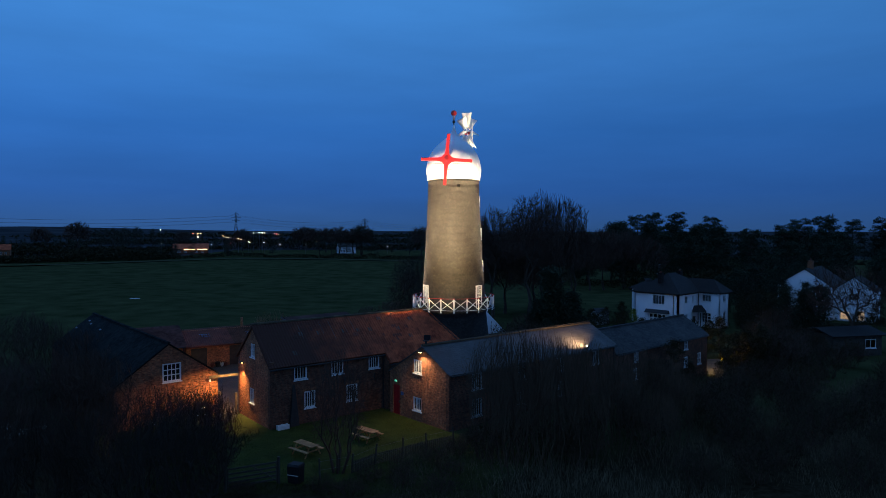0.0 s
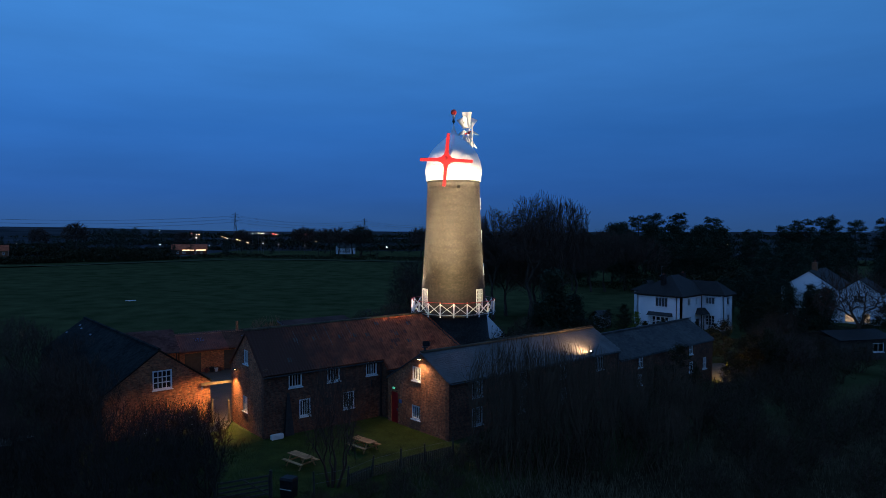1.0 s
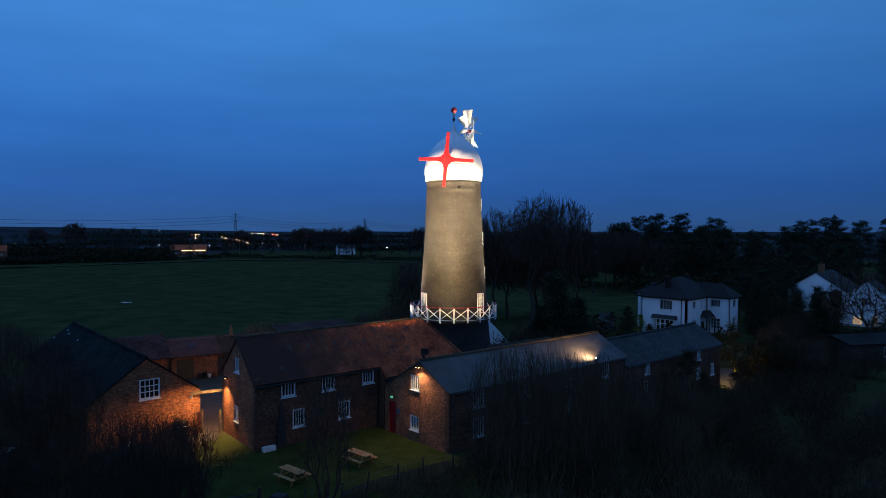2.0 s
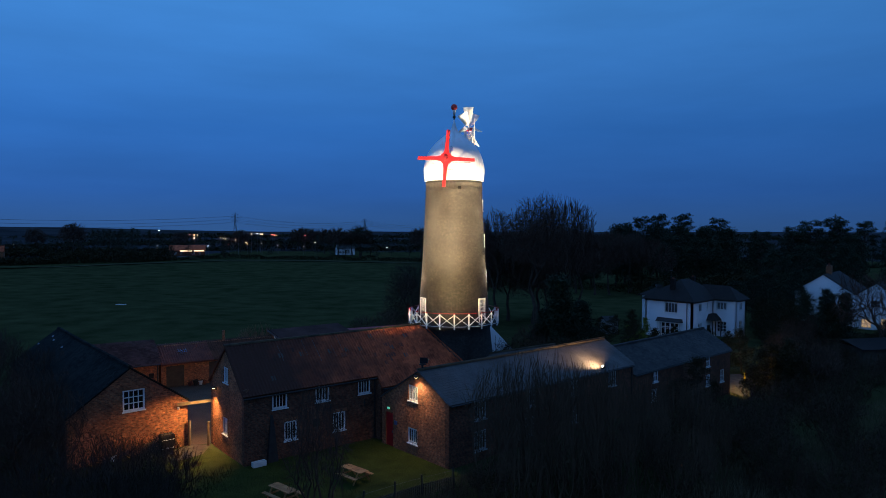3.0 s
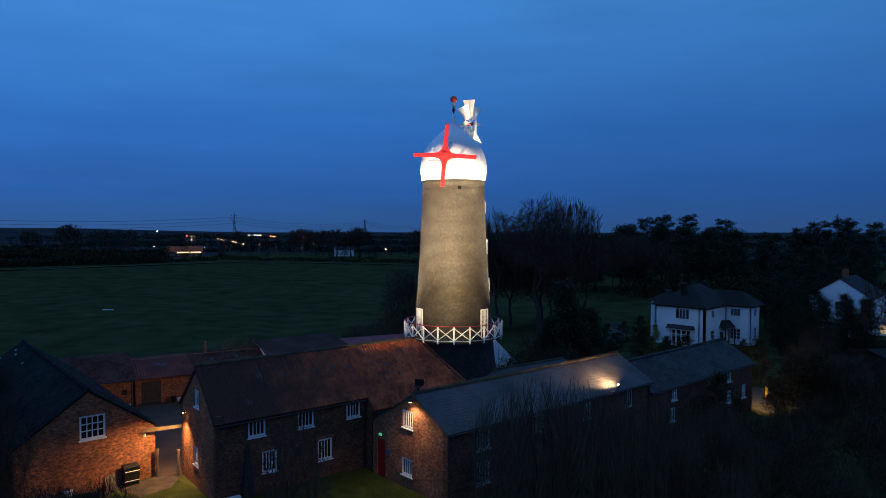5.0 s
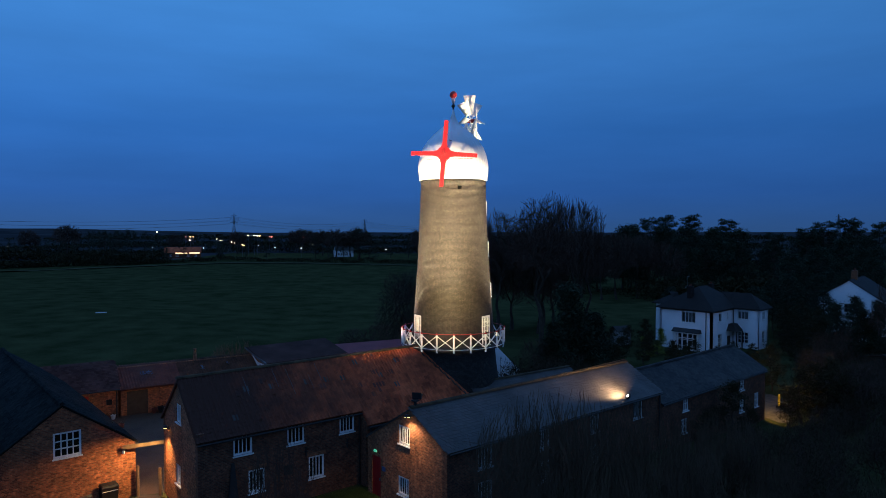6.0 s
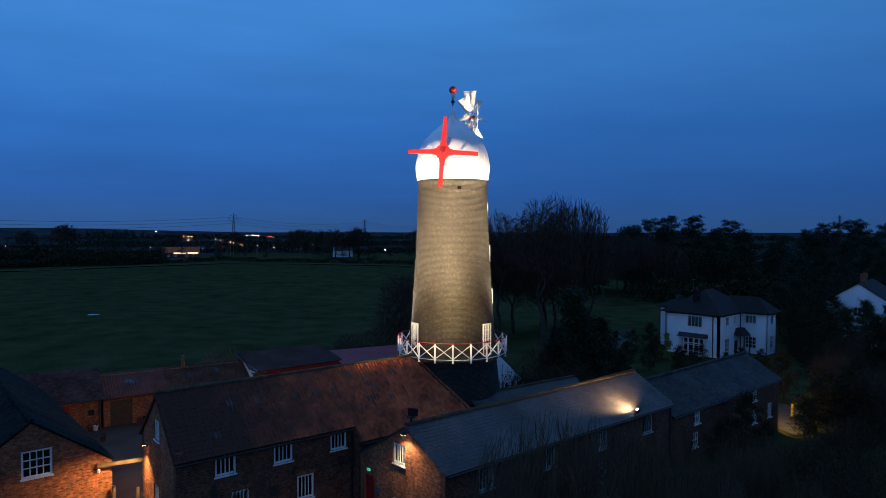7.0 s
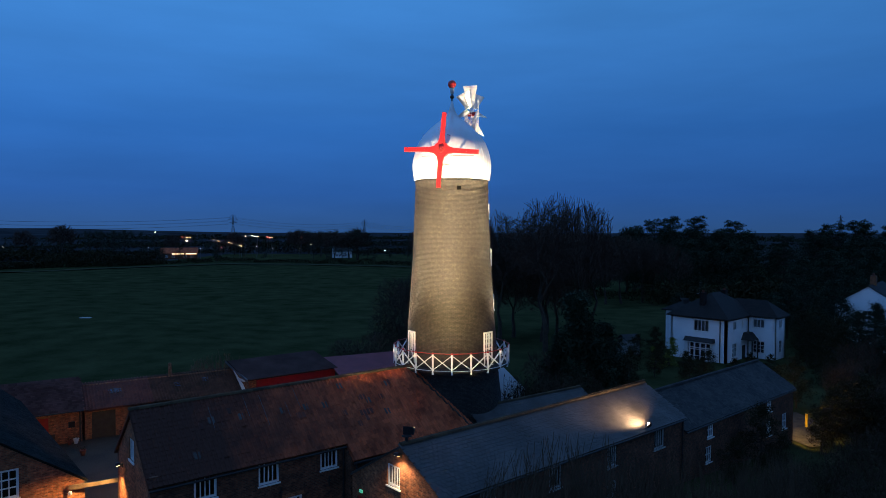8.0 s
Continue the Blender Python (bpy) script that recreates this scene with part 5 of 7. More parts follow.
    wall(bm, face_frame(0, 0, 0), [(0, 3.2), (7.7, 3.2)], -0.4, 0.25)
    wall(bm, face_frame(0, 4.0, -90), [(0, 3.9), (3.75, 3.2)], -0.4, 0.25)
    wall(bm, face_frame(7.7, 0.25, 90), [(0, 3.2), (3.75, 3.9)], -0.4, 0.25)
    wall(bm, face_frame(7.45, 4.0, 180), [(0, 3.9), (7.2, 3.9)], -0.4, 0.25)
    part("wall", bm, BRICK, ob, "brick wall", uv=True)
    bm = bmesh.new()
    box(bm, 0.6, 7.7, -0.12, -0.02, 2.0, 3.18)
    part("fascia", bm, RED, ob, "bright red fascia board")
    bm = bmesh.new()
    roof_slab(bm, (-0.2, -0.25, 3.28), (7.9, -0.25, 3.28), (7.9, 4.2, 4.12), (-0.2, 4.2, 4.12), 0.09)
    part("roof", bm, BROWN_SLATE, ob, "grey sheet roof")
    bm = bmesh.new()
    hexa(bm, [(-0.34, -0.3, 3.15), (-0.2, -0.3, 3.15), (-0.2, 4.25, 4.0), (-0.34, 4.25, 4.0), (-0.34, -0.3, 3.35), (-0.2, -0.3, 3.35), (-0.2, 4.25, 3.9), (-0.34, 4.25, 4.2)])
    part("verge", bm, STEEL, ob, "pale verge board")
    ob = thing("red_roofed_shed", pose(-9.5, 14.2, 0, 0, 0, 28), "low shed with a plain dull-red sheet roof", "shed")
    bm = bmesh.new()
    wall(bm, face_frame(0, 0, 0), [(0, 2.9), (9.0, 2.9)], -0.4, 0.2)
    wall(bm, face_frame(0, 4.0, -90), [(0, 3.4), (3.8, 2.9)], -0.4, 0.2)
    wall(bm, face_frame(9.0, 4.0, 180), [(0, 3.4), (8.8, 3.4)], -0.4, 0.2)
    part("wall", bm, DARKWOOD, ob, "dark boarded wall")
    bm = bmesh.new()
    roof_slab(bm, (-0.3, -0.4, 2.98), (9.2, -0.4, 2.98), (9.2, 4.3, 3.68), (-0.3, 4.3, 3.68), 0.1)
    part("roof", bm, rough_mat("red_felt", (0.17, 0.032, 0.036), (0.25, 0.050, 0.054), 1.0, 0.8, 0.2, 20), ob, "plain dull-red roof")


outbuildings()


def mill_rear():
    ob = thing("white_gabled_store", pose(3.1, 5.2, 0, 0, 0, 43), "white-rendered gabled store behind the mill", "store")
    bm = bmesh.new()
    wall(bm, face_frame(-3.1, 0, 0), [(0, 3.5), (3.1, 6.05), (6.2, 3.5)], -0.8, 0.3)
    wall(bm, face_frame(3.1, 0.3, 90), [(0, 3.5), (6.0, 3.5)], -0.8, 0.3)
    wall(bm, face_frame(-3.1, 6.3, -90), [(0, 3.5), (6.0, 3.5)], -0.8, 0.3)
    part("wall", bm, RENDERW, ob, "white-rendered gable wall")
    bm = bmesh.new()
    roof_slab(bm, (3.3, 0.02, 3.34), (3.3, 6.5, 3.34), (0, 6.5, 6.05), (0, 0.02, 6.05), 0.08)
    roof_slab(bm, (-3.3, 6.5, 3.34), (-3.3, 0.02, 3.34), (0, 0.02, 6.05), (0, 6.5, 6.05), 0.08)
    part("roof", bm, SLATE_D, ob, "dark slate roof")
    ob = thing("rear_range", pose(0.2, -6.35, 0, 0, 0, 38), "low rear range with blue slate roof beside the mill", "granary")
    top, low = 4.62, 3.72
    bm = bmesh.new()
    wall(bm, face_frame(3.0, 1.0, 0), [(0, low), (9.5, low)], -1.2, 0.3)
    wall(bm, face_frame(12.5, 1.0, 90), [(0.3, low + 0.1), (1.4, top - 0.1), (2.8, low)], -1.2, 0.3)
    wall(bm, face_frame(12.2, 4.1, 180), [(0, low), (9.2, low)], -1.2, 0.3)
    part("wall", bm, BRICK_DARK, ob, "brick wall", uv=True)
    bm = bmesh.new()
    roof_slab(bm, (3.0, 0.85, low - 0.08), (12.6, 0.85, low - 0.08), (12.6, 2.4, top), (3.0, 2.4, top), 0.08)
    roof_slab(bm, (12.6, 4.2, low - 0.2), (3.0, 4.2, low - 0.2), (3.0, 2.4, top), (12.6, 2.4, top), 0.08)
    roof = part("roof", bm, SLATE, ob, "blue-grey slate roof")
    tile_roof(roof, (3.0, 0.83, low - 0.08), (1, 0, 0), Vector((0, 1.55, top - low + 0.08)).normalized(), 9.6, 1.83, "slate", SLATE, None, "slate", 31)
    ridge_tiles(roof, (3.0, 2.4, top + 0.06), (12.6, 2.4, top + 0.06), RIDGE, 0.1)


mill_rear()

# ---- white rendered house ----


def white_house():
    e, gz = 4.4, -1.9
    ob = thing("house", pose(33.5, 41.2, -0.25, 0, 0, 45), "white-rendered two-storey house with dark hipped tile roof", "house")
    # main block x 0..9.8, y 0..7.4; wing x 6.4..9.8, y -3.4..0
    faces = {
        "left": (face_frame(0, 7.4, -90), 7.4, [(3.1, 5.2, 2.5, 4.05), (2.3, 5.6, gz + 0.3, 1.15)]),
        "front": (face_frame(0, 0, 0), 6.4, [(1.9, 2.95, 2.75, 3.95), (1.7, 3.1, -0.65, 1.2), (4.4, 5.0, 2.8, 3.95)]),
        "wing_left": (face_frame(6.4, 0, -90), 3.4, [(0.55, 2.15, 2.8, 4.0), (0.55, 2.15, -0.45, 1.2)]),
        "wing_front": (face_frame(6.4, -3.4, 0), 3.4, [(1.3, 2.3, 2.8, 4.0), (1.3, 2.3, -0.35, 1.35)]),
        "right": (face_frame(9.8, -3.4, 90), 10.8, []),
        "back": (face_frame(9.8, 7.4, 180), 9.8, []),
    }
    for key, (fr, ln, holes) in faces.items():
        bm = bmesh.new()
        a0 = 0.0
        wall(bm, fr, [(a0, e), (ln, e)], gz - 0.5, 0.3, holes)
        part("wall", bm, RENDERW, ob, "white-rendered wall")
        for h in holes:
            wd = h[1] - h[0]
            window(ob, fr, *h, 4 if wd > 2 else (3 if wd > 1.2 else 2), 1 if h[2] > 2 else 3, 0.13, 0.07, 0.03, label="white casement window", behind=CURTAIN if h[2] > 2 else None)
    # bay window on the lower left wall
    fr = faces["left"][0]
    bm = bmesh.new()
    hexa(bm, [fr(2.0, -0.75, 1.25), fr(5.9, -0.75, 1.25), fr(6.0, 0, 1.25), fr(1.9, 0, 1.25), fr(2.1, -0.6, 1.38), fr(5.8, -0.6, 1.38), fr(5.9, 0, 1.75), fr(2.0, 0, 1.75)])
    part("bay_roof", bm, BLACKP, ob, "dark lead bay roof")
    bm = bmesh.new()
    lattice(bm, fr, [2.2, 2.34, 2.85, 2.97, 3.5, 3.62, 4.25, 4.37, 4.95, 5.07, 5.56, 5.7], [gz, -0.9, 0.45, 0.57, 1.1, 1.24], lambda i, j: i % 2 == 0 or j in (2, 4) or (j == 0 and i != 5), -0.55, -0.45)
    part("bay_frame", bm, WHITE, ob, "white bay window frame")
    # porch in the corner
    fr = faces["front"][0]
    bm = bmesh.new()
    hexa(bm, [fr(4.3, -1.4, 1.35), fr(6.38, -1.4, 1.35), fr(6.38, 0, 1.35), fr(4.3, 0, 1.35), fr(5.0, -0.6, 2.25), fr(6.38, -0.6, 2.25), fr(6.38, 0, 2.25), fr(5.0, 0, 2.25)])
    part("porch_roof", bm, SLATE_D, ob, "small dark tiled porch roof")
    for a in (4.4, 6.2):
        bm = bmesh.new()
        fbox(bm, fr, a, a + 0.12, -1.4, -1.28, gz, 1.3)
        part("porch_post", bm, DARKWOOD, ob, "dark porch post")
    bm = bmesh.new()
    fbox(bm, fr, 4.6, 5.5, -0.04, 0.02, gz, 0.6)
    part("door", bm, DARKWOOD, ob, "dark front door")
    # downpipes
    for fr, a in ((faces["left"][0], 6.6), (faces["front"][0], 6.3)):
        bm = bmesh.new()
        tube(bm, fr(a, -0.08, gz), fr(a, -0.08, e - 0.1), 0.06, 0.06, 8)
        part("downpipe", bm, BLACKP, ob, "black downpipe")
    # hipped roofs
    def hip(x0, x1, y0, y1, ridge, along_x):
        b = bmesh.new()
        o = 0.45
        x0, x1, y0, y1 = x0 - o, x1 + o, y0 - o, y1 + o
        h = (y1 - y0) / 2 if along_x else (x1 - x0) / 2
        if along_x:
            r0, r1 = (x0 + h, (y0 + y1) / 2, ridge), (x1 - h, (y0 + y1) / 2, ridge)
        else:
            r0, r1 = ((x0 + x1) / 2, y0 + h, ridge), ((x0 + x1) / 2, y1 - h, ridge)
        c = [b.verts.new(q) for q in ((x0, y0, e), (x1, y0, e), (x1, y1, e), (x0, y1, e))]
        d = [b.verts.new((v.co.x, v.co.y, e - 0.12)) for v in c]
        p, q = b.verts.new(r0), b.verts.new(r1)
        if along_x:
            fs = ((c[0], c[1], q, p), (c[1], c[2], q), (c[2], c[3], p, q), (c[3], c[0], p))
        else:
            fs = ((c[0], c[1], p), (c[1], c[2], q, p), (c[2], c[3], q), (c[3], c[0], p, q))
        for f in fs:
            b.faces.new(f)
        for i in range(4):
            b.faces.new((d[i], d[(i + 1) % 4], c[(i + 1) % 4], c[i]))
        b.faces.new(d[::-1])
        return b, r0, r1
    b1, r0, r1 = hip(0, 9.8, 0, 7.4, 7.2, True)
    roof = part("roof", b1, HOUSETILE, ob, "dark brown tile roof", uv=True)
    b2, q0, q1 = hip(6.4, 9.8, -3.4, 4.0, 6.3, False)
    part("roof", b2, HOUSETILE, ob, "dark brown tile roof of the wing", uv=True)
    b3, _, _ = hip(4.5, 9.0, 7.4, 10.5, 5.9, False)
    part("roof", b3, HOUSETILE, ob, "dark rear wing roof", uv=True)
    bm = bmesh.new()
    box(bm, 4.5, 9.0, 7.41, 10.5, gz - 0.5, e - 0.13)
    part("wall", bm, RENDERW, ob, "white rear wing wall")
    for key, i in [("left", i) for i in range(26)] + [("front", i) for i in range(21)] + [("wing_left", i) for i in range(11)] + [("wing_front", i) for i in range(12)]:
        bm = bmesh.new()
        a = 0.15 + i * 0.28
        fr = faces[key][0]
        fbox(bm, fr, a, a + 0.1, -0.32, -0.002, e - 0.26, e - 0.13)
        part("rafter_end", bm, DARKWOOD, ob)
    for x, y in ((1.8, 3.9), (7.6, 3.7)):
        bm = bmesh.new()
        box(bm, x - 0.35, x + 0.35, y - 0.3, y + 0.3, 5.6, 7.35)
        box(bm, x - 0.4, x + 0.4, y - 0.35, y + 0.35, 7.2, 7.3)
        ch = part("chimney", bm, HOUSETILE, ob, "brick chimney stack", uv=True)
        bm = bmesh.new()
        for q in (-0.15, 0.15):
            tube(bm, (x + q, y, 7.35), (x + q, y, 7.6), 0.11, 0.09, 8)
        part("pot", bm, PANTILE_F, ch, "clay chimney pots")


def tv_aerial():
    ob = thing("tv_aerial", pose(33.5, 41.2, -0.25, 0, 0, 45), "thin grey rooftop television aerial", "aerial")
    bm = bmesh.new()
    tube(bm, (3.6, 5.2, 6.3), (3.6, 5.2, 8.5), 0.03, 0.03, 6)
    part("mast", bm, STEEL, ob)
    bm = bmesh.new()
    bar(bm, (2.9, 5.2, 7.0), (3.9, 5.2, 7.05), 0.05)
    bar(bm, (3.4, 5.2, 8.45), (4.1, 5.2, 8.5), 0.05)
    for q in range(4):
        bar(bm, (3.0 + q * 0.2, 5.0, 7.02), (3.0 + q * 0.2, 5.4, 7.02), 0.03)
    part("elements", bm, STEEL, ob)


tv_aerial()
HOUSETILE = brick_mat("brown_roof_tile", (0.022, 0.014, 0.011), (0.013, 0.0085, 0.0075), (0.006, 0.005, 0.0045), rough=0.8, bump=0.5, w=0.27, h=0.2, m_size=0.02, stain=0.3)
white_house()


def second_house():
    e, gz = 4.1, -2.2
    ob = thing("house", pose(63.9, 55.0, 0, 0, 0, 50), "white-rendered gabled house half hidden by trees", "house")
    W, L, r = 8.6, 12.0, 6.95
    frg = face_frame(0, W, -90)
    holes = [(3.6, 4.8, 1.9, 3.3), (6.3, 7.3, -0.6, 0.6)]
    bm = bmesh.new()
    wall(bm, frg, [(0, e), (W / 2, r), (W, e)], gz - 0.6, 0.3, holes)
    part("wall", bm, RENDERW, ob, "white gable wall")
    frf = face_frame(0, 0, 0)
    fholes = [(1.2, 2.4, 1.9, 3.2), (1.0, 2.6, -1.4, 0.2), (5.5, 6.7, 1.9, 3.2), (5.2, 6.8, -1.2, 0.2)]
    bm = bmesh.new()
    wall(bm, frf, [(0.3, e), (L, e)], gz - 0.6, 0.3, fholes)
    part("wall", bm, RENDERW, ob, "white front wall")
    bm = bmesh.new()
    wall(bm, face_frame(L, 0, 90), [(0.3, e), (W / 2, r), (W - 0.3, e)], gz - 0.6, 0.3)
    wall(bm, face_frame(L, W, 180), [(0, e), (L - 0.3, e)], gz - 0.6, 0.3)
    part("wall", bm, RENDERW, ob, "white rear walls")
    for h in holes:
        window(ob, frg, *h, 2, 2, 0.08, 0.05, 0.06)
    for i, h in enumerate(fholes):
        win = window(ob, frf, *h, 3, 2, 0.08, 0.05, 0.06)
        if i in (1, 3):
            bm = bmesh.new()
            fbox(bm, frf, h[0] + 0.1, h[1] - 0.1, 0.3, 0.32, h[2] + 0.1, h[3] - 0.1)
            part("lit_room", bm, ROOMGLOW, win, "warm lit room behind the window")
    k = (r - e) / (W / 2)
    bm = bmesh.new()
    roof_slab(bm, (-0.15, -0.3, e - 0.3 * k + 0.05), (L + 0.2, -0.3, e - 0.3 * k + 0.05), (L + 0.2, W / 2, r + 0.05), (-0.15, W / 2, r + 0.05), 0.1)
    roof_slab(bm, (L + 0.2, W + 0.3, e - 0.3 * k + 0.05), (-0.15, W + 0.3, e - 0.3 * k + 0.05), (-0.15, W / 2, r + 0.05), (L + 0.2, W / 2, r + 0.05), 0.1)
    part("roof", bm, HOUSETILE, ob, "dark tile roof", uv=True)
    bm = bmesh.new()
    wh = [(2.2, 3.6, 1.9, 3.1), (0.9, 2.4, -1.5, 0.0), (3.6, 4.6, -1.5, 0.2)]
    frw = face_frame(1.2, -0.01, -90)
    wall(bm, frw, [(0, e - 0.4), (3.0, e + 1.7), (6.0, e - 0.4)], gz - 0.6, 0.3, wh)
    wall(bm, face_frame(1.5, -6.01, 0), [(0, e - 0.4), (5.0, e - 0.4)], gz - 0.6, 0.3)
    part("wall", bm, RENDERW, ob, "white projecting gable")
    for i, h in enumerate(wh):
        win = window(ob, frw, *h, 3, 2, 0.08, 0.05, 0.06)
        if i:
            bm = bmesh.new()
            fbox(bm, frw, h[0] + 0.1, h[1] - 0.1, 0.3, 0.32, h[2] + 0.1, h[3] - 0.1)
            part("lit_room", bm, ROOMGLOW, win, "warm lit room behind the window")
    bm = bmesh.new()
    roof_slab(bm, (1.0, -6.3, e - 0.6), (7.0, -6.3, e - 0.6), (7.0, -3.0, e + 1.75), (1.0, -3.0, e + 1.75), 0.1)
    roof_slab(bm, (7.0, 0.3, e - 0.6), (1.0, 0.3, e - 0.6), (1.0, -3.0, e + 1.75), (7.0, -3.0, e + 1.75), 0.1)
    part("roof", bm, HOUSETILE, ob, "dark roof of the projecting gable", uv=True)
    bm = bmesh.new()
    box(bm, 3.6, 4.6, W / 2 - 0.4, W / 2 + 0.4, r - 0.6, r + 1.3)
    ch = part("chimney", bm, BRICK, ob, "brick chimney stack", uv=True)
    bm = bmesh.new()
    tube(bm, (3.9, W / 2, r + 1.3), (3.9, W / 2, r + 1.7), 0.12, 0.1, 8)
    tube(bm, (4.3, W / 2, r + 1.3), (4.3, W / 2, r + 1.7), 0.12, 0.1, 8)
    part("pot", bm, PANTILE_F, ch, "clay chimney pots")


second_house()


def garage():
    gz = ground_z(48, 22)
    ob = thing("garage", pose(45.4, 21.0, gz, 0, 0, 14), "low brown timber garage with a shallow roof", "garage")
    bm = bmesh.new()
    wall(bm, face_frame(0, 0, 0), [(0, 2.6), (7.0, 2.6)], -0.4, 0.2, [(4.6, 6.2, 0.9, 2.0)])
    wall(bm, face_frame(0, 5.0, -90), [(0, 2.6), (4.8, 2.6)], -0.4, 0.2)
    wall(bm, face_frame(7.0, 0.2, 90), [(0, 2.6), (4.8, 2.6)], -0.4, 0.2)
    wall(bm, face_frame(6.8, 5.0, 180), [(0, 2.6), (6.6, 2.6)], -0.4, 0.2)
    part("wall", bm, DARKWOOD, ob, "dark brown boarded wall")
    bm = bmesh.new()
    roof_slab(bm, (-0.5, -0.5, 2.55), (7.5, -0.5, 2.55), (7.5, 2.5, 3.3), (-0.5, 2.5, 3.3), 0.1)
    roof_slab(bm, (7.5, 5.5, 2.55), (-0.5, 5.5, 2.55), (-0.5, 2.5, 3.3), (7.5, 2.5, 3.3), 0.1)
    part("roof", bm, HOUSETILE, ob, "dull red-brown felt roof", uv=True)
    window(ob, face_frame(0, 0, 0), 4.6, 6.2, 0.9, 2.0, 2, 1, 0.08, 0.05, 0.04)


garage()

# ---- trees and shrubs ----


class Twigs:
    """Gathers tapering rods into one mesh."""

    def __init__(self):
        self.v, self.f = [], []

    def rod(self, a, b, r0, r1, sides):
        ax = b - a
        if ax.length < 1e-6:
            return
        ax.normalize()
        s = ax.orthogonal().normalized()
        t = ax.cross(s)
        k = len(self.v)
        for p, r in ((a, r0), (b, r1)):
            for i in range(sides):
                g = 2 * math.pi * i / sides
                self.v.append(p + s * (r * math.cos(g)) + t * (r * math.sin(g)))
        for i in range(sides):
            j = (i + 1) % sides
            self.f.append((k + i, k + j, k + sides + j, k + sides + i))

    def leaf(self, p, size, rng):
        d = Vector((rng.gauss(0, 1), rng.gauss(0, 1), rng.gauss(0, 1))).normalized()
        e = d.orthogonal().normalized()
        e.rotate(Euler((rng.uniform(0, 6), rng.uniform(0, 6), 0)))
        k = len(self.v)
        self.v += [p - d * size, p + e * size * 0.5, p + d * size]
        self.f.append((k, k + 1, k + 2))

    def fit_height(self, k):
        self.v = [q * k for q in self.v]

    def mesh(self, name, mat):
        me = bpy.data.meshes.new(name)
        me.from_pydata([tuple(q) for q in self.v], [], self.f)
        me.materials.append(mat)
        return me


def branch_out(tw, rng, p, goals, r, twig, thin, bend):
    """Splits a bundle of twig ends again and again, so that limbs fan out towards them."""
    k = len(goals)
    mid = Vector((0, 0, 0))
    for g in goals:
        mid += g
    mid /= k
    if k == 1:
        tw[1].rod(p, goals[0], max(r, thin), thin * 0.6, 3)
        return
    q = p.lerp(mid, rng.uniform(0.22, 0.40)) + Vector((rng.gauss(0, 1), rng.gauss(0, 1), rng.gauss(0, 0.6))) * ((mid - p).length * bend)
    r1 = max(thin, twig * k ** 0.46)
    fat = 0 if r > 0.045 else 1
    sides = 6 if r > 0.09 else (4 if r > 0.03 else 3)
    if k > 8:
        m = p.lerp(q, 0.5) + Vector((rng.gauss(0, 1), rng.gauss(0, 1), 0)) * ((q - p).length * bend)
        tw[fat].rod(p, m, max(r, thin), max((r + r1) / 2, thin), sides)
        tw[fat].rod(m, q, max((r + r1) / 2, thin), r1, sides)
    else:
        tw[fat].rod(p, q, max(r, thin), r1, sides)
    ax = Vector((rng.gauss(0, 1), rng.gauss(0, 1), rng.gauss(0, 0.55)))
    order = sorted(goals, key=lambda g: ax.dot(g - q))
    cut = max(1, min(k - 1, int(k * rng.uniform(0.36, 0.64))))
    for half in (order[:cut], order[cut:]):
        branch_out(tw, rng, q, half, max(thin, twig * len(half) ** 0.46), twig, thin, bend)


def fan_tree(height, radius, ends, seed, label, stems=1, bole=0.2, floor=0.32, twig=0.009, thin=0.012, bend=0.10, bark=None, mat=None, name="tree", category="tree", leaves=0, leaf_size=0.06, leaf_mat=None, ring=0.1):
    """A leafless tree or bush whose fine twigs end in and on a rounded, uneven crown."""
    rng = random.Random(seed)
    ob = thing(name, pose(0, 0, 0), label, category)
    tw = (Twigs(), Twigs())
    if stems > 1:
        tw = (tw[1], tw[1])
    z0 = height * floor
    goals = []
    while len(goals) < ends:
        a, c = rng.uniform(0, 2 * math.pi), rng.uniform(-0.75, 1.0)
        rr = rng.random() ** 0.36
        h = math.sqrt(1 - c * c)
        lump = 0.86 + 0.26 * noise.noise((math.cos(a) * h * 1.9 + seed, math.sin(a) * h * 1.9, c * 1.9))
        x, y = math.cos(a) * h * rr * radius * lump, math.sin(a) * h * rr * radius * lump
        zc = (height + z0) / 2
        z = zc + c * rr * lump * (height - z0) / 2 * 1.08
        if z > 0.15:
            goals.append(Vector((x, y, z)))
    grow_k = height / max(g.z for g in goals)
    goals = [g * grow_k for g in goals]
    goals.sort(key=lambda g: math.atan2(g.y, g.x))
    for i in range(stems):
        own = goals[i * ends // stems:(i + 1) * ends // stems]
        if not own:
            continue
        a = 2 * math.pi * (i + 0.5) / stems - math.pi
        foot = Vector((math.cos(a), math.sin(a), 0)) * (ring * radius * (stems > 1) * rng.uniform(0.5, 1.3)) + Vector((0, 0, -0.25))
        r = twig * len(own) ** 0.5
        p = foot
        if bole:
            out = Vector((math.cos(a), math.sin(a), 0)) * (0.22 * radius * (stems > 1))
            q = foot + out + Vector((rng.gauss(0, 0.012) * height, rng.gauss(0, 0.012) * height, bole * height))
            tw[0].rod(p, q, r * 1.35, r, 8)
            p = q
        branch_out(tw, rng, p, own, r, twig, thin, bend)
    for nm, t in (("trunk", tw[0]), ("crown", tw[1])):
        if t.f and (nm == "crown" or stems == 1):
            o = new(nm, t.mesh(nm, (bark or BARK) if nm == "trunk" else (mat or TWIG)))
            o.parent = ob
    if leaves:
        lf = Twigs()
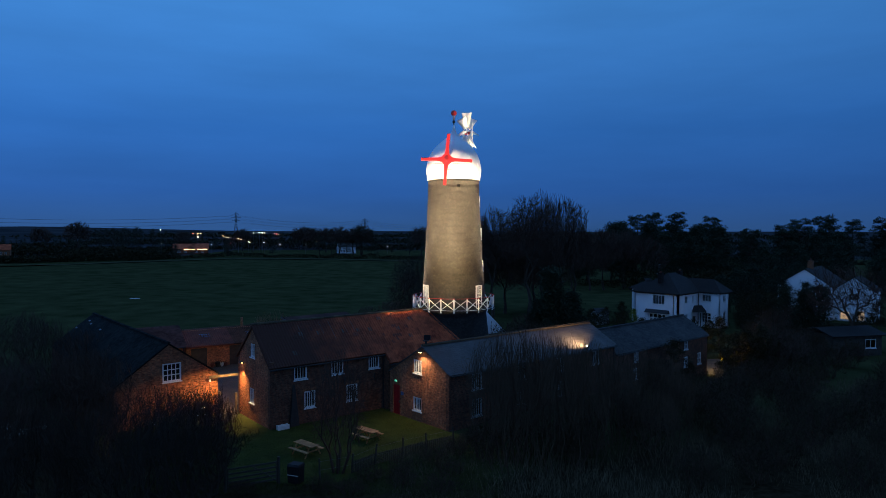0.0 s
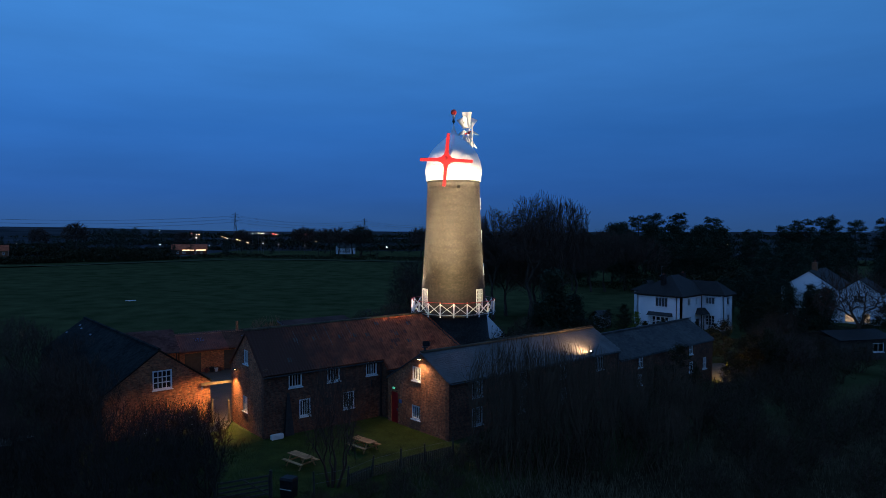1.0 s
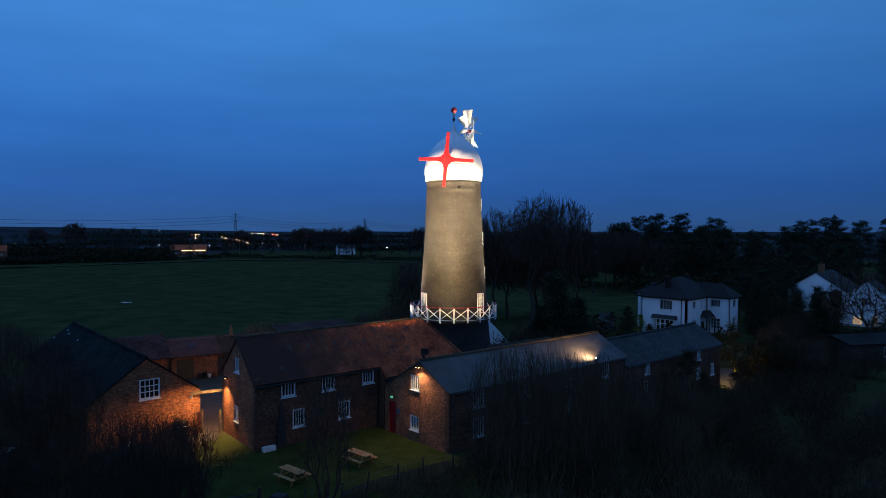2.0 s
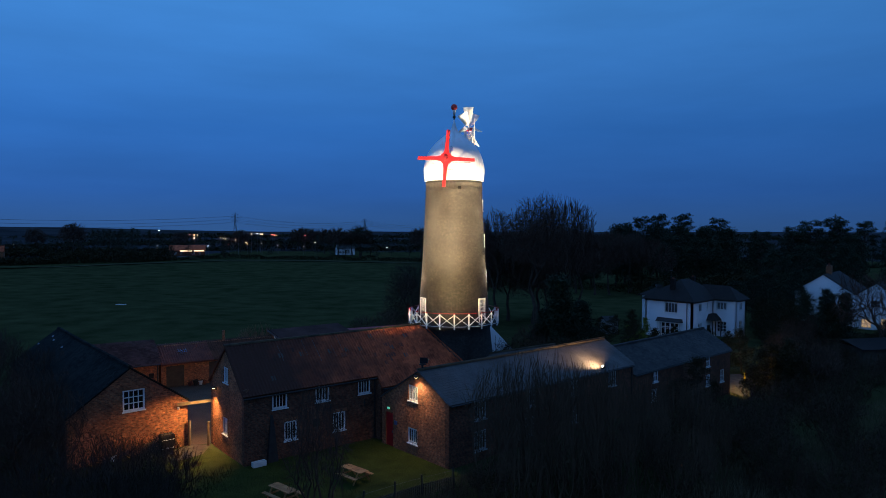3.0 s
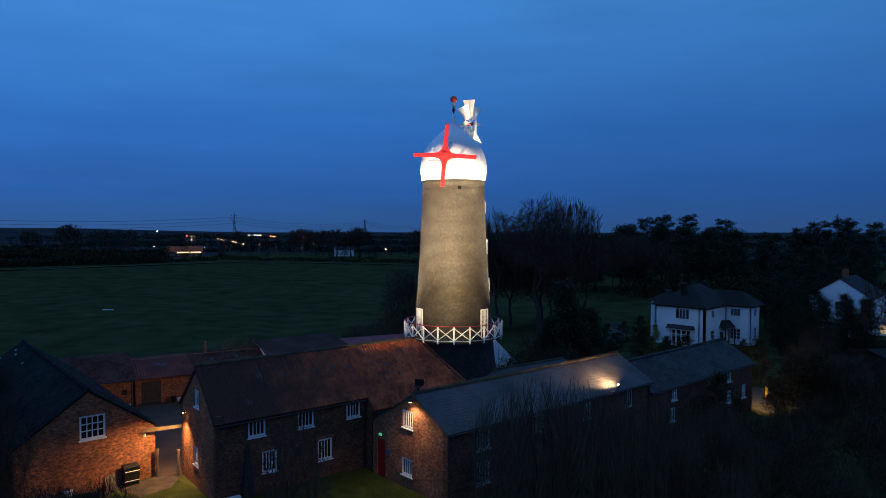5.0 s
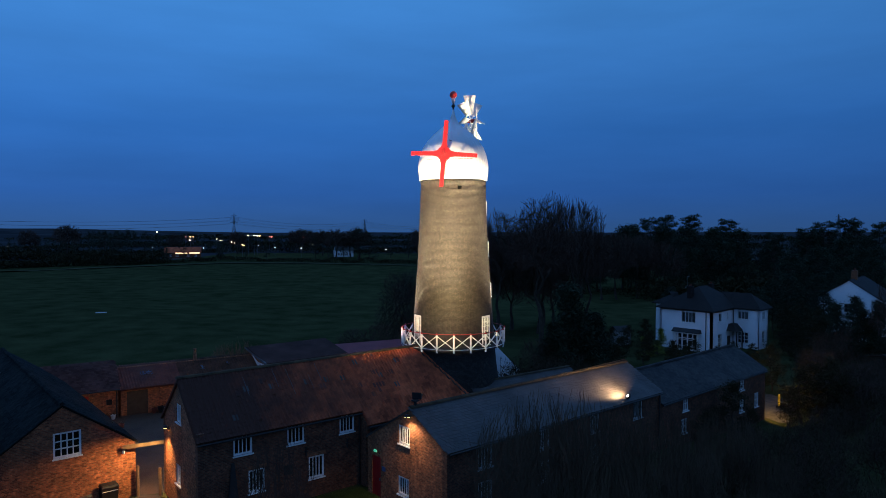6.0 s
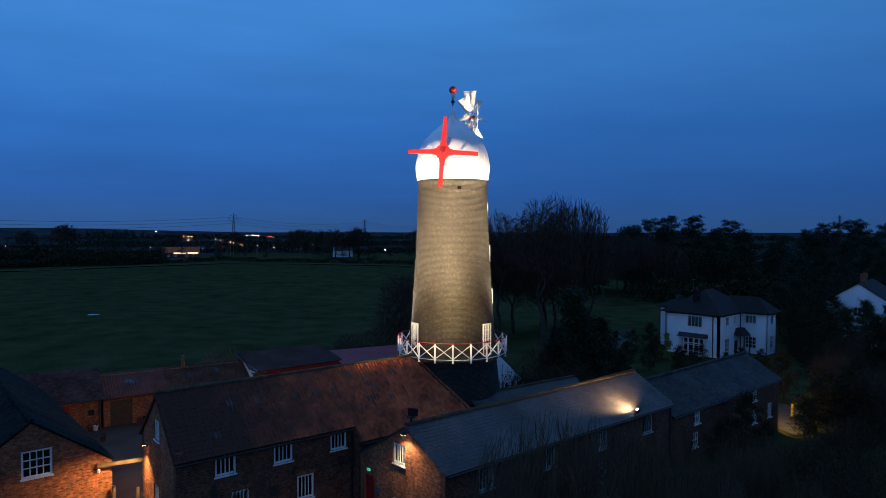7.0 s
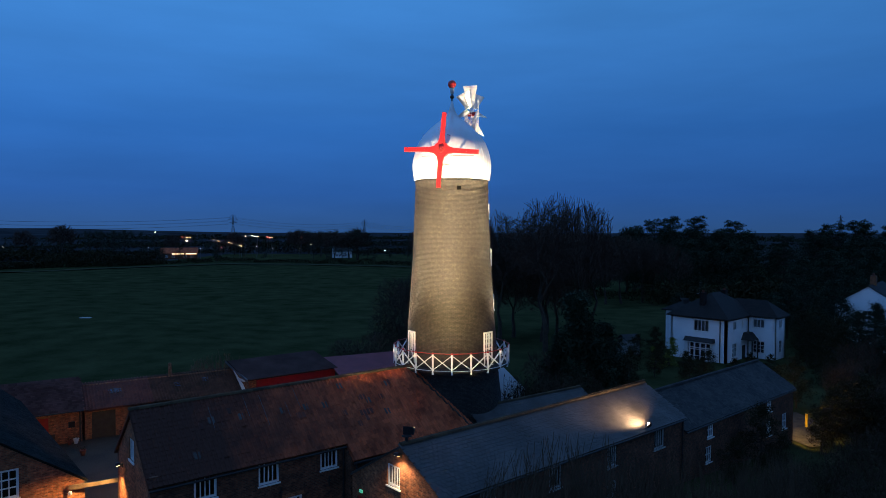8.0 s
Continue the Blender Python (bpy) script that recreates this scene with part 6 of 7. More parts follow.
        for _ in range(leaves):
            g = goals[rng.randrange(len(goals))] * rng.uniform(0.75, 1.0)
            lf.leaf(g + Vector((rng.gauss(0, 0.08), rng.gauss(0, 0.08), rng.gauss(0, 0.08))), leaf_size * rng.uniform(0.5, 1.2), rng)
        o = new("foliage", lf.mesh("foliage", leaf_mat or HEDGE))
        o.parent = ob
    return ob


def evergreen(height, seed, label, style="pine", name="tree", tufts=70, per=60, mat=None):
    rng = random.Random(seed)
    ob = thing(name, pose(0, 0, 0), label, "tree")
    tw, lf = Twigs(), Twigs()
    p = Vector((0, 0, -0.3))
    lean = Vector((rng.gauss(0, 0.04), rng.gauss(0, 0.04), 1))
    spots = []
    n = 8
    for i in range(n):
        q = p + lean.normalized() * (height * 0.92 / n) + Vector((rng.gauss(0, 0.1), rng.gauss(0, 0.1), 0))
        tw.rod(p, q, height * 0.02 * (1 - i / n * 0.8), height * 0.02 * (1 - (i + 1) / n * 0.8), 6)
        f = (i + 1) / n
        low = {"pine": 0.34, "cone": 0.05, "round": 0.2}[style]
        if f > low:
            for _ in range(max(3, tufts // n)):
                a = rng.uniform(0, 2 * math.pi)
                g = (f - low) / (1 - low)
                reach = height * {"pine": 0.24 * (1 - 0.45 * g), "cone": 0.30 * (1.04 - g), "round": 0.30 * math.sqrt(max(0.05, 1 - (2 * g - 0.9) ** 2 * 0.8))}[style] * rng.uniform(0.35, 1.1)
                e = q + Vector((math.cos(a) * reach, math.sin(a) * reach, rng.uniform(-0.05, 0.08) * height * (1 if style != "cone" else -0.3)))
                tw.rod(q, e, height * 0.006, height * 0.002, 3)
                spots.append(e)
        p = q
    for e in spots:
        s = height * 0.045
        clump = height * rng.uniform(0.04, 0.075)
        for _ in range(per):
            if style == "pine":
                d = Vector((rng.gauss(0, 1), rng.gauss(0, 1), rng.gauss(0, 1))).normalized() * (clump * rng.random() ** 0.4)
                d.z = abs(d.z) * 0.75
                lf.leaf(e + d, height * rng.uniform(0.010, 0.022), rng)
            else:
                lf.leaf(e + Vector((rng.gauss(0, s), rng.gauss(0, s), rng.gauss(0, s * 0.7))), height * rng.uniform(0.013, 0.030), rng)
    for nm, t, mt in (("trunk", tw, BARK), ("crown", lf, mat or LEAF)):
        o = new(nm, t.mesh(nm, mt))
        o.parent = ob
    return ob


def put(ob, spots, group):
    """Sets a plant at the first spot and copies of it at the others: (x, y, turn, size)."""
    if group:
        tagged(ob, group=group)
    first = True
    for x, y, turn, size in spots:
        m = pose(x, y, ground_z(x, y), 0, 0, turn)
        if first:
            ob.matrix_basis = m @ Matrix.Diagonal((size, size, size, 1))
            first = False
        else:
            c = copy_thing(ob, m)
            c.scale = (size, size, size)
    return ob


def more(ob, spots):
    """Further copies of a plant that already stands."""
    for x, y, turn, size in spots:
        c = copy_thing(ob, pose(x, y, ground_z(x, y), 0, 0, turn))
        c.scale = (size, size, size)


RUSSET_DARK = rough_mat("brown_twig", (0.020, 0.015, 0.011), (0.056, 0.041, 0.030), 2.0, 0.9, 0.0, 20, spec=0.1)
# mature bare trees behind the mill
put(fan_tree(20, 6.2, 3600, 11, "tall bare broadleaf tree with a fine twiggy crown", 1, 0.18, 0.34, 0.0046, 0.025, 0.05), [(12.1, 48.5, 0, 1.09), (6.2, 54, 100, 0.98), (21.0, 62, 210, 0.9), (-8.5, 62, 300, 0.42), (2.6, 58, 40, 0.9)], "bare trees behind the mill")
put(fan_tree(19.5, 6.6, 4200, 12, "bare broadleaf tree with a dense domed crown", 1, 0.14, 0.30, 0.0044, 0.025, 0.05), [(17.9, 58, 20, 1.11), (14.5, 66, 70, 0.98), (38.0, 114, 160, 0.86), (2.0, 70, 0, 0.95), (44, 118, 90, 0.84)], "bare trees behind the mill")
put(fan_tree(13, 6.0, 2800, 18, "spreading bare tree with brown twigs", 1, 0.12, 0.2, 0.0046, 0.024, 0.05), [(8.8, 61, 0, 1.1), (16, 64, 130, 1.0), (34, 112, 40, 1.05), (12.6, 57, 220, 0.95), (4.0, 60, 80, 1.0), (30, 116, 20, 1.1), (50, 120, 150, 1.1)], "bare trees behind the mill")
put(fan_tree(11.4, 5.2, 5200, 14, "broad bare brown tree beyond the tower", 3, 0.10, 0.12, 0.0042, 0.014, 0.06, None, RUSSET_DARK), [(-4.6, 27.5, 0, 1.0)], "")
put(fan_tree(6, 3.0, 1500, 13, "low bare spreading orchard tree", 1, 0.16, 0.25, 0.0040, 0.012, 0.06), [(-8.0, 24, 0, 0.9), (-5.0, 29, 80, 1.0), (8.5, 22, 30, 0.8), (49.6, 25.4, 30, 1.85), (34, 9, 200, 0.9), (-11.5, 27, 10, 0.7)], "low bare trees")
# pines and evergreens on the right
put(evergreen(22, 21, "dark pine with flat-topped layered crown", "pine", tufts=100, per=95), [(56.2, 152.2, 0, 0.94), (65.1, 162.5, 140, 0.99), (73.4, 165.0, 90, 1.0), (85.0, 167.6, 250, 0.94), (79, 122, 200, 0.74), (101, 150, 20, 0.82), (124, 152, 130, 0.89), (140, 158, 45, 0.87), (153, 165, 0, 0.94), (168, 160, 80, 0.87), (107, 152, 10, 0.9), (113, 150, 60, 0.94), (119, 156, 100, 0.9), (132, 150, 200, 0.92), (146, 152, 20, 0.9)], "pines on the skyline")
plant = put(evergreen(19.5, 22, "dark rounded evergreen tree on the skyline", "round", tufts=120, per=75), [(45.9, 142, 0, 0.93), (51, 152.2, 30, 0.96), (79.2, 162.5, 50, 0.93), (72, 126, 100, 0.89), (84, 134, 90, 0.72), (92, 124, 190, 0.66), (58.7, 131.8, 10, 0.77), (112, 140, 0, 0.8), (45.9, 124.1, 70, 0.73), (104, 138, 20, 0.77), (176, 165, 0, 0.84), (69, 142, 40, 0.73), (84, 112, 40, 0.67), (100, 120, 140, 0.65), (120, 128, 10, 0.67), (72, 100, 0, 0.6)], "evergreens on the skyline")
more(plant, [(132, 148, 60, 0.83), (147, 150, 20, 0.83), (160, 150, 80, 0.79), (79.2, 139.4, 150, 0.64), (92, 104, 20, 0.56), (78, 92, 250, 0.52), (110, 116, 20, 0.56), (130, 122, 20, 0.6), (38.2, 136.9, 200, 0.77), (33.1, 129.2, 90, 0.64), (100, 100, 60, 0.52), (118, 108, 60, 0.53), (7.5, 149.7, 0, 0.7), (15.2, 157.4, 50, 0.74), (21.6, 149.7, 90, 0.78), (28, 154.8, 150, 0.74)])
more(plant, [(17.8, 170.2, 200, 0.76), (1.1, 157.4, 80, 0.64), (60, 150, 20, 0.92), (69.5, 158, 110, 0.95), (77, 158, 250, 0.90), (82, 164, 70, 0.86), (104, 158, 300, 0.84), (110, 160, 140, 0.86)])
more(plant, [(46, 58, 0, 0.38), (51, 62, 80, 0.42), (41, 62, 160, 0.36), (55, 66, 30, 0.45), (57, 58, 220, 0.36), (36, 66, 120, 0.34), (62, 70, 10, 0.45), (68, 72, 60, 0.45)])
put(evergreen(9, 23, "dark conical conifer in a garden", "cone", tufts=90, per=60), [(55.5, 48.5, 0, 0.82), (58.8, 48.0, 60, 0.75), (50.0, 52.0, 50, 0.55), (45.6, 30, 0, 0.85), (48.6, 31, 60, 0.92), (47, 29, 120, 0.75), (47.4, 36.5, 200, 0.85), (58.5, 52.0, 30, 0.7)], "conifers in the gardens")
plant = put(evergreen(5, 24, "rounded dark garden evergreen", "round", tufts=90, per=60, mat=HEDGE), [(24.5, 38.5, 0, 0.7), (22.5, 33, 60, 0.7), (43.5, 30, 100, 0.6), (47, 36, 20, 0.8), (49, 44, 0, 1), (20, 40, 10, 0.7), (35, 16, 30, 0.5), (39, 20, 90, 0.5), (44, 26, 140, 0.5), (57, 36, 10, 0.8), (20.3, 2.3, 0, 0.95), (17.6, -0.8, 120, 0.6), (22.4, 3.2, 120, 0.5), (66, 46, 10, 0.9), (33, 11.5, 200, 0.5), (33.2, 13.2, 40, 0.85)], "garden evergreens")
more(plant, [(31, 9.2, 40, 0.95), (32.6, 9, 140, 0.9), (18, 27, 40, 0.9), (24, 27, 0, 0.75), (13, 22, 140, 0.75), (17, 23, 140, 0.8), (26.5, 30, 60, 0.6), (31.6, 12.4, 90, 0.7), (27.6, 8.1, 20, 0.7), (29.2, 9.3, 130, 0.95), (30.6, 11.2, 10, 1.0), (32.6, 11.4, 250, 1.1), (29.9, 20.2, 60, 0.85), (32.0, 20.8, 170, 1.0)])
more(plant, [(45.5, 38.5, 0, 1.0), (43.8, 35.5, 90, 0.95), (47.5, 40.5, 200, 1.05), (45.0, 43.0, 40, 1.0), (41.5, 30.5, 150, 0.8), (39.0, 27.5, 250, 0.75), (49.5, 46.0, 20, 1.15), (43.0, 40.0, 120, 0.85)])
more(plant, [(26, 34, 0, 0.6), (28, 32, 80, 0.7), (30.5, 31, 140, 0.55), (33, 33, 200, 0.6), (36, 35, 20, 0.5), (44, 44, 0, 0.9), (47, 47, 60, 1.0), (50, 49, 120, 0.9), (46, 41, 180, 0.8), (42, 37, 240, 0.7), (41, 33, 300, 0.7), (48, 52, 10, 1.1), (52, 55, 90, 1.1), (26, 46, 0, 0.8), (23, 43, 50, 0.7)])
put(evergreen(11.0, 25, "large loose dark conifer behind the granary", "cone", tufts=200, per=70, mat=LEAF), [(12.3, 20.5, 0, 1.0), (15.2, 23.0, 80, 0.72), (9.6, 22.5, 200, 0.62)], "conifers behind the granary")
GOLDLEAF = rough_mat("golden_conifer_leaf", (0.075, 0.090, 0.012), (0.24, 0.26, 0.040), 0.6, 0.8, 0.0, 20, per_piece=0.4, spec=0.2)
put(evergreen(3.4, 26, "small golden-green garden conifer by the house", "cone", tufts=90, per=60, mat=GOLDLEAF), [(26.2, 40.2, 0, 1.1), (24.3, 39.0, 100, 0.8)], "golden conifers")
# saplings and scrub in front of the granary
put(fan_tree(8.2, 2.3, 1200, 31, "tall bare multi-stemmed sapling", 11, 0.22, 0.14, 0.0030, 0.010, 0.04, SAPLING, SAPLING, "sapling", ring=0.5), [(2.6, -19.6, 0, 0.95), (4.0, -19.9, 30, 1.02), (5.6, -19.2, 80, 1.02), (7.4, -18.0, 160, 0.92), (3.6, -21.5, 220, 0.75), (9.4, -16.5, 40, 0.85), (11.5, -15.0, 120, 0.75), (6.3, -21.4, 10, 0.85), (8.2, -20.0, 300, 0.8), (10.4, -18.4, 200, 0.75), (13.8, -12.8, 10, 0.7), (16.0, -10.4, 90, 0.62), (12.4, -20.5, 55, 0.6), (15.0, -16.0, 155, 0.6)], "bare saplings beside the granary")
plant = put(fan_tree(3.3, 2.3, 520, 32, "dense dark bramble thicket", 9, 0.0, 0.02, 0.0042, 0.009, 0.12, None, None, "thicket", "shrub", leaves=3600, leaf_size=0.09), [(2.4, -19.6, 0, 0.9), (5, -18.4, 60, 1), (8.5, -16.5, 120, 1), (11.5, -13.5, 200, 1), (14.5, -10.5, 20, 0.95), (17.5, -7, 90, 0.9), (20.5, -4, 150, 0.85), (12.5, -17.5, 50, 1.1), (16.5, -13, 140, 1.1), (21, -9, 210, 1.1), (24.5, -1, 30, 0.95), (28, 3, 70, 0.95), (26.5, -6, 170, 1.1), (31, 0, 0, 1.1), (35, 6, 200, 1), (39, 10, 100, 1.1)], "thickets beside the granary")
more(plant, [(44, 15, 10, 1), (36.5, -2, 50, 1), (42, 4, 140, 1.1), (7.5, -20.8, 15, 0.95), (18.5, -16, 100, 1), (31.5, 6.5, 33, 0.9), (23, -5, 250, 1), (47, 9, 20, 1.1), (33.5, 10, 150, 0.85), (38, 15, 60, 0.9), (19.3, -11.5, 300, 1), (29, -3, 10, 1), (33, 13.5, 80, 1), (35.5, 16.5, 10, 1.1), (40, 19.5, 200, 1.1), (30.5, 10, 10, 0.8)])
more(plant, [(43, 23, 90, 1.1), (36, 11, 250, 1.1), (41, 17, 40, 1.1), (52, 27, 0, 1.1), (46, 3, 0, 1), (50, 13, 90, 1.1), (20, -20, 10, 0.9), (24, -16, 100, 0.9), (28, -12, 200, 0.95), (17, -23, 50, 0.8), (22, -24, 0, 0.85), (27, -19, 130, 0.9), (32, -8, 70, 0.95), (25, -11.5, 20, 0.9), (31, -15, 300, 0.9)])
more(plant, [(13.5, -24, 220, 0.75), (35, -10, 150, 1), (18, -19, 270, 0.8)])
more(plant, [(5.0, 5.2, 0, 1.55), (6.2, 6.4, 90, 1.5), (7.6, 7.8, 200, 1.5), (9.5, 10.0, 60, 1.5)])
put(fan_tree(7.0, 4.3, 4600, 33, "big bare hawthorn thicket with lamp-lit twig tips", 14, 0.10, 0.10, 0.0040, 0.009, 0.07, None, RUSSET_DARK, "thicket", "shrub", leaves=6000, leaf_size=0.06, ring=0.3), [(-13.2, -29.6, 0, 1.0), (-18.8, -30.4, 80, 0.84), (-24.0, -29.8, 150, 0.84), (-29.0, -28.0, 220, 0.86), (-13.6, -25.8, 300, 0.82)], "thickets in the foreground")
plant = put(fan_tree(3.2, 2.3, 1300, 43, "dense twiggy hawthorn bush", 12, 0.0, 0.02, 0.0032, 0.0065, 0.09, None, None, "bush", "shrub", leaves=900, leaf_size=0.05), [(-24, -17, 220, 1.15), (-25.5, -21, 60, 1.2), (-25, -14.6, 160, 1.15), (-30, -20, 10, 1.3), (-33, -13, 30, 1.5), (-27.5, -18.5, 260, 1.2), (-33.5, -17.5, 80, 1.4), (-22.6, -20.5, 130, 0.66), (-18.6, -22.6, 20, 0.5)], "bushes before the shed")
more(plant, [(-26.5, -13.5, 40, 1.3), (-31.5, -9.5, 170, 1.5), (-36.5, -9, 60, 1.6)])
put(fan_tree(7.2, 2.1, 1500, 34, "slim bare many-stemmed tree on the lawn edge", 6, 0.2, 0.03, 0.0040, 0.009, 0.05, ring=0.1), [(-6.4, -22.2, 0, 1.0)], "")
put(fan_tree(7.0, 3.4, 1300, 35, "tall dark leafless tree beside the shed", 5, 0.06, 0.08, 0.005, 0.011, 0.1, None, None, leaves=2200, leaf_size=0.08), [(-27.5, -10.5, 0, 0.8), (-31.0, -5.0, 90, 0.85), (-37.0, -1.0, 30, 0.9), (-42.0, 4.0, 130, 0.9), (-41.0, -8.0, 200, 0.9), (41.0, 27.0, 40, 0.8), (46.0, 31.0, 160, 0.85), (36.5, 21.0, 220, 0.7), (-26.2, -13.0, 160, 0.75), (-28.5, -15.5, 10, 0.8), (-23.2, -17.4, 70, 0.92), (-21.6, -19.6, 200, 0.50)], "leafless trees at the edges")
put(fan_tree(1.6, 1.7, 400, 36, "low dark scrub along the lawn edge", 8, 0.0, 0.02, 0.004, 0.008, 0.12, None, None, "scrub", "shrub", leaves=1400, leaf_size=0.06), [(-13.0, -25.0, 0, 0.62), (-10.8, -25.6, 60, 0.56), (-6.8, -25.0, 150, 0.62), (-4.4, -23.4, 210, 0.62), (-2.8, -21.8, 30, 0.62), (-1.0, -20.4, 100, 0.65), (0.4, -19.0, 280, 0.62), (1.2, -17.0, 10, 0.56), (-5.2, -25.4, 90, 0.62), (-2.5, -24.0, 10, 0.68), (0.0, -22.5, 190, 0.68), (-15.5, -14.4, 70, 0.25), (-0.5, -25.0, 10, 0.74)], "scrub along the lawn")
# the yard lamp's warm light is put into this twig colour
RUSSET = rough_mat("yard_lit_russet_twig", (0.10, 0.045, 0.020), (0.22, 0.11, 0.05), 1.0, 0.9, 0.0, 20)
put(fan_tree(3.0, 2.2, 900, 37, "russet bare bush behind the outbuildings", 10, 0.0, 0.02, 0.004, 0.010, 0.1, RUSSET, RUSSET, "bush", "shrub"), [(-20.4, 14.2, 0, 1.6), (-18.2, 15.6, 80, 1.35)], "russet bushes")

# ---- garden things ----


def picnic_table(x, y, turn):
    ob = thing("picnic_table", pose(x, y, ground_z(x, y) + 0.03, 0, 0, turn), "weathered timber picnic table with fixed benches on the lawn, lamplight in its colour", "picnic table", "picnic tables on the lawn")
    ob.scale = (0.84, 0.84, 0.9)
    for i in range(5):
        bm = bmesh.new()
        y0 = -0.37 + i * 0.15
        box(bm, -1.05, 1.05, y0, y0 + 0.135, 0.72, 0.76)
        bmesh.ops.bevel(bm, geom=bm.edges[:], offset=0.008, segments=1)
        part("tabletop_plank", bm, TIMBER, ob)
    for s in (-1, 1):
        for k in (0, 1):
            bm = bmesh.new()
            y0 = s * 0.72 - 0.14 + k * 0.145
            box(bm, -1.05, 1.05, y0, y0 + 0.13, 0.42, 0.455)
            part("bench_plank", bm, TIMBER, ob)
    for xx in (-0.72, 0.72):
        for s in (-1, 1):
            bm = bmesh.new()
            bar(bm, (xx, s * 0.72, 0.0), (xx, s * 0.26, 0.72), 0.05, 0.1)
            part("leg", bm, TIMBER, ob)
        bm = bmesh.new()
        bar(bm, (xx + 0.06, -0.84, 0.38), (xx + 0.06, 0.84, 0.38), 0.045, 0.09)
        bar(bm, (xx + 0.06, -0.36, 0.68), (xx + 0.06, 0.36, 0.68), 0.045, 0.08)
        part("cross_bearer", bm, TIMBER, ob)
    return ob


picnic_table(-8.9, -19.2, -38)
picnic_table(-5.55, -16.25, -40)


def litter_bin(x, y, turn, w, d, h, label, bands):
    ob = thing("bin", pose(x, y, ground_z(x, y) + 0.02, 0, 0, turn), label, "bin")
    bm = bmesh.new()
    hexa(bm, [(-w * 0.45, -d * 0.45, 0), (w * 0.45, -d * 0.45, 0), (w * 0.45, d * 0.45, 0), (-w * 0.45, d * 0.45, 0), (-w / 2, -d / 2, h * 0.9), (w / 2, -d / 2, h * 0.9), (w / 2, d / 2, h * 0.9), (-w / 2, d / 2, h * 0.9)])
    bmesh.ops.bevel(bm, geom=bm.edges[:], offset=0.02, segments=2)
    part("body", bm, PLASTIC, ob)
    bm = bmesh.new()
    hexa(bm, [(-w * 0.53, -d * 0.54, h * 0.9), (w * 0.53, -d * 0.54, h * 0.9), (w * 0.53, d * 0.54, h * 0.9), (-w * 0.53, d * 0.54, h * 0.9), (-w * 0.46, -d * 0.4, h), (w * 0.46, -d * 0.4, h), (w * 0.46, d * 0.46, h), (-w * 0.46, d * 0.46, h)])
    part("lid", bm, PLASTIC, ob, "sloping lid")
    for z in bands:
        bm = bmesh.new()
        box(bm, -w * 0.46, w * 0.46, -d * 0.5 - 0.012, -d * 0.5 + 0.012, z, z + 0.035)
        part("band", bm, STONE, ob, "pale metal band")


litter_bin(-8.45, -23.7, -20, 0.75, 0.6, 1.05, "square black litter bin beside the field gate", (0.45,))
litter_bin(-18.45, -11.75, 42, 0.85, 0.6, 1.15, "black storage bin with pale bands against the shed wall", (0.28, 0.82))
BOARD = rough_mat("brown_board", (0.06, 0.045, 0.032), (0.12, 0.09, 0.065), 3.0, 0.7, 0.2, 30)
board = thing("sandwich_board", pose(-19.05, -12.95, 0.13, 0, 0, 62), "dark brown folding sandwich board against the shed", "sign")
for s in (-1, 1):
    bm = bmesh.new()
    hexa(bm, [(-0.32, s * 0.26 - 0.015, 0), (0.32, s * 0.26 - 0.015, 0), (0.32, s * 0.26 + 0.015, 0), (-0.32, s * 0.26 + 0.015, 0), (-0.32, s * 0.02 - 0.015, 0.95), (0.32, s * 0.02 - 0.015, 0.95), (0.32, s * 0.02 + 0.015, 0.95), (-0.32, s * 0.02 + 0.015, 0.95)])
    part("panel", bm, BOARD, board)

planter = thing("planter", pose(-21.0, -13.6, ground_z(-21, -13.6) + 0.02), "pale stone flower pot with dried blooms by the shed", "planter")
bm = bmesh.new()
bmesh.ops.create_cone(bm, cap_ends=True, segments=16, radius1=0.15, radius2=0.21, depth=0.30, matrix=Matrix.Translation((0, 0, 0.15)))
bmesh.ops.create_cone(bm, cap_ends=True, segments=16, radius1=0.23, radius2=0.23, depth=0.05, matrix=Matrix.Translation((0, 0, 0.315)))
part("pot", bm, STONE, planter)
rng = random.Random(88)
blooms = Twigs()
for _ in range(160):
    blooms.leaf(Vector((rng.gauss(0, 0.11), rng.gauss(0, 0.11), 0.40 + rng.gauss(0, 0.07))), rng.uniform(0.03, 0.07), rng)
o = new("blooms", blooms.mesh("blooms", STRAW))
o.parent = planter

box_ob = thing("trough", BARN_M @ pose(0.75, -0.42, 0.14), "white-painted stone trough at the barn foot", "trough")
bm = bmesh.new()
box(bm, -0.42, 0.42, -0.17, -0.11, 0, 0.3)
box(bm, -0.42, 0.42, 0.11, 0.17, 0, 0.3)
box(bm, -0.42, -0.36, -0.11, 0.11, 0, 0.3)
box(bm, 0.36, 0.42, -0.11, 0.11, 0, 0.3)
box(bm, -0.36, 0.36, -0.11, 0.11, 0, 0.2)
part("body", bm, STONE, box_ob)

gate = thing("yard_gateway", pose(0, 0, 0), "timber posts and overhead beam between shed and barn", "gateway")
bm = bmesh.new()
bar(bm, (-18.05, -11.02, 3.0), (-16.15, -10.05, 3.05), 0.10, 0.2)
part("beam", bm, BEAM, gate, "pale timber overhead beam")
for x, y, h in ((-17.42, -10.62, 1.85), (-16.2, -10.52, 1.75)):
    bm = bmesh.new()
    tube(bm, (x, y, 0.05), (x, y, h), 0.10, 0.09, 8)
    part("post", bm, BEAM, gate, "round timber gate post")
bm = bmesh.new()
box(bm, -18.04, -17.93, -11.07, -10.96, 2.66, 2.82)
part("bracket", bm, STONE, gate)

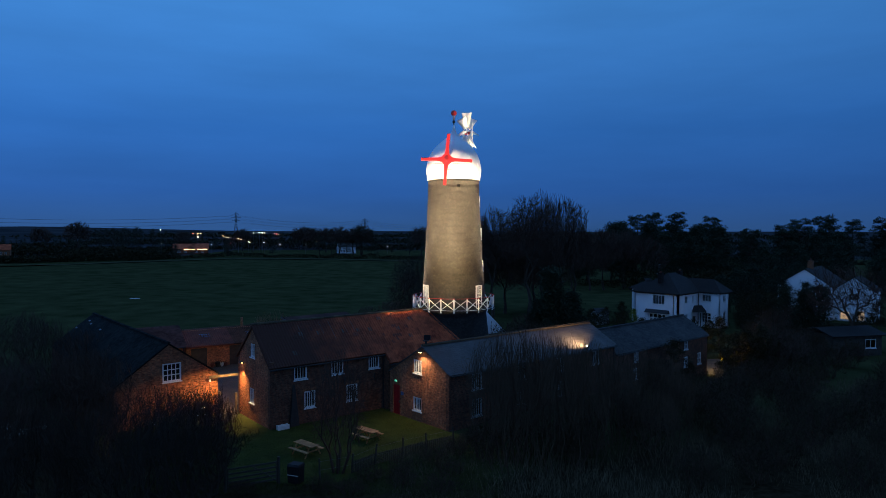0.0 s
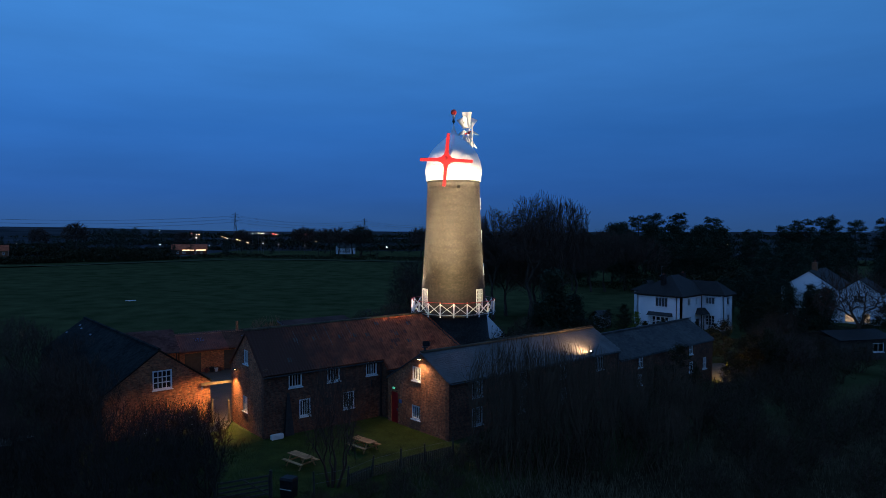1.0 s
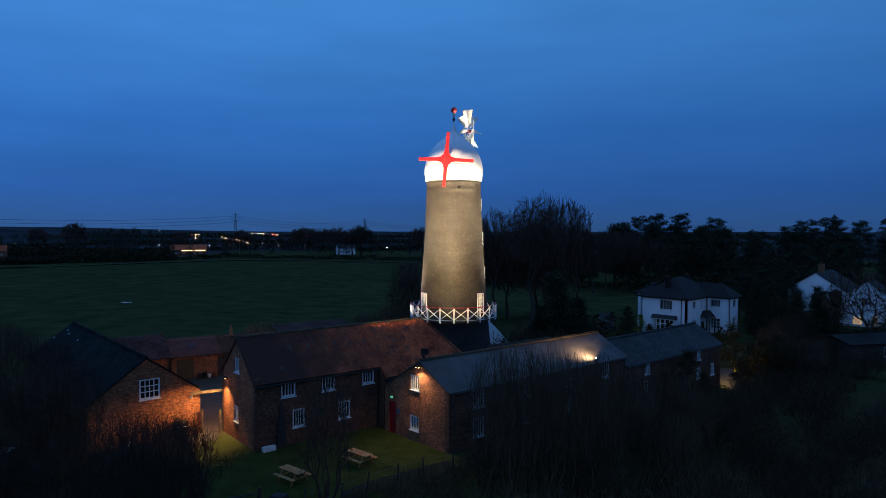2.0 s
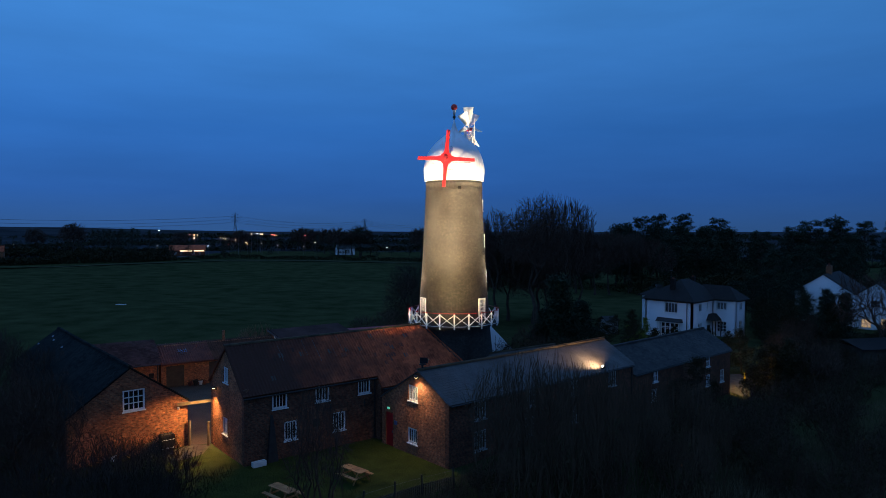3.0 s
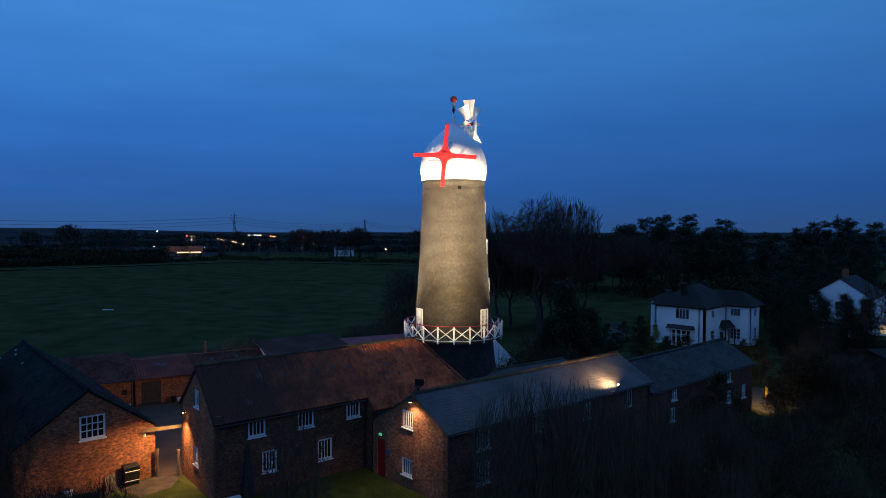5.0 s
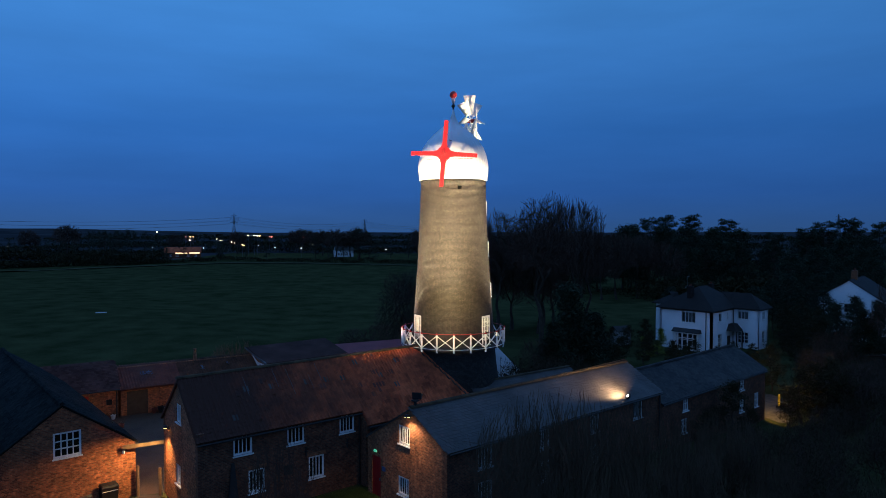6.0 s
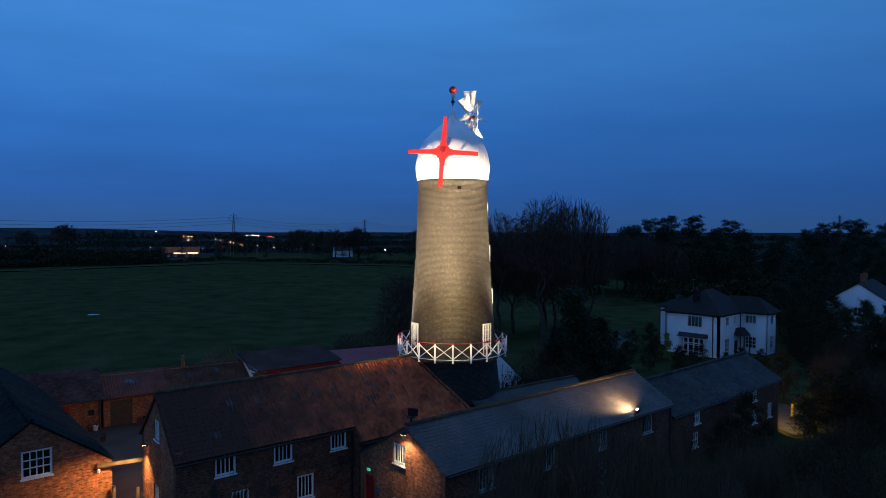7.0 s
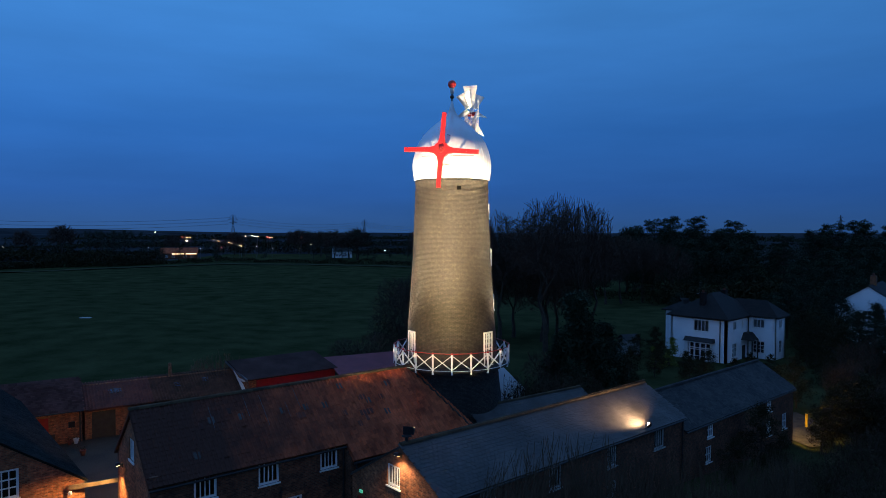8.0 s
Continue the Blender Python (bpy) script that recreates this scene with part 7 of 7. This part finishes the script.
fg = thing("field_gate", pose(-9.35, -23.9, ground_z(-9, -24) + 0.05, 0, 0, -152), "dark five-bar timber field gate", "gate")
for z in (0.18, 0.4, 0.62, 0.86, 1.12):
    bm = bmesh.new()
    box(bm, 0.1, 2.7, -0.02, 0.02, z, z + 0.09)
    part("rail", bm, DARKWOOD, fg)
for a, b in (((0.12, 0, 0.1), (0.12, 0, 1.25)), ((2.68, 0, 0.1), (2.68, 0, 1.25)), ((0.15, 0.03, 0.2), (1.4, 0.03, 1.15))):
    bm = bmesh.new()
    bar(bm, a, b, 0.08, 0.05)
    part("stile", bm, DARKWOOD, fg)
for x in (0.0, 2.82):
    bm = bmesh.new()
    tube(bm, (x, 0, -0.2), (x, 0, 1.45), 0.09, 0.08, 8)
    part("post", bm, DARKWOOD, fg)

fence = thing("wire_fence", pose(0, 0, 0), "leaning dark timber posts of a wire fence along the lawn", "fence")
fp = [(-7.2, -23.3), (-5.6, -22.3), (-4.5, -20.9), (-2.9, -19.6), (-1.5, -18.4), (0.2, -17.2)]
rng = random.Random(8)
tops = []
for x, y in fp:
    bm = bmesh.new()
    z = ground_z(x, y)
    tp = (x + rng.uniform(-0.12, 0.2), y + rng.uniform(-0.1, 0.1), z + rng.uniform(1.15, 1.4))
    tube(bm, (x, y, z - 0.2), tp, 0.06, 0.05, 7)
    part("post", bm, DARKWOOD, fence)
    tops.append((Vector((x, y, z)), Vector(tp)))
for f in (0.45, 0.85):
    for (a, b), (c, d) in zip(tops, tops[1:]):
        bm = bmesh.new()
        tube(bm, a.lerp(b, f), c.lerp(d, f), 0.006, 0.006, 4)
        part("wire", bm, STEEL, fence)

for (a, b), (c, d) in list(zip(tops, tops[1:]))[1:5]:
    bm = bmesh.new()
    n_w = 14
    for i in range(n_w):
        q = a.lerp(c, (i + 0.5) / n_w)
        bar(bm, q, q + Vector((0, 0, 0.7)), 0.035)
    for j in range(8):
        z = 0.08 + j * 0.08
        run = [a.lerp(c, i / n_w) + Vector((0, (0.03 if (i + j) % 2 else -0.03), z)) for i in range(n_w + 1)]
        polytube(bm, run, 0.022)
    part("hurdle", bm, DARKWOOD, fence, "woven dark hurdle panel")

# pots and clutter along the stable wall
OUT_M = pose(-26.35, 4.88, 0, 0, 0, 34)
for i, (a, d, s, mt, lb) in enumerate(((2.4, -0.35, 0.22, PANTILE_F, "small terracotta flower pot by the stable wall"), (2.9, -0.4, 0.28, PLASTIC, "black plastic tub by the stable wall"), (3.35, -0.35, 0.2, STONE, "pale plant pot by the stable wall"), (3.7, -0.4, 0.2, PANTILE_F, "small terracotta flower pot by the stable wall"), (-0.6, -0.5, 0.2, STONE, "pale plant pot by the stable wall"), (-1.0, -0.6, 0.18, PANTILE_F, "small terracotta flower pot by the stable wall"), (-0.4, -3.6, 0.22, PANTILE_F, "terracotta pot standing in the yard"))):
    ob = thing("flower_pot", OUT_M @ pose(a, d, 0.13), lb, "pot", "pots in the yard")
    bm = bmesh.new()
    lathe(bm, [(s * 0.6, 0), (s * 0.9, s * 1.5), (s, s * 1.5), (s, s * 1.75), (s * 0.85, s * 1.75), (s * 0.8, s * 1.4)], 14)
    part("pot", bm, mt, ob)
    bm = bmesh.new()
    rng2 = random.Random(i)
    tl = Twigs()
    for _ in range(40):
        tl.leaf(Vector((rng2.gauss(0, s * 0.5), rng2.gauss(0, s * 0.5), s * 1.8 + abs(rng2.gauss(0, s * 0.6)))), 0.06, rng2)
    bm.free()
    o = new("plant", tl.mesh("plant", HEDGE))
    o.parent = ob
    tagged(o, kind="stuff")
bench = thing("bench", OUT_M @ pose(-2.6, -0.9, 0.13), "dark timber bench beside the outbuilding", "bench")
bm = bmesh.new()
box(bm, -0.7, 0.7, -0.2, 0.2, 0.42, 0.47)
part("seat", bm, DARKWOOD, bench)
bm = bmesh.new()
box(bm, -0.7, 0.7, 0.18, 0.22, 0.55, 0.9)
part("backrest", bm, DARKWOOD, bench)
for x in (-0.6, 0.6):
    for y in (-0.16, 0.18):
        bm = bmesh.new()
        box(bm, x - 0.03, x + 0.03, y - 0.03, y + 0.03, 0, 0.42)
        part("leg", bm, DARKWOOD, bench)

sg = thing("notice_board", pose(52.2, 40.5, ground_z(52, 40), 0, 0, 20), "white notice board on a tall post", "sign")
bm = bmesh.new()
box(bm, -0.06, 0.06, -0.06, 0.06, -0.2, 2.8)
part("post", bm, WHITE, sg)
bm = bmesh.new()
box(bm, 0.08, 1.1, -0.02, 0.02, 1.7, 2.7)
pb = part("board", bm, WHITE, sg, "white board with a dark band")
bm = bmesh.new()
box(bm, 0.1, 1.08, -0.032, -0.021, 2.3, 2.65)
part("band", bm, BLUEP, pb)

YELLOW = rough_mat("yellow_paint", (0.55, 0.33, 0.02), (0.75, 0.48, 0.04), 3.0, 0.5, 0.1, 50)
bollard = thing("bollard", pose(29.6, 14.4, ground_z(29.6, 14.4)), "short yellow-painted post in lamp light", "bollard")
bm = bmesh.new()
tube(bm, (0, 0, -0.1), (0, 0, 1.2), 0.11, 0.1, 8)
part("post", bm, YELLOW, bollard)
hut = thing("garden_shed", pose(22.4, 46.5, ground_z(22, 46), 0, 0, 20), "small pale garden shed behind the hedge", "shed")
bm = bmesh.new()
box(bm, 0, 2.2, 0, 1.8, -0.2, 2.0)
part("wall", bm, CURTAIN, hut)
bm = bmesh.new()
roof_slab(bm, (-0.15, -0.2, 1.95), (2.35, -0.2, 1.95), (2.35, 0.9, 2.6), (-0.15, 0.9, 2.6), 0.06)
roof_slab(bm, (2.35, 2.0, 1.95), (-0.15, 2.0, 1.95), (-0.15, 0.9, 2.6), (2.35, 0.9, 2.6), 0.06)
part("roof", bm, SLATE_D, hut)

sheet_rng = random.Random(77)
for x, y, w in ((-30.6, -15.0, 1.1), (-29.0, -16.6, 1.4), (-28.4, -15.3, 0.9)):
    ob = thing("plastic_sheet", pose(x, y, ground_z(x, y) + 0.25, 0, 0, sheet_rng.uniform(0, 180)), "crumpled pale plastic sheet lying in the scrub", "sheet", "plastic sheets in the scrub")
    bm = bmesh.new()
    bmesh.ops.create_grid(bm, x_segments=10, y_segments=6, size=0.5)
    for v in bm.verts:
        v.co = Vector((v.co.x * w * 1.6, v.co.y * w * 0.7, 0.35 * noise.noise(v.co * 3 + Vector((x, y, 0)))))
    bmesh.ops.solidify(bm, geom=bm.faces[:], thickness=0.01)
    part("sheet", bm, STONE, ob)
tr = thing("water_trough", pose(-64.5, 72.0, ground_z(-64, 72), 0, 0, 8), "long pale metal water trough in the meadow", "trough")
bm = bmesh.new()
box(bm, -0.9, 0.9, -0.3, -0.25, 0, 0.14)
box(bm, -0.9, 0.9, 0.25, 0.3, 0, 0.14)
box(bm, -0.9, -0.85, -0.25, 0.25, 0, 0.14)
box(bm, 0.85, 0.9, -0.25, 0.25, 0, 0.14)
box(bm, -0.85, 0.85, -0.25, 0.25, 0, 0.1)
part("body", bm, STONE, tr)

# ---- grass ----


def blades(name, count, region, size, mat, seed, label, width=0.012):
    rng = random.Random(seed)
    v, f = [], []
    while len(f) < count:
        x, y = region(rng)
        z = ground_z(x, y)
        h = size * rng.uniform(0.5, 1.3)
        a = rng.uniform(0, 6.3)
        dx, dy = math.cos(a) * width, math.sin(a) * width
        lx, ly = rng.gauss(0, h * 0.35), rng.gauss(0, h * 0.35)
        k = len(v)
        v += [(x - dx, y - dy, z), (x + dx, y + dy, z), (x + lx, y + ly, z + h)]
        f.append((k, k + 1, k + 2))
    me = bpy.data.meshes.new(name)
    me.from_pydata(v, [], f)
    me.materials.append(mat)
    tagged(new(name, me), label, "grass", kind="stuff")


def lawn_spot(rng):
    while True:
        x, y = rng.uniform(-17, 3), rng.uniform(-25.5, -9)
        u = (x + 12.53) * 0.766 + (y + 14.39) * 0.643
        n = -(x + 12.53) * 0.643 + (y + 14.39) * 0.766
        g = (x + 0.143) * 0.731 + (y + 14.467) * 0.682
        if n < -0.15 and (g < -0.1) and (u < 9.2 or n < -1.0):
            return x, y


def rough_spot(rng):
    while True:
        x, y = rng.uniform(-3, 52), rng.uniform(-30, 8)
        if -(x - 0) * 0.682 + (y + 14.5) * 0.731 < -1.0:
            if noise.noise((x * 0.15, y * 0.15, 2)) > rng.uniform(-0.5, 0.5):
                return x, y


def left_spot(rng):
    return rng.uniform(-45, -13), rng.uniform(-27, -15)


blades("lawn_blades", 60000, lawn_spot, 0.09, BLADE, 41, "short lawn grass lit by the gable lamp", 0.014)
blades("rough_grass", 60000, rough_spot, 0.65, STRAW, 42, "long pale dry grass among the scrub", 0.012)
blades("rank_grass", 9000, left_spot, 0.5, HEDGE, 43, "rank dark grass under the bushes", 0.012)

# ---- far things ----


def hedge(points, height, width, count, seed, label, size=0.4, rugged=0.0):
    rng = random.Random(seed)
    t = Twigs()
    segs = list(zip(points, points[1:]))
    tot = sum(math.dist(a, b) for a, b in segs)
    for a, b in segs:
        ln = math.dist(a, b)
        for _ in range(int(count * ln / tot)):
            u = rng.random()
            x, y = a[0] + (b[0] - a[0]) * u, a[1] + (b[1] - a[1]) * u
            hh = height * max(0.12, 0.62 + 0.5 * noise.noise((x * 0.12, y * 0.12, seed)) + rugged * noise.noise((x * 0.011, y * 0.011, seed)))
            t.leaf(Vector((x + rng.gauss(0, width * 0.4), y + rng.gauss(0, width * 0.4), ground_z(x, y) + rng.random() ** 0.7 * hh)), size * rng.uniform(0.6, 1.3), rng)
    tagged(new("hedge", t.mesh("hedge", HEDGE)), label, "hedge", kind="stuff")


hedge([(-165, 262), (-129, 312), (-80, 300), (-34, 287), (0, 270), (40, 240)], 3.2, 2.2, 8000, 51, "dark field hedge along the meadow", 0.7)
hedge([(-232, 186), (-205, 215), (-185, 245), (-166, 272), (-152, 290)], 7.5, 7.0, 15000, 58, "tall dark belt of hedgerow trees along the meadow", 0.8, 0.4)
hedge([(4, 134), (28, 131), (48, 125), (70, 112)], 3.0, 2.0, 5000, 52, "dark garden hedge behind the house", 0.35)
hedge([(-330, 262), (-262, 300), (-205, 330), (-165, 352)], 7.0, 8.0, 9000, 59, "dark overgrown gardens beyond the field", 1.2, 0.5)
hedge([(-330, 300), (-220, 420), (-120, 440), (0, 430), (140, 360)], 6.0, 9.0, 9000, 53, "far dark belt of scrub", 1.8, 0.9)
hedge([(-460, 420), (-330, 560), (-160, 640), (40, 640), (260, 520)], 6.5, 22.0, 7000, 56, "far dark belt of woodland", 2.6, 1.1)
hedge([(-800, 700), (-500, 980), (-200, 1100), (120, 1100), (500, 900)], 7.0, 50.0, 6000, 57, "far dark woodland on the plain", 4.0, 1.3)
hedge([(38, 29), (52, 38), (70, 50)], 2.0, 1.2, 5000, 54, "clipped dark garden hedge", 0.2)
hedge([(46, 114), (66, 112), (100, 108), (150, 118), (200, 120)], 7.0, 8.0, 16000, 55, "dark belt of evergreen shrubs under the pines", 0.8)

far_a = fan_tree(17, 8.0, 900, 61, "distant bare domed tree on the field edge", 1, 0.14, 0.22, 0.014, 0.12)
put(far_a, [(-250, 372, 0, 1.22), (-272, 368, 80, 1.0), (-70, 330, 30, 1.05), (-88, 380, 170, 1.0), (-58, 338, 100, 1.12), (-105, 420, 0, 1.0), (-112, 425, 140, 1.05), (-22, 330, 60, 1.05), (-8, 340, 200, 0.9), (-300, 352, 10, 0.9), (-118, 432, 40, 1.0), (-64, 344, 220, 1.0), (-150, 400, 10, 0.95), (-190, 395, 120, 0.85)], "far bare trees")
rng = random.Random(66)
far_b = evergreen(14, 62, "distant dark rounded tree", "round", tufts=60, per=40)
spots = [(-222, 395, 0, 1.2), (-232, 400, 50, 1.15), (-212, 398, 90, 1.1), (-242, 402, 150, 1.15), (-202, 396, 30, 1.0), (-170, 372, 0, 1.0), (-66, 332, 20, 0.9), (-79, 352, 40, 1.05), (-86, 350, 0, 0.9), (-58, 333, 0, 1.25), (-52, 336, 90, 1.1), (-30, 345, 20, 0.9), (-16, 350, 90, 0.95)]
for i in range(64):
    u = rng.random()
    d = rng.uniform(430, 760)
    px = rng.uniform(-0.72, 0.02)
    spots.append((0.5 + px * d, -60 + d, rng.uniform(0, 360), rng.uniform(0.45, 0.8)))
for i in range(45):
    d = rng.uniform(360, 520)
    px = rng.uniform(-0.70, 0.0)
    spots.append((0.5 + px * d, -60 + d, rng.uniform(0, 360), rng.uniform(0.4, 0.75)))
for i in range(70):
    d = rng.uniform(240, 420)
    px = rng.uniform(0.05, 0.75)
    spots.append((0.5 + px * d, -60 + d, rng.uniform(0, 360), rng.uniform(0.84, 1.08) if abs(px - 0.44) > 0.03 else 0.66))
for i in range(9):
    d = rng.uniform(560, 620)
    spots.append((0.5 + (-0.552 + 0.0085 * i) * d, -60 + d, rng.uniform(0, 360), rng.uniform(1.0, 1.12)))
put(far_b, spots, "far dark trees")
edge = [(-190, 204), (-161, 250), (-119, 292), (-78, 290), (-36, 278), (0, 262)]
for (x0, y0), (x1, y1) in zip(edge, edge[1:]):
    sheet("field_margin", [(x0, y0), (x1, y1), (x1 + 1.5, y1 - 9), (x0 + 1.5, y0 - 9)], MARGIN, 0.35, "pale dry grass margin along the field hedge", "grass", 12.0)


def pylon(x, y, top, label):
    base = ground_z(x, y) - 2
    ob = thing("pylon", pose(x, y, 0, 0, 0, 24), label, "pylon", "power pylons")
    bm = bmesh.new()
    h = top - base
    lev = [(0.0, 3.4), (0.3, 2.3), (0.55, 1.4), (0.75, 0.9), (0.9, 0.5), (1.0, 0.08)]
    for (f0, w0), (f1, w1) in zip(lev, lev[1:]):
        c0 = [(sx * w0, sy * w0, base + h * f0) for sx, sy in ((-1, -1), (1, -1), (1, 1), (-1, 1))]
        c1 = [(sx * w1, sy * w1, base + h * f1) for sx, sy in ((-1, -1), (1, -1), (1, 1), (-1, 1))]
        for i in range(4):
            bar(bm, c0[i], c1[i], 0.42)
            bar(bm, c0[i], c1[(i + 1) % 4], 0.28)
            bar(bm, c0[(i + 1) % 4], c1[i], 0.28)
    part("lattice", bm, STEEL, ob, "grey steel lattice")
    ends = []
    for f, w in ((0.66, 6.0), (0.78, 8.0), (0.9, 5.5)):
        bm = bmesh.new()
        z = base + h * f
        bar(bm, (-w, 0, z), (w, 0, z), 0.45)
        bar(bm, (-w, 0, z), (0, 0, z + 2.2), 0.3)
        bar(bm, (w, 0, z), (0, 0, z + 2.2), 0.3)
        part("cross_arm", bm, STEEL, ob)
        m = pose(x, y, 0, 0, 0, 24)
        ends += [m @ Vector((-w, 0, z - 2)), m @ Vector((w, 0, z - 2))]
    return ends


p1 = pylon(-374, 1050, 38.5, "grey steel lattice power pylon on the horizon")
p2 = pylon(-213, 1440, 34.0, "grey steel lattice power pylon on the horizon")
p0 = pylon(-760, 760, 38.0, "grey steel lattice power pylon on the horizon")
p3 = pylon(-40, 1850, 30.0, "grey steel lattice power pylon on the horizon")
pylon(528, 900, 34.0, "grey steel lattice power pylon beyond the pines")
lines = thing("power_lines", pose(0, 0, 0), "thin dark power cables sagging between pylons", "cables")
for pa, pb_ in ((p0, p1), (p1, p2), (p2, p3)):
    for a, b in zip(pa, pb_):
        bm = bmesh.new()
        run = []
        for i in range(13):
            q = a.lerp(b, i / 12)
            q.z -= 9.0 * 4 * i / 12 * (1 - i / 12)
            run.append(q)
        polytube(bm, run, 0.13)
        part("cable", bm, STEEL, lines)


def far_house(name, x, y, turn, w, d, e, r, wallm, roofm, label, sign=False):
    gz = ground_z(x, y)
    ob = thing(name, pose(x, y, gz, 0, 0, turn), label, "house")
    holes = [(w * 0.12, w * 0.2, 1.0, 2.3), (w * 0.3, w * 0.38, 1.0, 2.3), (w * 0.62, w * 0.7, 1.0, 2.3), (w * 0.8, w * 0.88, 1.0, 2.3)]
    bm = bmesh.new()
    wall(bm, face_frame(0, 0, 0), [(0, e), (w, e)], -1, 0.3, holes)
    wall(bm, face_frame(0, d, -90), [(0, e), (d / 2, r), (d - 0.3, e)], -1, 0.3)
    wall(bm, face_frame(w, 0.3, 90), [(0, e), (d / 2 - 0.3, r), (d - 0.3, e)], -1, 0.3)
    wall(bm, face_frame(w - 0.3, d, 180), [(0, e), (w - 0.6, e)], -1, 0.3)
    part("wall", bm, wallm, ob, uv=True)
    for h in holes:
        window(ob, face_frame(0, 0, 0), *h, 2, 2, 0.1, 0.06, 0.05, sill=False)
    bm = bmesh.new()
    roof_slab(bm, (-0.3, -0.4, e - 0.2), (w + 0.3, -0.4, e - 0.2), (w + 0.3, d / 2, r + 0.1), (-0.3, d / 2, r + 0.1), 0.12)
    roof_slab(bm, (w + 0.3, d + 0.4, e - 0.2), (-0.3, d + 0.4, e - 0.2), (-0.3, d / 2, r + 0.1), (w + 0.3, d / 2, r + 0.1), 0.12)
    part("roof", bm, roofm, ob)
    if sign:
        for a0, a1 in ((w * 0.30, w * 0.62), (w * 0.68, w * 0.97)):
            bm = bmesh.new()
            box(bm, a0, a1, -0.5, -0.42, e - 0.9, e - 0.25)
            part("sign", bm, SIGNGLOW, ob, "warm glowing strip sign")
    return ob


far_house("roadside_inn", -172, 338, 22, 20, 9, 3.6, 6.4, BRICK_DARK, PANTILE, "brick roadside inn with a glowing sign strip", True)
far_house("far_house", -76, 361, 20, 11, 8, 4.2, 6.6, RENDERW, SLATE_D, "white far house across the meadow")
far_house("far_house", -250, 285, 30, 12, 7, 3.4, 6.2, BRICK, PANTILE, "low brick house at the field edge")
far_house("far_house", -262, 278, 30, 8, 6, 3.0, 5.0, RENDERW, SLATE_D, "pale low house at the field edge")


# a pole is added to every far glow, the red car lights too
def street_lamp(x, y, z, glow, size, label):
    ob = thing("street_lamp", pose(x, y, 0), label, "street lamp", "far lamps")
    bm = bmesh.new()
    tube(bm, (0, 0, min(ground_z(x, y), z - 3)), (0, 0, z), 0.05, 0.04, 6)
    part("pole", bm, STEEL, ob)
    bm = bmesh.new()
    bmesh.ops.create_icosphere(bm, subdivisions=1, radius=size * 0.8, matrix=Matrix.Translation((0, -0.3, z)) @ Matrix.Diagonal((1, 1, 0.6, 1)))
    part("lamp_head", bm, glow, ob, "glowing lamp head")


# far glows, placed and sized to fit the camera's view at chosen depths
FAR_GLOWS_A = ((-414, 856, 9.1, STREETW, 1.0), (-167, 356, 9.8, REDGLOW, 0.42), (-168, 366, 9.3, STREET, 0.5), (-162, 351, 7.5, STREETW, 0.55), (-164, 361, 9.4, STREET, 0.45), (-155, 376, 7.8, STREET, 0.33), (-151, 371, 7.1, STREET, 0.3), (-148, 366, 6.9, STREET, 0.3), (-143, 356, 3.4, REDGLOW, 0.3), (-135, 346, 6.6, STREET, 0.42), (-134, 348, 5.9, STREET, 0.33), (-132, 356, 4.7, STREET, 0.35), (-131, 356, 4.1, STREET, 0.3), (-138, 386, 9.8, STREET, 0.45), (-134, 386, 10.1, STREETW, 0.45), (-132, 386, 9.8, STREETW, 0.5), (-131, 388, 9.7, STREET, 0.5))
FAR_GLOWS_B = ((-124, 386, 9.4, REDGLOW, 0.45), (-123, 388, 9.0, REDGLOW, 0.45), (-121, 386, 9.0, STREET, 0.35), (-122, 356, 4.1, STREETW, 0.25), (-112, 356, 3.0, STREETW, 0.28), (-96, 356, 2.7, STREETW, 0.28), (-91, 366, 4.8, STREET, 0.33), (-102, 386, 9.0, REDGLOW, 0.3), (-178, 336, 3.6, STREETW, 0.28), (-148, 336, 3.3, STREETW, 0.28))
FAR_GLOWS_C = ((-45, 360, 1.8, STREETW, 0.55), (40, 270, 6.1, REDGLOW, 0.28), (41, 270, 5.6, STREET, 0.35), (13, 270, 6.4, STREET, 0.2), (85, 240, 5.3, STREET, 0.3), (127, 260, 6.4, STREET, 0.25), (141, 260, 6.4, STREETW, 0.4), (157, 260, 6.1, STREET, 0.25), (134, 200, 4.5, STREET, 0.25), (-76, 460, 0.6, STREET, 0.25), (-335, 440, 1.1, STREET, 0.3))
for x, y, z, glow, size in FAR_GLOWS_A + FAR_GLOWS_B + FAR_GLOWS_C:
    street_lamp(x, y, z, glow, size, "far light glowing at dusk")

lay_roofs()
